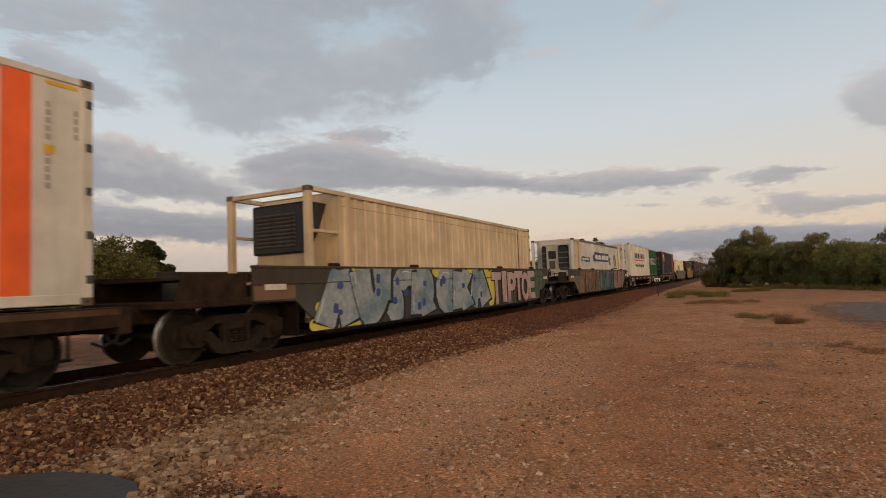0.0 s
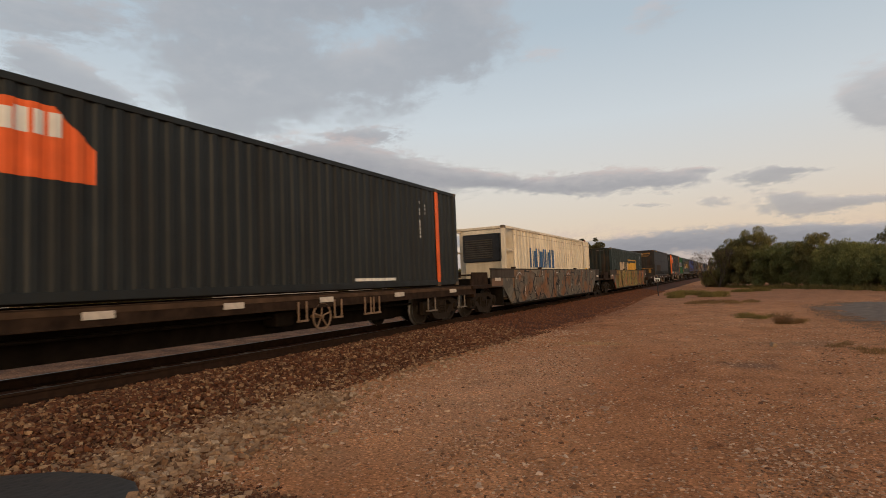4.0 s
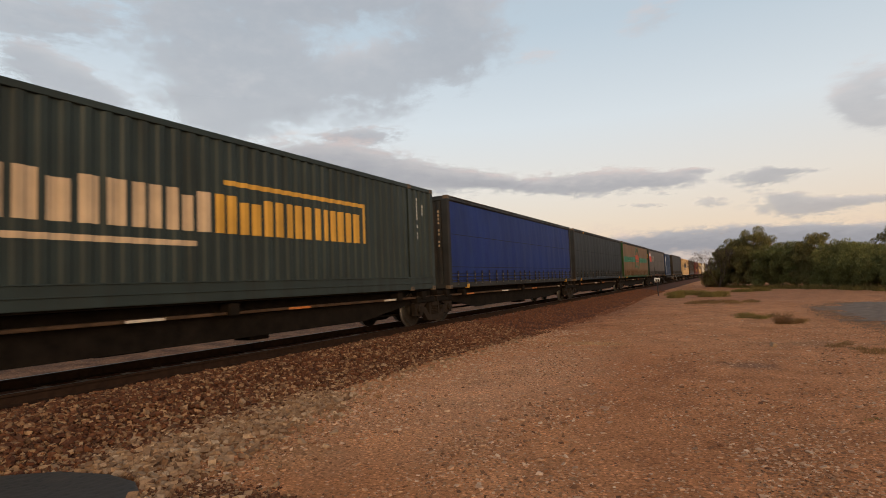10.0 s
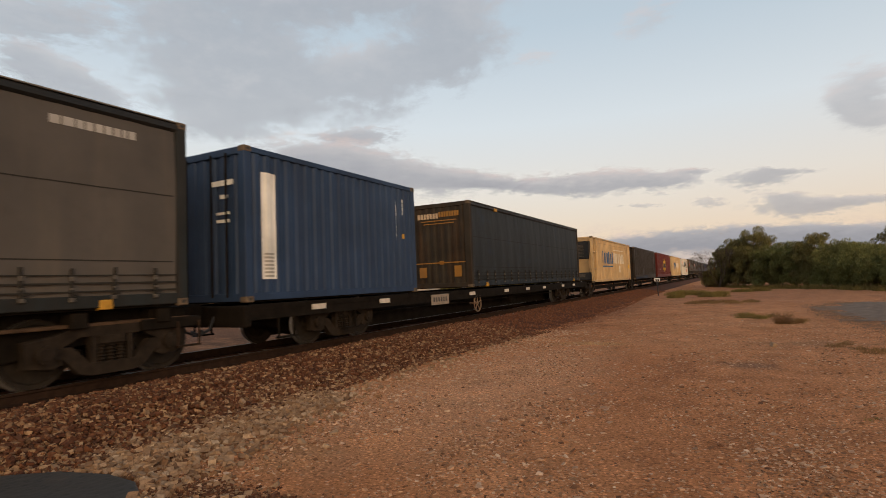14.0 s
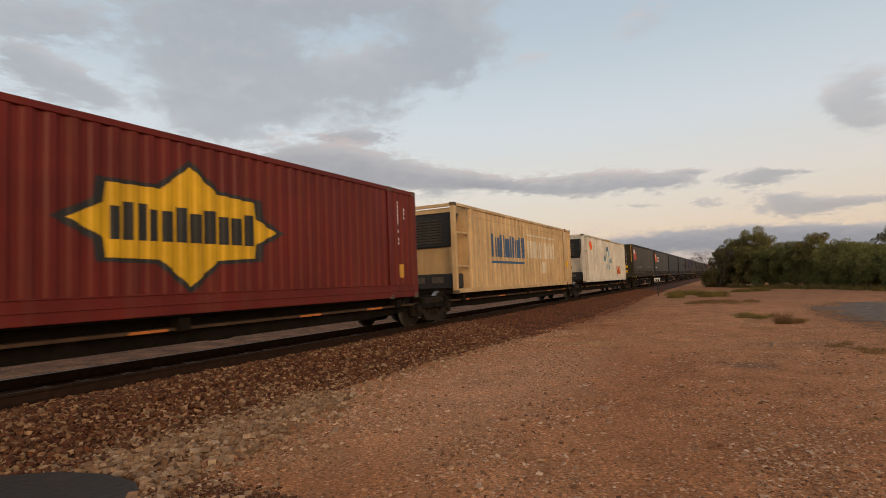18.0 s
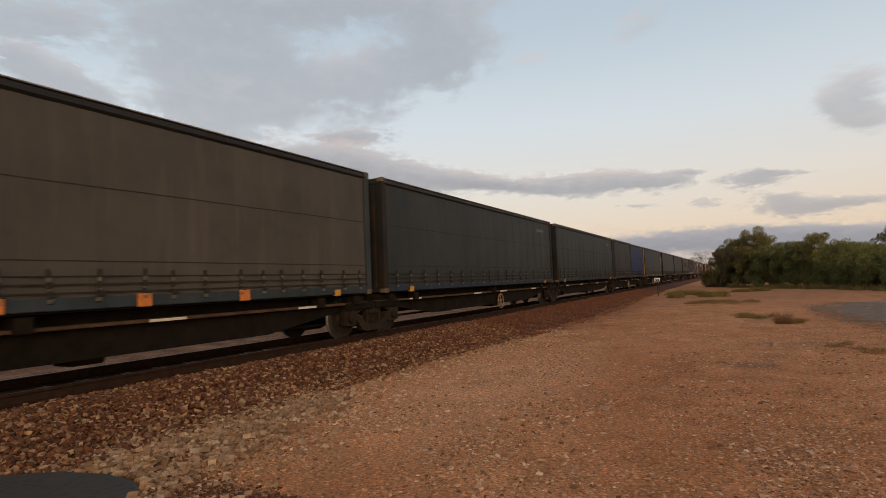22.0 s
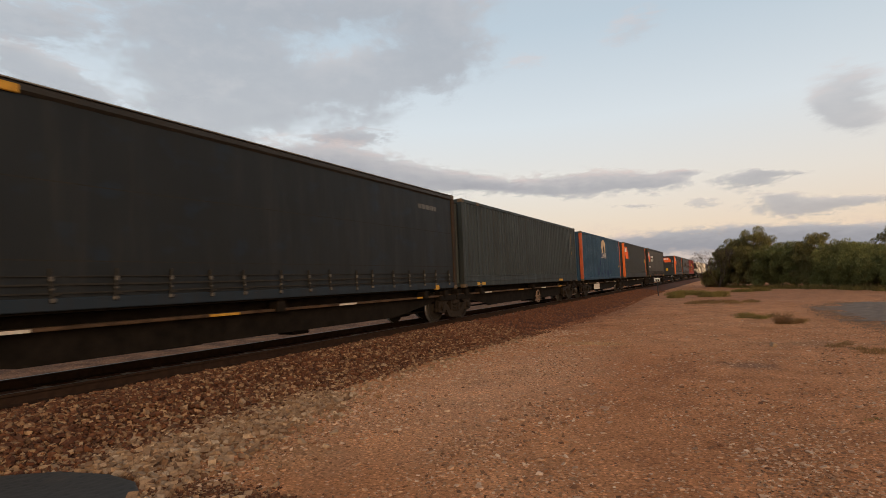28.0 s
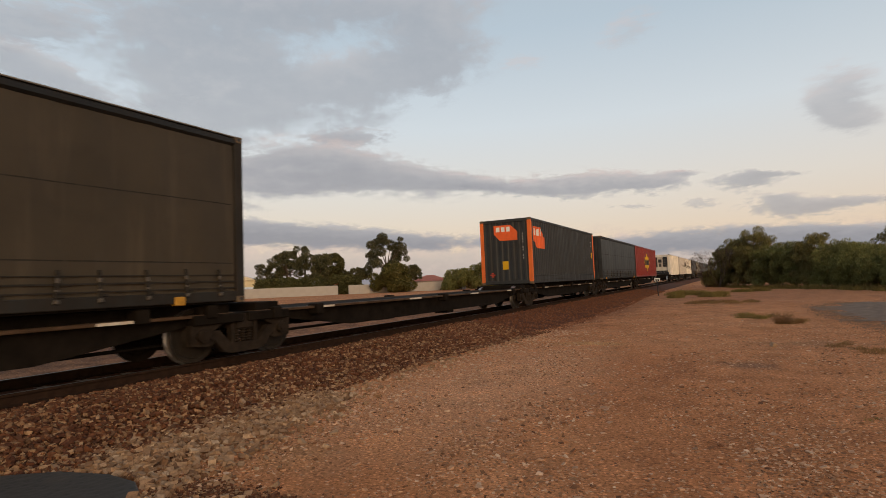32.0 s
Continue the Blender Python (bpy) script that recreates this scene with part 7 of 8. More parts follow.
# a small marker beside the track
sg = empty("trackside_marker", "thin dark post with a small white plate", "sign", "", pose(3.87, 44.4, 0))
part("post", Form().box(-0.035, 0.035, -0.03, 0.03, -0.1, 1.1, 0.005), DARK, sg)
part("plate", Form().box(-0.2, 0.2, -0.05, -0.032, 1.1, 1.35, 0.008), plain("white_plate", (0.75, 0.73, 0.7), 0.5, 0, 8, 0.06), sg, "white enamel plate with dark marks")
pm = Form()
for k in range(2):
    pm.box(-0.13 + k * 0.14, -0.02 + k * 0.14, -0.056, -0.052, 1.12, 1.26)
part("plate_mark", pm, DARK, sg)

# a dark rubber mat, half worn, at the edge of the gravel
def mat_outline():
    return [(2.3, 1.3), (2.62, 2.3), (2.95, 2.66), (3.35, 2.93), (3.9, 3.06), (4.3, 3.03), (4.55, 2.9), (4.62, 2.72), (4.4, 1.3)]


rub, rn, rl, rb = nodes_of("dimpled_rubber")
vor = rn.new("ShaderNodeTexVoronoi")
vor.inputs["Scale"].default_value = 13
tco = rn.new("ShaderNodeTexCoord")
rl.new(tco.outputs["Object"], vor.inputs["Vector"])
vr = ramp(rn, [(0.15, (0.026, 0.024, 0.022)), (0.36, (0.05, 0.044, 0.039))])
rl.new(vor.outputs["Distance"], vr.inputs["Fac"])
dust = noise_node(rn, rl, 3, 4)
dr = ramp(rn, [(0.5, (0, 0, 0)), (0.8, (0.35, 0.35, 0.35))])
rl.new(dust.outputs["Fac"], dr.inputs["Fac"])
rl.new(mixer(rn, rl, dr.outputs["Color"], vr.outputs["Color"], (0.14, 0.1, 0.075)), rb.inputs["Base Color"])
rb.inputs["Roughness"].default_value = 0.6
bump(rn, rl, rb, vor.outputs["Distance"], 0.5, 0.01)
f = Form()
o = mat_outline()
cx, cy = 3.5, 2.0
ringed = []
for inset, z in ((0.0, -0.03), (0.0, 0.02), (0.012, 0.032), (0.04, 0.036)):
    ringed.append([(a + (cx - a) * inset, b + (cy - b) * inset, z) for a, b in o])
f.grid(ringed, 0, False, close=True)
f.face(ringed[-1])
tagged(new("rubber_mat", f.mesh("rubber_mat", rub)), "thick dark dimpled rubber mat lying on gravel", "mat")
for x, y, s, nm in ((9.11, 29.7, 0.09, "small white stone in dry grass"), (9.64, 13.76, 0.11, "pale flat stone on the dirt")):
    rk = random.Random(int(x * 10))
    pts, faces = rock(rk)
    me = bpy.data.meshes.new("stone")
    me.from_pydata([tuple(c * s * 1.6 for c in q) for q in pts], [], faces)
    me.materials.append(STONE_PALE)
    ob = new("stone", me)
    ob.matrix_basis = pose(x, y, 0.03, 10, 20, 30)
    tagged(ob, nm, "stone")
# ---- paintwork and marks on the containers ----
ORANGE_L = paint((0.75, 0.12, 0.025), 0.2, 0.55, 0.08)
RED_L = paint((0.5, 0.055, 0.03), 0.25, 0.6, 0.08)
WHITE_L = paint((0.74, 0.71, 0.66), 0.2, 0.55, 0.05)
FADED_L = paint((0.36, 0.33, 0.3), 0.3, 0.65, 0.05)
PALE_L = paint((0.62, 0.53, 0.4), 0.25, 0.6, 0.1)
GOLD_L = paint((0.52, 0.28, 0.04), 0.25, 0.55, 0.12)
YEL_L = paint((0.6, 0.34, 0.008), 0.2, 0.5, 0.05)
NAVY_L = paint((0.02, 0.035, 0.11), 0.15, 0.5, 0.05)
BLUE_L = paint((0.03, 0.09, 0.2), 0.15, 0.5, 0.08)
BLACK_L = paint((0.025, 0.025, 0.025), 0.2, 0.55, 0.03)
CHAR_L = paint((0.06, 0.06, 0.065), 0.2, 0.55, 0.03)
GREEN_L = paint((0.009, 0.14, 0.085), 0.35, 0.6, 0.1)
CREAM_L = paint((0.5, 0.36, 0.23), 0.2, 0.55, 0.08)
BROWN_L = paint((0.05, 0.032, 0.022), 0.4, 0.8, 0.3)
SKY_L = paint((0.2, 0.36, 0.44), 0.2, 0.6, 0.05)
INK_L = paint((0.07, 0.085, 0.1), 0.2, 0.6, 0.05)
SCRAWL_O = paint((0.5, 0.1, 0.03), 0.2, 0.6, 0.05)
SEAM_L = paint((0.26, 0.17, 0.09), 0.3, 0.6, 0.1)
BRICK_L = paint((0.2, 0.03, 0.02), 0.3, 0.6, 0.2)
LETTERS_OFF = HALF - 0.004


def on(thing, name, mat, draw, label=""):
    f = Form()
    draw(f)
    if len(f.cuts) < 2 or name == "code_marks":
        return part(name, f, mat, thing, label)
    for a, b in zip([0] + f.cuts[1:], f.cuts[1:] + [len(f.f)]):
        piece = Form()
        for k in range(a, b):
            piece.face([f.v[i] for i in f.f[k]], f.m[k])
        ob = part(name, piece, mat, thing)
    return ob


def badge(thing, kind, y=0.45, z=2.55, w=1.6, h=0.98, mat=None, glyph=None, lift=0.006):
    """A cut-cornered colour field with three plain blocks on it."""
    low = [(y, z - h * 0.57), (y + w * 0.3, z - h), (y + w, z - h)]
    high = [(y, z), (y + w * 0.66, z), (y + w, z - h * 0.5)]
    b = on(thing, "colour_field", mat or ORANGE_L, lambda f: skin(f, kind, low, high, lift), "cut-cornered orange colour field")
    on(thing, "block_mark", glyph or WHITE_L, lambda f: marks(f, kind, y + w * 0.09, z - h * 0.42, 3, w * 0.66, h * 0.33, 0.35, lift + 0.004, 3))
    return b


def end_badge(thing, x=-0.52, z=2.56, w=1.14, h=0.68, mat=None):
    f = Form()
    f.prism([(x, z - h * 0.55), (x + w * 0.25, z - h), (x + w, z - h), (x + w, z - h * 0.45), (x + w * 0.72, z), (x, z)], 0.018, 0.024, "y")
    part("colour_field", f, mat or ORANGE_L, thing, "cut-cornered orange colour field")
    f = Form()
    for k in range(3):
        a = x + w * (0.1 + k * 0.22)
        f.box(a, a + w * 0.15, 0.012, 0.0175, z - h * 0.42, z - h * 0.12)
    part("block_mark", f, WHITE_L, thing)


def end_marks(thing, mat, spots):
    def draw(f):
        for x0, x1, z0, z1 in spots:
            end_field(f, x0, x1, z0, z1)
    on(thing, "end_mark", mat, draw)


def codes(thing, kind, L, H, mat=None, front=False, rear=True, n=11):
    """Upright rows of small unreadable marks near the ends."""
    def draw(f):
        if rear:
            serial(f, kind, L - 0.95, H - 0.35, n)
            serial(f, kind, L - 0.6, H - 0.4, 4)
        if front:
            serial(f, kind, 0.35, H - 0.4, n - 2)
    on(thing, "code_marks", mat or WHITE_L, draw)


def end_codes(thing, x, H, mat=None, n=10):
    def draw(f):
        for k in range(n):
            if k in (4, 7):
                continue
            end_field(f, x, x + 0.05, H - 0.44 - k * 0.12, H - 0.37 - k * 0.12)
    on(thing, "code_marks", mat or FADED_L, draw)


def lettering(thing, text, y, z, size, mat, squeeze=1.0, x=LETTERS_OFF):
    return part("lettering", words(text, size, mat, squeeze), None, thing, "painted words", pose(x, y, z))


def blocks(f, rows):
    """Separate small boxes, each a part of its own."""
    for row in rows:
        f.cuts.append(len(f.f))
        f.box(*row)


def label_plate(thing, kind, y, z, w, h, mat=None, lift=0.006):
    on(thing, "sticker", mat or YEL_L, lambda f: field(f, kind, y, y + w, z, z + h, lift))


# door hinges on the rear posts, rubbed black tags, small rust runs
HINGE = shared("hinge", lambda: Form().box(-0.02, 0.014, -0.05, 0.035, 0, 0.11, 0.008).mesh("door_hinge", CHAR_L))
for c, L, H in ((c_first, 14.0, 3.12), (c_beige, 14.13, 2.9), (c_banner, 14.25, 2.9), (c_cream_well, 14.17, 2.9), (c_cream_a, 14.13, 2.95), (c_cream_b, 14.13, 2.95), (c_white_cold, 14.0, 2.93)):
    for k in range(5):
        part("door_hinge", HINGE, None, c, "", pose(HALF, L - 0.05, 0.3 + k * (H - 0.7) / 4))
    for y in (1.35, L - 1.3):
        part("lifting_post", Form().box(HALF - 0.03, HALF + 0.004, y - 0.09, y + 0.09, 0.14, H - 0.1, 0.008), BODY[c.name], c)
# white and orange refrigerated container
on(c_first, "colour_band", ORANGE_L, lambda f: field(f, "flat", 12.9, 13.24, 0.12, 3.05), "broad orange band")
codes(c_first, "flat", 14.35, 3.05, paint((0.32, 0.3, 0.27), 0.3, 0.6, 0.05))
label_plate(c_first, "flat", 13.38, 2.0, 0.13, 0.12)
label_plate(c_first, "flat", 13.4, 2.93, 0.4, 0.05)
# cream container
codes(c_beige, "ribbed", 14.13, 2.9, paint((0.36, 0.22, 0.08), 0.3, 0.6, 0.05))
label_plate(c_beige, "ribbed", 13.05, 1.55, 0.22, 0.2)
on(c_beige, "seam", SEAM_L, lambda f: field(f, "ribbed", 1.1, 13.9, 2.56, 2.575))
# banner container
for y in (1.17, 13.28):
    on(c_banner, "gold_post", GOLD_L, lambda f: f.box(HALF - 0.02, HALF + 0.012, y - 0.15, y + 0.15, 0.1, 2.85, 0.008), "faded gold post")
on(c_banner, "banner", NAVY_L, lambda f: field(f, "flat", 5.2, 9.75, 1.68, 2.26), "dark blue banner")
for low, high in (([(4.75, 1.55), (4.95, 1.82), (5.16, 1.55)], [(4.75, 2.1), (5.16, 2.1)]), ([(9.8, 1.5), (10.46, 1.46)], [(9.8, 1.74), (10.14, 1.73), (10.46, 1.47)]), ([(9.8, 1.75), (10.14, 1.74), (10.46, 2.0)], [(9.8, 2.02), (10.46, 2.02)])):
    on(c_banner, "banner_tail", BLUE_L, lambda f: skin(f, "flat", low, high))
on(c_banner, "block_mark", WHITE_L, lambda f: marks(f, "flat", 5.4, 1.8, 7, 1.9, 0.32, 0.35, 0.012, 5))
on(c_banner, "block_mark", WHITE_L, lambda f: marks(f, "flat", 7.5, 1.8, 9, 2.1, 0.32, 0.35, 0.012, 6))
on(c_banner, "ribbon", BLUE_L, lambda f: skin(f, "flat", [(1.75, 1.58), (2.2, 1.68), (2.9, 1.6), (3.9, 1.62)], [(1.75, 1.86), (2.2, 1.94), (2.9, 1.88), (3.9, 1.9)]), "curved blue ribbon")
on(c_banner, "block_mark", WHITE_L, lambda f: marks(f, "flat", 2.0, 1.71, 14, 1.7, 0.1, 0.35, 0.012, 7, slot=False))


def disc(y, z, ry, rz, n=24):
    """Outline of an ellipse as low and high bounds."""
    ys = [y - ry * math.cos(math.pi * k / n) for k in range(n + 1)]
    up = [(q, z + rz * math.sqrt(max(0, 1 - ((q - y) / ry) ** 2))) for q in ys]
    dn = [(q, z - rz * math.sqrt(max(0, 1 - ((q - y) / ry) ** 2))) for q in ys]
    return dn, up


on(c_banner, "round_badge", BLUE_L, lambda f: skin(f, "flat", *disc(11.9, 1.82, 0.43, 0.47)), "round blue badge")
on(c_banner, "leaf_half", YEL_L, lambda f: skin(f, "flat", [(11.6, 1.76), (11.65, 1.6), (11.76, 1.47), (11.9, 1.43)], [(11.6, 1.78), (11.66, 1.94), (11.79, 2.1), (11.9, 2.24)], 0.012))
on(c_banner, "leaf_half", GREEN_L, lambda f: skin(f, "flat", [(11.9, 1.43), (12.04, 1.47), (12.15, 1.6), (12.2, 1.76)], [(11.9, 2.24), (12.01, 2.1), (12.14, 1.94), (12.2, 1.78)], 0.012))
on(c_banner, "block_mark", BLACK_L, lambda f: marks(f, "flat", 11.1, 1.2, 12, 1.65, 0.09, 0.35, 0.008, 8, slot=False))
on(c_banner, "seam", FADED_L, lambda f: [field(f, "flat", y, y + 0.012, 0.2, 2.75) for y in (2.2, 3.4, 4.6, 5.9, 7.2, 8.4, 9.6, 10.8, 12.0)])
on(c_banner, "rivets", FADED_L, lambda f: [field(f, "flat", y - 0.012 + d, y + 0.012 + d, z, z + 0.024, 0.007) for y in (2.2, 3.4, 4.6, 5.9, 7.2, 8.4, 9.6, 10.8, 12.0, 13.0) for d in (-0.06, 0.07) for z in [0.3 + 0.14 * k for k in range(18)]])
on(c_banner, "sticker", YEL_L, lambda f: field(f, "flat", 6.6, 8.4, 2.62, 2.68))
on(c_banner, "dark_roof_edge", paint((0.12, 0.11, 0.1), 0.3, 0.6, 0.1), lambda f: f.box(HALF - 0.05, HALF + 0.012, 1.35, 13.1, 2.76, 2.89, 0.006))
# white corrugated container
on(c_white, "block_mark", CHAR_L, lambda f: marks(f, "corrugated", 2.95, 1.66, 9, 6.1, 0.5, 0.4, 0.006, 9), "row of dark grey block marks")
on(c_white, "red_line", RED_L, lambda f: field(f, "corrugated", 2.95, 9.05, 1.44, 1.53), "long red line")
lettering(c_white, "Australia's Global Logistics People", 2.95, 0.9, 0.42, CHAR_L, 0.93)
end_marks(c_white, CHAR_L, [(-0.74 + k * 0.155, -0.64 + k * 0.155, 2.34, 2.47) for k in range(9)] + [(-0.74, 0.62, 2.28, 2.3)])
end_codes(c_white, 0.8, 2.7, CHAR_L)
codes(c_white, "corrugated", C40, 2.9, CHAR_L)
label_plate(c_white, "corrugated", 5.2, 0.09, 0.35, 0.08)
label_plate(c_white, "corrugated", 7.2, 0.09, 0.35, 0.08)
label_plate(c_white, "corrugated", 11.6, 0.85, 0.16, 0.2)
# green containers
for c in (c_green1, c_green2):
    on(c, "block_mark", WHITE_L, lambda f: marks(f, "corrugated", 0.55, 1.24, 9, 5.0, 0.62, 0.5, 0.005, 11, grow=0.028), "white rim of a row of block marks")
    on(c, "block_mark", NAVY_L, lambda f: marks(f, "corrugated", 0.55, 1.24, 9, 5.0, 0.62, 0.5, 0.011, 11), "dark blue row of block marks")
    codes(c, "corrugated", C20, 2.78)
    label_plate(c, "corrugated", 5.5, 1.5, 0.12, 0.18)
    end_marks(c, WHITE_L, [(0.5, 0.7, 2.1, 2.2), (0.5, 0.7, 1.9, 2.0), (0.4, 0.72, 1.6, 1.66)])
    on(c, "fork_pocket", DARK, lambda f: blocks(f, [(HALF - 0.02, HALF + 0.002, y, y + 0.36, 0.035, 0.13) for y in (1.9, 3.8)]))
# charcoal container with inset orange posts
for y in (1.31, C48 - 1.31):
    on(c_posts, "orange_post", ORANGE_L, lambda f: f.box(HALF - 0.03, HALF + 0.004, y - 0.09, y + 0.09, 0.12, 2.82, 0.008), "orange lifting post")
badge(c_posts, "corrugated", 1.72, 2.62)
end_badge(c_posts)
end_codes(c_posts, 0.82, 2.6)
end_marks(c_posts, ORANGE_L, [(-0.95, 1.05, 0.71, 0.75)])
end_marks(c_posts, YEL_L, [(-0.07, 0.22, 0.32, 0.66)])
codes(c_posts, "corrugated", C48 - 1.4, 2.9)
on(c_posts, "block_mark", WHITE_L, lambda f: field(f, "corrugated", 9.2, 11.0, 0.2, 0.27))
# cream container in a well
for c, fl in ((c_cream_well, 1), (c_cream_a, 0), (c_cream_b, 0)):
    on(c, "block_mark", BLUE_L, lambda f: marks(f, "ribbed", 3.1, 1.26, 7, 3.7, 0.86, 0.35, 0.008, 13), "dark blue row of tall block marks")
    on(c, "underline", BLUE_L, lambda f: field(f, "ribbed", 3.0, 6.65, 1.02, 1.11, 0.008))
    on(c, "block_mark", PALE_L, lambda f: marks(f, "ribbed", 7.1, 1.3, 8, 4.1, 0.75, 0.35, 0.007, 14), "faded row of block marks")
    on(c, "overline", PALE_L, lambda f: field(f, "ribbed", 7.1, 11.2, 2.26, 2.33, 0.007))
    codes(c, "ribbed", 14.13, 2.9, FADED_L)
    label_plate(c, "ribbed", 13.2, 0.95, 0.25, 0.32)
    on(c, "patch", PALE_L, lambda f: field(f, "ribbed", 9.0, 9.6, 0.62, 1.15, 0.007))
    part("red_block", Form().box(HALF - 0.04, HALF + 0.008, 13.05, 13.25, 2.82, 2.96, 0.01), BRICK_L, c)
    on(c, "seam", SEAM_L, lambda f: field(f, "ribbed", 1.2, 13.9, 2.58, 2.592))
    part("red_block", Form().box(HALF - 0.04, HALF + 0.008, 13.02, 13.24, 0.02, 0.15, 0.01), BRICK_L, c)
# dark green containers
for c, y0 in ((c_green_well, 3.2), (c_green_long, 3.3)):
    on(c, "block_mark", CREAM_L, lambda f: marks(f, "corrugated", y0, 1.2, 7, 3.6, 0.68, 0.3, 0.006, 15), "pale row of tall block marks")
    on(c, "underline", CREAM_L, lambda f: field(f, "corrugated", y0, y0 + 3.2, 0.95, 1.04))
    on(c, "block_mark", GOLD_L, lambda f: marks(f, "corrugated", y0 + 3.6, 1.2, 8, 4.2, 0.68, 0.3, 0.006, 16), "yellow row of tall block marks")
    on(c, "overline", GOLD_L, lambda f: (field(f, "corrugated", y0 + 3.75, y0 + 7.9, 2.06, 2.15), field(f, "corrugated", y0 + 7.82, y0 + 7.95, 1.2, 2.15)))
    codes(c, "corrugated", C48, 2.95)
    label_plate(c, "corrugated", 1.25, 2.5, 0.12, 0.22, GOLD_L)
    end_marks(c, FADED_L, [(-0.9, -0.3, 2.74, 2.79), (0.1, 0.8, 2.74, 2.79)])
end_marks(c_green_long, GOLD_L, [(-0.2, 0.95, 0.85, 0.89)])
label_plate(c_green_long, "corrugated", 0.5, 0.42, 0.2, 0.4, GOLD_L)
# dark curtain-siders with yellow marks on rusty fronts
OCHRE_L = paint((0.3, 0.14, 0.025), 0.35, 0.6, 0.3)
DIM_L = paint((0.1, 0.092, 0.085), 0.3, 0.65, 0.05)
end_marks(c_29, OCHRE_L, [(-1.05, 0.95, 2.6, 2.78), (-0.62, -0.4, 1.95, 2.4), (-0.1, 0.12, 1.95, 2.4), (-0.62, 0.12, 2.38, 2.5)])
end_marks(c_29, FADED_L, [(-0.66, -0.5, 1.74, 1.9), (-0.32, -0.16, 1.74, 1.9)])
on(c_29, "ochre_post", OCHRE_L, lambda f: f.box(1.09, 1.17, -0.006, 0.004, 0.2, 2.8))
for c in (c_patched, c_dk17, c_30, c_dk13, c_32):
    end_marks(c, CREAM_L, [(-0.82 + k * 0.12, -0.73 + k * 0.12, 2.44, 2.62) for k in range(7)])
    end_marks(c, OCHRE_L, [(0.02 + k * 0.1, 0.1 + k * 0.1, 2.48, 2.66) for k in range(8)] + [(-0.7, 0.7, 2.34, 2.37), (-0.6, 0.6, 2.24, 2.27), (-1.06, 1.06, 0.86, 0.9), (-0.82, -0.53, 0.38, 0.74), (0.56, 0.83, 0.38, 0.76), (0.0, 0.16, 0.82, 0.95)])
    end_marks(c, YELLOW, [(-0.95, -0.5, 2.82, 2.86), (0.5, 0.95, 2.82, 2.86)])
    on(c, "roof_tag", YELLOW, lambda f: f.box(HALF - 0.03, HALF + 0.012, 2.2, 2.5, 2.78, 2.9, 0.01))
on(c_patched, "repair_patch", BROWN_L, lambda f: field(f, c_patched, 1.85, 6.2, 0.56, 1.28, 0.006), "brown repair patch")
on(c_patched, "block_mark", DIM_L, lambda f: marks(f, c_patched, 12.2, 2.3, 6, 1.2, 0.16, 0.35, 0.006, 18, slot=False))
# charcoal container with orange corners
badge(c_corners, "corrugated", 0.54, 2.57, 1.68)
end_badge(c_corners)
end_codes(c_corners, 0.82, 2.75)
codes(c_corners, "corrugated", C40, 2.9)
on(c_corners, "block_mark", WHITE_L, lambda f: marks(f, "flat", 0.55, 0.24, 16, 1.9, 0.09, 0.35, 0.018, 19, slot=False))
for y in (4.8, 6.95):
    label_plate(c_corners, "flat", y, 0.2, 0.6, 0.13, lift=0.018)
    on(c_corners, "fork_pocket", ORANGE_L, lambda f: blocks(f, [(HALF - 0.03, HALF + 0.014, y + d, y + d + 0.14, 0.03, 0.16) for d in (-0.02, 0.46)]))
label_plate(c_corners, "corrugated", 11.6, 1.9, 0.14, 0.14)
# tan curtain with a green stripe
on(c_tan, "stripe", GREEN_L, lambda f: skin(f, c_tan, [(0.6, 1.32), (6.1, 1.35)], [(0.6, 1.76), (6.1, 1.79)]), "long green stripe")
on(c_tan, "stripe", GREEN_L, lambda f: skin(f, c_tan, [(8.6, 1.36), (13.4, 1.38), (13.9, 1.58)], [(8.6, 1.78), (13.4, 1.8), (13.9, 1.6)]), "green stripe that ends in a point")
lettering(c_tan, "STORAGE", 2.1, 1.43, 0.36, paint((0.06, 0.21, 0.14), 0.3, 0.6, 0.05), 1.42, HALF + 0.006)
lettering(c_tan, "DISTRIBUTION", 8.95, 1.46, 0.34, paint((0.06, 0.21, 0.14), 0.3, 0.6, 0.05), 1.5, HALF + 0.006)


def outline(f, c, pts, r=0.05, lift=0.012):
    hang = FOLDS[c.name]
    for (a, za), (b, zb) in zip(pts, pts[1:] + pts[:1]):
        f.tube((hang(a, za) + lift - r * 0.6, a, za), (hang(b, zb) + lift - r * 0.6, b, zb), r, n=6)


on(c_tan, "land_outline", GREEN_L, lambda f: outline(f, c_tan, [(6.15, 1.8), (6.5, 2.05), (6.75, 2.35), (7.0, 2.5), (7.2, 2.7), (7.5, 2.62), (7.45, 2.4), (7.7, 2.3), (7.85, 2.66), (8.05, 2.3), (8.35, 2.05), (8.63, 1.7), (8.55, 1.2), (8.2, 0.85), (7.9, 0.8), (7.6, 1.0), (7.3, 0.95), (6.9, 1.05), (6.6, 0.85), (6.3, 0.84), (6.25, 1.2)], 0.03), "green outline of a land mass")
on(c_tan, "block_mark", RED_L, lambda f: marks(f, c_tan, 6.45, 1.62, 3, 1.85, 0.44, 0.4, 0.012, 21), "red block marks")
on(c_tan, "block_mark", RED_L, lambda f: marks(f, c_tan, 6.6, 1.4, 9, 1.6, 0.1, 0.4, 0.012, 22, slot=False))
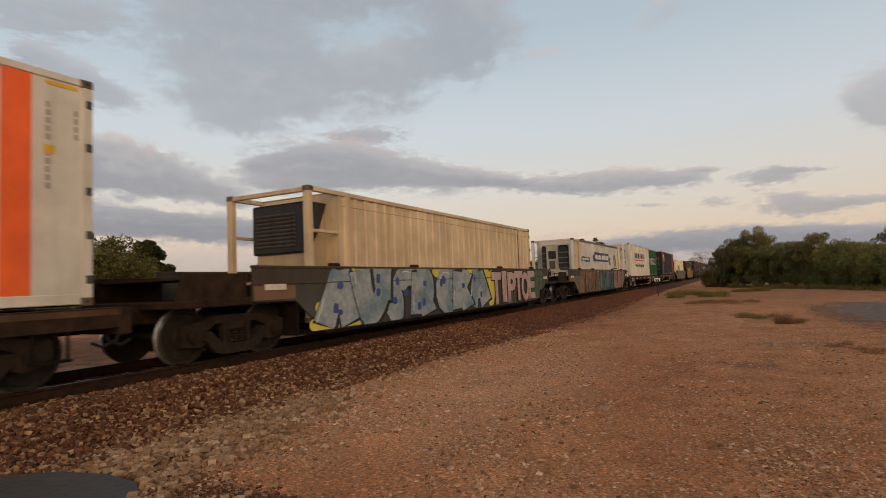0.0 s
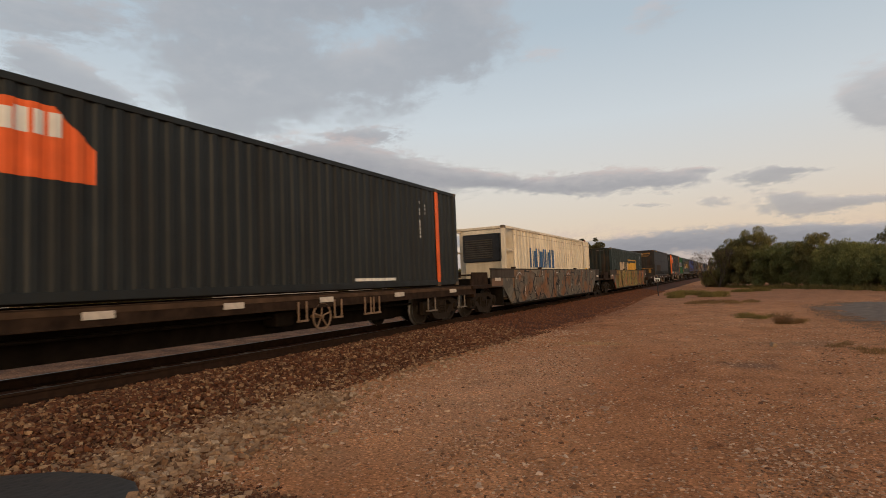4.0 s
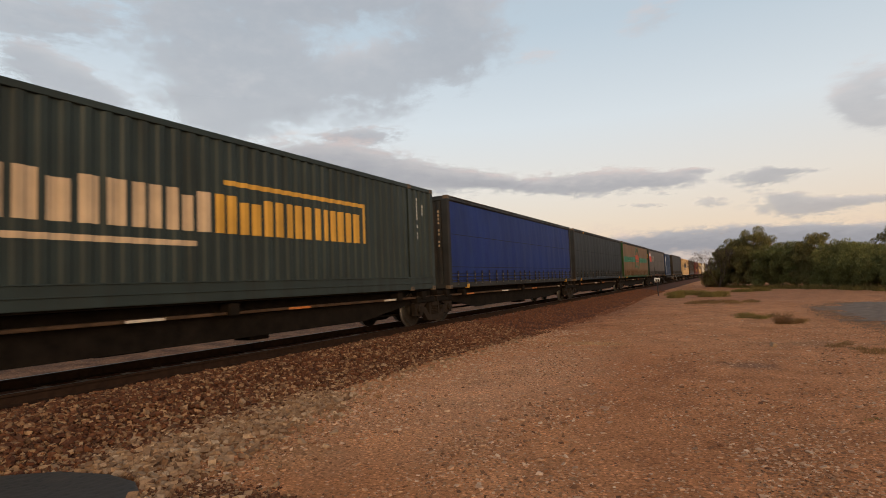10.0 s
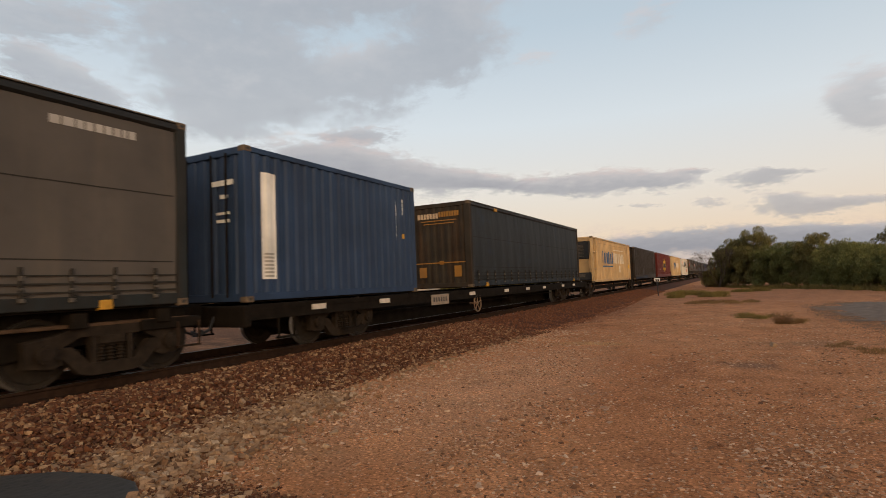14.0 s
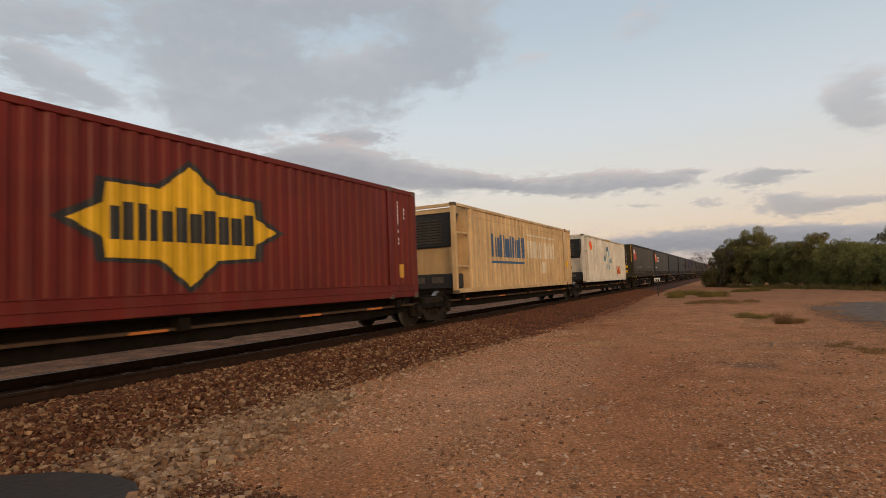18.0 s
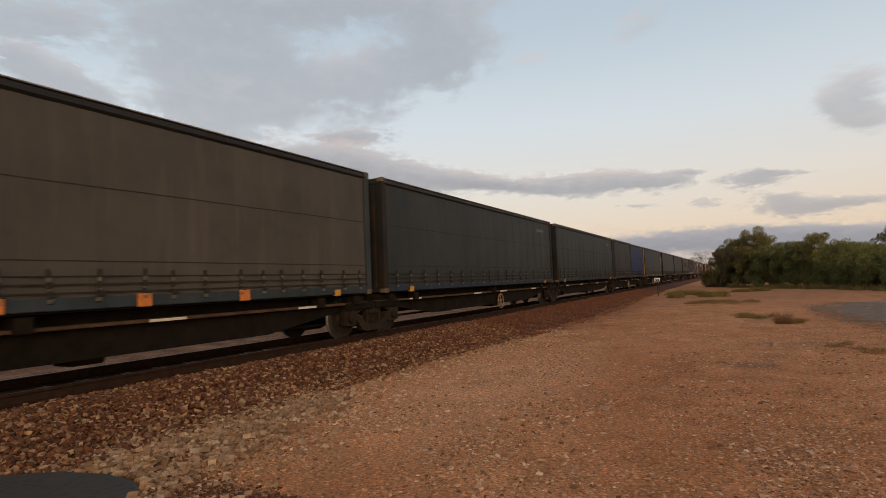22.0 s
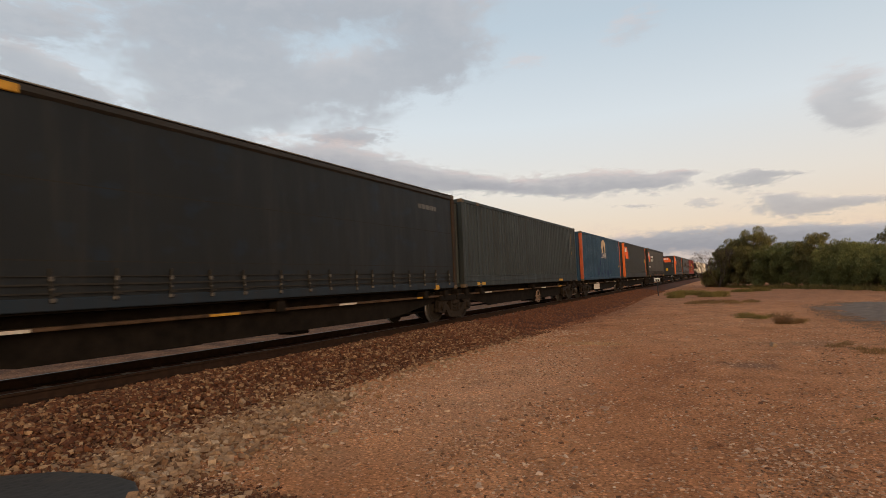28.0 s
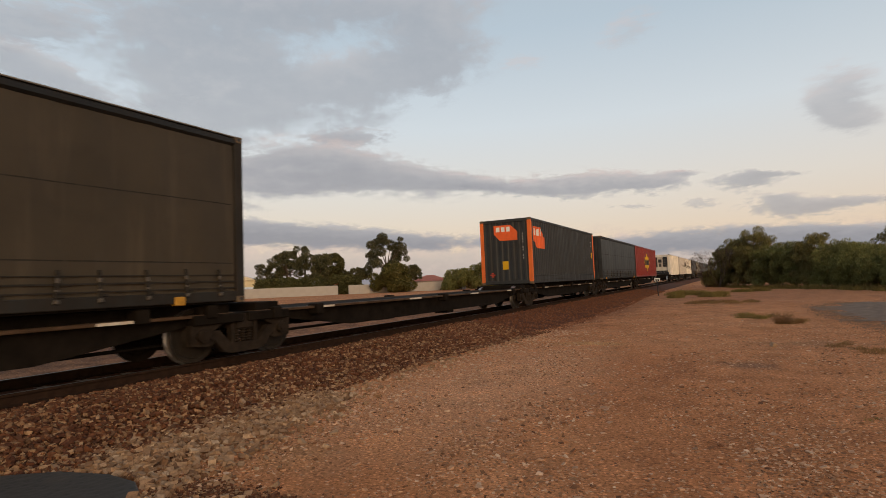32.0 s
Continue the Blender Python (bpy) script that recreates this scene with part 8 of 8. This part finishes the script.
on(c_tan, "yellow_post", YELLOW, lambda f: f.box(HALF - 0.02, HALF + 0.01, 14.45, 14.58, 1.9, 2.35, 0.01))
# grey curtains with orange badges
badge(c_grey_a, c_grey_a, 0.45, 2.54, 1.6, 0.98, RED_L)
lettering(c_grey_a, "CONTAINER", 2.22, 1.93, 0.34, FADED_L, 0.98, HALF + 0.004)
lettering(c_grey_a, "SOLUTIONS", 2.22, 1.62, 0.34, FADED_L, 1.0, HALF + 0.004)
on(c_grey_a, "repair_patch", STRAP, lambda f: field(f, c_grey_a, 4.02, 4.72, 0.32, 1.0, 0.006))
on(c_grey_a, "block_mark", FADED_L, lambda f: marks(f, c_grey_a, 12.6, 2.5, 9, 1.2, 0.12, 0.35, 0.006, 24, slot=False))
for c, y in ((c_grey_a, 0), (c_grey_b, 0), (c_grey_c, 0)):
    tag = shared("orange_tag", lambda: Form().box(-0.02, 0.025, -0.11, 0.11, 0, 0.2, 0.01).mesh("orange_tag", ORANGE_MARK))
    for yy in (5.0, 6.9, 8.8, 10.7):
        part("orange_tag", tag, None, c, "", pose(HALF - 0.005, yy, 0.02))
    end_marks(c, YEL_L, [(0.73, 0.98, 0.89, 1.17), (0.73, 0.98, 0.5, 0.78)])
    end_codes(c, 0.82, 2.85)
badge(c_olive, c_olive, 0.47, 2.56, 1.6, 0.98, RED_L)
end_badge(c_olive, -0.8, 2.45, 0.78, 0.56)
end_marks(c_olive, WHITE_L, [(-0.76 + 0.36 * i, -0.5 + 0.36 * i, 1.75 - 0.11 * k, 1.81 - 0.11 * k) for i in range(2) for k in range(4)])
end_marks(c_olive, YEL_L, [(0.48, 0.72, 0.85, 1.09), (0.48, 0.72, 0.45, 0.69)])
end_codes(c_olive, 0.62, 2.7)
on(c_olive, "yellow_strip", GOLD_L, lambda f: [f.box(x - 0.03, x + 0.03, -0.006, 0.004, 1.4, 2.85) for x in (1.08, -1.17)])


def scribble(f, kind, y0, z0, w, h, n, seed, r=0.012):
    rnd = random.Random(seed)
    for k in range(n):
        a = y0 + w * k / n
        pts = [(a + w / n * rnd.uniform(-0.1, 0.9), z0 + h * rnd.random()) for _ in range(5)]
        for (ya, za), (yb, zb) in zip(pts, pts[1:]):
            xa = (FOLDS[kind.name](ya, za) if not isinstance(kind, str) else HALF - 0.02) + 0.003
            xb = (FOLDS[kind.name](yb, zb) if not isinstance(kind, str) else HALF - 0.02) + 0.003
            f.tube((xa, ya, za), (xb, yb, zb), r, n=4, caps=False)


SCRAWL_L = paint((0.2, 0.185, 0.17), 0.3, 0.7, 0.05)
on(c_olive, "scrawl", SCRAWL_L, lambda f: scribble(f, c_olive, 2.4, 0.78, 3.2, 0.34, 7, 1, 0.02), "faded sprayed scrawl")
on(c_olive, "scrawl", SCRAWL_L, lambda f: scribble(f, c_olive, 8.7, 0.85, 4.2, 0.32, 14, 2, 0.015), "faded sprayed scrawl")
for c in (c_grey_b, c_grey_c):
    badge(c, c, 0.4, 2.54, 1.6, 0.98, ORANGE_L)
    lettering(c, "CONTAINER", 2.2, 1.97, 0.34, WHITE_L, 0.98, HALF + 0.004)
    lettering(c, "SOLUTIONS", 2.2, 1.62, 0.34, WHITE_L, 1.0, HALF + 0.004)
    lettering(c, "48' 9'10 MEZZANINE", 0.42, 0.95, 0.16, WHITE_L, 0.98, HALF - 0.005)
end_badge(c_grey_c, -0.6, 2.7, 1.16, 0.72)
end_marks(c_grey_c, WHITE_L, [(-0.5 + 0.4 * i, -0.2 + 0.4 * i, 1.1 - 0.12 * k, 1.17 - 0.12 * k) for i in range(2) for k in range(4)])
end_badge(c_grey_b, -0.5, 2.5, 1.1, 0.7)
# dark blue short container
on(c_blue20, "white_panel", WHITE_L, lambda f: field(f, "corrugated", 0.44, 0.8, 0.42, 2.46), "tall narrow white panel")
on(c_blue20, "block_mark", FADED_L, lambda f: [field(f, "corrugated", 0.5, 0.74, 0.46 + k * 0.07, 0.5 + k * 0.07, 0.012) for k in range(7)])
codes(c_blue20, "corrugated", C20, 2.9)
label_plate(c_blue20, "corrugated", 5.4, 1.45, 0.13, 0.13, GOLD_L)
end_marks(c_blue20, WHITE_L, [(0.3, 0.9, 2.2, 2.3), (0.55, 0.75, 1.95, 2.03), (0.45, 0.8, 1.65, 1.7), (0.45, 0.8, 1.5, 1.56)])
on(c_blue20, "lock_rod", UNDER, lambda f: [f.tube((x, -0.015, 0.1), (x, -0.015, 2.8), 0.02, n=6) for x in (-0.75, -0.35, 0.35, 0.75)])
# brown container with patched panels
on(c_brown, "repair_patch", paint((0.075, 0.085, 0.085), 0.4, 0.6, 0.1), lambda f: field(f, "corrugated", 5.04, 5.75, 0.32, 1.04), "pale grey repair patch")
on(c_brown, "repair_patch", paint((0.015, 0.026, 0.05), 0.3, 0.6, 0.1), lambda f: field(f, "flat", 5.95, 8.1, 0.21, 0.355, 0.018), "dull blue repair patch")
on(c_brown, "repair_patch", paint((0.05, 0.05, 0.048), 0.4, 0.6, 0.1), lambda f: field(f, "corrugated", 9.2, 12.4, 0.4, 0.62), "long grey repair patch")
on(c_brown, "repair_patch", paint((0.015, 0.026, 0.05), 0.3, 0.6, 0.1), lambda f: f.box(HALF - 0.01, HALF + 0.002, 0.4, 8.0, 0.045, 0.19), "dull blue repair patch")
codes(c_brown, "corrugated", C48, 2.95, FADED_L)
label_plate(c_brown, "corrugated", 13.2, 0.7, 0.2, 0.3, GOLD_L)
for y in (1.31, C48 - 1.31):
    for c in (c_brown, c_red, c_green_well, c_green_long, c_grey48):
        part("lifting_post", Form().box(HALF - 0.04, HALF + 0.001, y - 0.09, y + 0.09, 0.12, 2.82, 0.008), BODY[c.name], c)
# red container with yellow stars
STAR_LO = [(0.0, 0.0), (0.13, -0.13), (0.14, -0.27), (0.36, -0.28), (0.5, -0.5), (0.64, -0.28), (0.86, -0.25), (0.87, -0.12), (1.0, 0.0)]
STAR_HI = [(0.0, 0.0), (0.13, 0.13), (0.14, 0.28), (0.36, 0.28), (0.5, 0.5), (0.64, 0.3), (0.86, 0.27), (0.87, 0.12), (1.0, 0.0)]


def star(c, kind, y, z, w, h):
    def bounds(grow):
        cy = y + w / 2
        return tuple([(cy + (a - 0.5) * w * grow, z + b * h * grow) for a, b in q] for q in (STAR_LO, STAR_HI))
    on(c, "star_field", BLACK_L, lambda f: skin(f, kind, *bounds(1.06), 0.004), "dark outline of a star field")
    on(c, "star_field", YEL_L, lambda f: skin(f, kind, *bounds(0.95), 0.008), "yellow star-shaped field")
    on(c, "block_mark", BLACK_L, lambda f: marks(f, kind, y + w * 0.17, z - h * 0.13, 6, w * 0.68, h * 0.27, 0.3, 0.013, 26))


star(c_red, "corrugated", 5.4, 1.45, 4.0, 2.08)
codes(c_red, "corrugated", C48, 2.93)
label_plate(c_red, "corrugated", 13.7, 0.55, 0.22, 0.35, GOLD_L)
on(c_red, "block_mark", FADED_L, lambda f: marks(f, "corrugated", 2.2, 0.85, 5, 1.0, 0.18, 0.35, 0.006, 27, slot=False))
f = Form()
f.prism([(-0.72 + a * 1.56, 2.32 + b * 0.78) for a, b in STAR_LO] + [(-0.72 + a * 1.56, 2.32 + b * 0.78) for a, b in reversed(STAR_HI[1:-1])], 0.016, 0.022, "y")
part("star_field", f, YEL_L, c_red, "yellow star-shaped field")
end_marks(c_red, BLACK_L, [(-0.4 + k * 0.16, -0.3 + k * 0.16, 2.2, 2.44) for k in range(6)])
end_marks(c_red, FADED_L, [(-0.4 + 0.2 * k, -0.25 + 0.2 * k, 1.72, 1.82) for k in range(5)] + [(0.3, 0.36, 0.9, 1.6), (0.55, 0.61, 0.95, 1.65)])
end_marks(c_red, CREAM_L, [(-0.6, 0.8, 0.32, 0.36), (-0.6, 0.8, 0.18, 0.22)])
# white container with sprayed marks
on(c_white_cold, "colour_field", ORANGE_L, lambda f: skin(f, "ribbed", [(1.6, 2.25), (1.85, 2.05), (2.4, 2.05)], [(1.6, 2.55), (2.1, 2.55), (2.4, 2.35)], 0.008))
for y, z, ry, rz in ((6.72, 1.98, 0.13, 0.36), (7.42, 1.98, 0.15, 0.42), (6.25, 1.52, 0.42, 0.15), (7.85, 1.42, 0.36, 0.17), (6.78, 1.02, 0.1, 0.22), (7.45, 1.0, 0.12, 0.24)):
    on(c_white_cold, "sprayed_shape", SKY_L, lambda f: skin(f, "ribbed", *disc(y, z, ry, rz), 0.008), "pale blue sprayed field")
on(c_white_cold, "sprayed_shape", INK_L, lambda f: skin(f, "ribbed", *disc(7.05, 2.26, 0.3, 0.17), 0.012), "dark blue sprayed field")
on(c_white_cold, "scrawl", INK_L, lambda f: (scribble(f, "ribbed", 5.75, 1.35, 0.5, 0.5, 2, 4), scribble(f, "ribbed", 7.9, 1.2, 0.5, 0.45, 2, 5)), "dark sprayed lines")
on(c_white_cold, "scrawl", SCRAWL_O, lambda f: scribble(f, "ribbed", 10.2, 0.45, 1.4, 0.7, 5, 9, 0.024), "orange sprayed scrawl")
on(c_white_cold, "sticker", GOLD_L, lambda f: f.box(HALF - 0.02, HALF + 0.004, 6.3, 7.9, 2.83, 2.92), "yellow strip on the roof rail")
# slate and blue containers with orange corners
on(c_blueo, "cream_disc", CREAM_L, lambda f: skin(f, "corrugated", *disc(6.2, 2.2, 0.66, 0.5), 0.005), "cream disc-shaped badge")
on(c_blueo, "dark_shape", BLACK_L, lambda f: skin(f, "corrugated", [(6.0, 1.78), (6.65, 1.78)], [(6.0, 1.9), (6.15, 2.42), (6.3, 2.5), (6.38, 2.2), (6.5, 2.1), (6.65, 1.8)], 0.009))
on(c_blueo, "badge_foot", FADED_L, lambda f: field(f, "corrugated", 5.46, 6.94, 1.46, 1.82, 0.011))
on(c_blueo, "badge_foot", NAVY_L, lambda f: field(f, "corrugated", 5.5, 6.9, 1.5, 1.78, 0.014))
on(c_blueo, "block_mark", FADED_L, lambda f: marks(f, "corrugated", 5.6, 1.55, 8, 1.25, 0.18, 0.4, 0.018, 31))
DEEP_L = paint((0.012, 0.026, 0.075), 0.3, 0.6, 0.1)
for y, w, z, h in ((4.1, 0.5, 0.3, 0.5), (4.8, 0.36, 0.9, 0.4), (6.0, 0.4, 0.42, 0.25), (7.1, 0.55, 0.2, 0.45), (8.3, 0.3, 0.35, 0.3), (5.3, 0.25, 0.2, 0.28), (9.0, 0.4, 0.5, 0.25)):
    on(c_blueo, "repair_patch", DEEP_L, lambda f: field(f, "corrugated", y, y + w, z, z + h, 0.005), "darker blue touched-up patch")
codes(c_blueo, "corrugated", C40, 2.93)
end_codes(c_blueo, 0.72, 2.7)
label_plate(c_blueo, "corrugated", 11.4, 0.85, 0.3, 0.14)
for c in (c_slate_a, c_slate_b):
    badge(c, "corrugated", 0.38, 2.58, 1.62)
    end_badge(c, -0.54, 2.68, 1.12, 0.7)
    end_codes(c, 0.8, 2.65)
    codes(c, "corrugated", C40, 2.9)
    end_marks(c, YEL_L, [(-0.17, 0.1, 0.68, 1.05)])
    end_marks(c, RED_L, [(-0.8, -0.56, 0.42, 0.48), (-0.73, -0.63, 0.34, 0.41), (-0.73, -0.63, 0.49, 0.55)])
    label_plate(c, "corrugated", 11.62, 1.35, 0.26, 0.36)
codes(c_grey48, "corrugated", C48, 2.95, GOLD_L)
for y in (1.0, 11.0):
    label_plate(c_grey48, "flat", y, 0.06, 0.7, 0.1, GOLD_L, 0.018)
# small pale marks high on the plain dark curtains
for c in (c_25, c_26, c_31, c_32, c_30):
    on(c, "block_mark", DIM_L, lambda f: marks(f, c, 12.4, 2.35, 6, 1.1, 0.13, 0.35, 0.006, 40, slot=False))
    end_codes(c, 0.7, 2.8)
for c, L in ((c_27, 7.2), (c_28, 7.2), (c_blue, C48), (c_29, C48)):
    end_codes(c, 0.85, 2.85, CREAM_L)
on(c_29, "code_marks", FADED_L, lambda f: [f.box(HALF - 0.02, HALF + 0.003, 14.5, 14.56, 2.6 - k * 0.16, 2.7 - k * 0.16) for k in range(9)])
label_plate(c_29, c_29, 13.72, 0.62, 0.32, 0.34)
label_plate(c_29, c_29, 13.95, 1.5, 0.1, 0.14)
on(c_29, "code_marks", WHITE_L, lambda f: serial(f, c_29, 13.72, 2.5, 11, 0.09))
on(c_29, "yellow_block", YELLOW, lambda f: blocks(f, [(HALF - 0.03, HALF + 0.012, y, y + w, 0.02, 0.2) for y, w in ((3.2, 0.14), (5.4, 0.5), (6.3, 0.16), (8.6, 0.14), (11.4, 0.14))]))
on(c_grey_c, "repair_patch", paint((0.06, 0.046, 0.03), 0.3, 0.7, 0.05), lambda f: field(f, c_grey_c, 10.1, 10.85, 0.3, 0.98, 0.006), "paler sewn-on patch")
on(c_grey_c, "fork_pocket", DARK, lambda f: blocks(f, [(HALF - 0.03, HALF + 0.004, y, y + 0.42, 0.03, 0.19) for y in (6.35, 8.25)]))
star(TAIL[1], "corrugated", 5.4, 1.45, 4.0, 2.08)
def motions():
    """The train rolls by; its wheels turn with the way that it goes."""
    stops = [2.0 * k for k in range(17)]
    for ob, s in MOVING:
        z = ob.matrix_basis.translation.z
        walk(ob, [(t, pose(0, s - travelled(t), z)) for t in stops])
    for ob, drift, sink, bearing in CLOUDS:
        across = Vector((math.cos(bearing), math.sin(bearing), 0))
        walk(ob, [(t, Matrix.Translation(EYE) @ Matrix.Rotation(radians(sink * q), 4, across) @ Matrix.Rotation(radians(drift * q), 4, "Z")) for t, q in ((0, -7 / 32), (32, 25 / 32))])
    first = WHEELSETS[0]
    walk(first, [(k / FPS, pose(0, 0, 0, math.degrees(travelled(k / FPS) / WHEEL_R))) for k in range(961)])
    for w in WHEELSETS[1:]:
        w.rotation_mode = "QUATERNION"
        w.animation_data_create().action = first.animation_data.action
        w.animation_data.action_slot = first.animation_data.action_slot


motions()
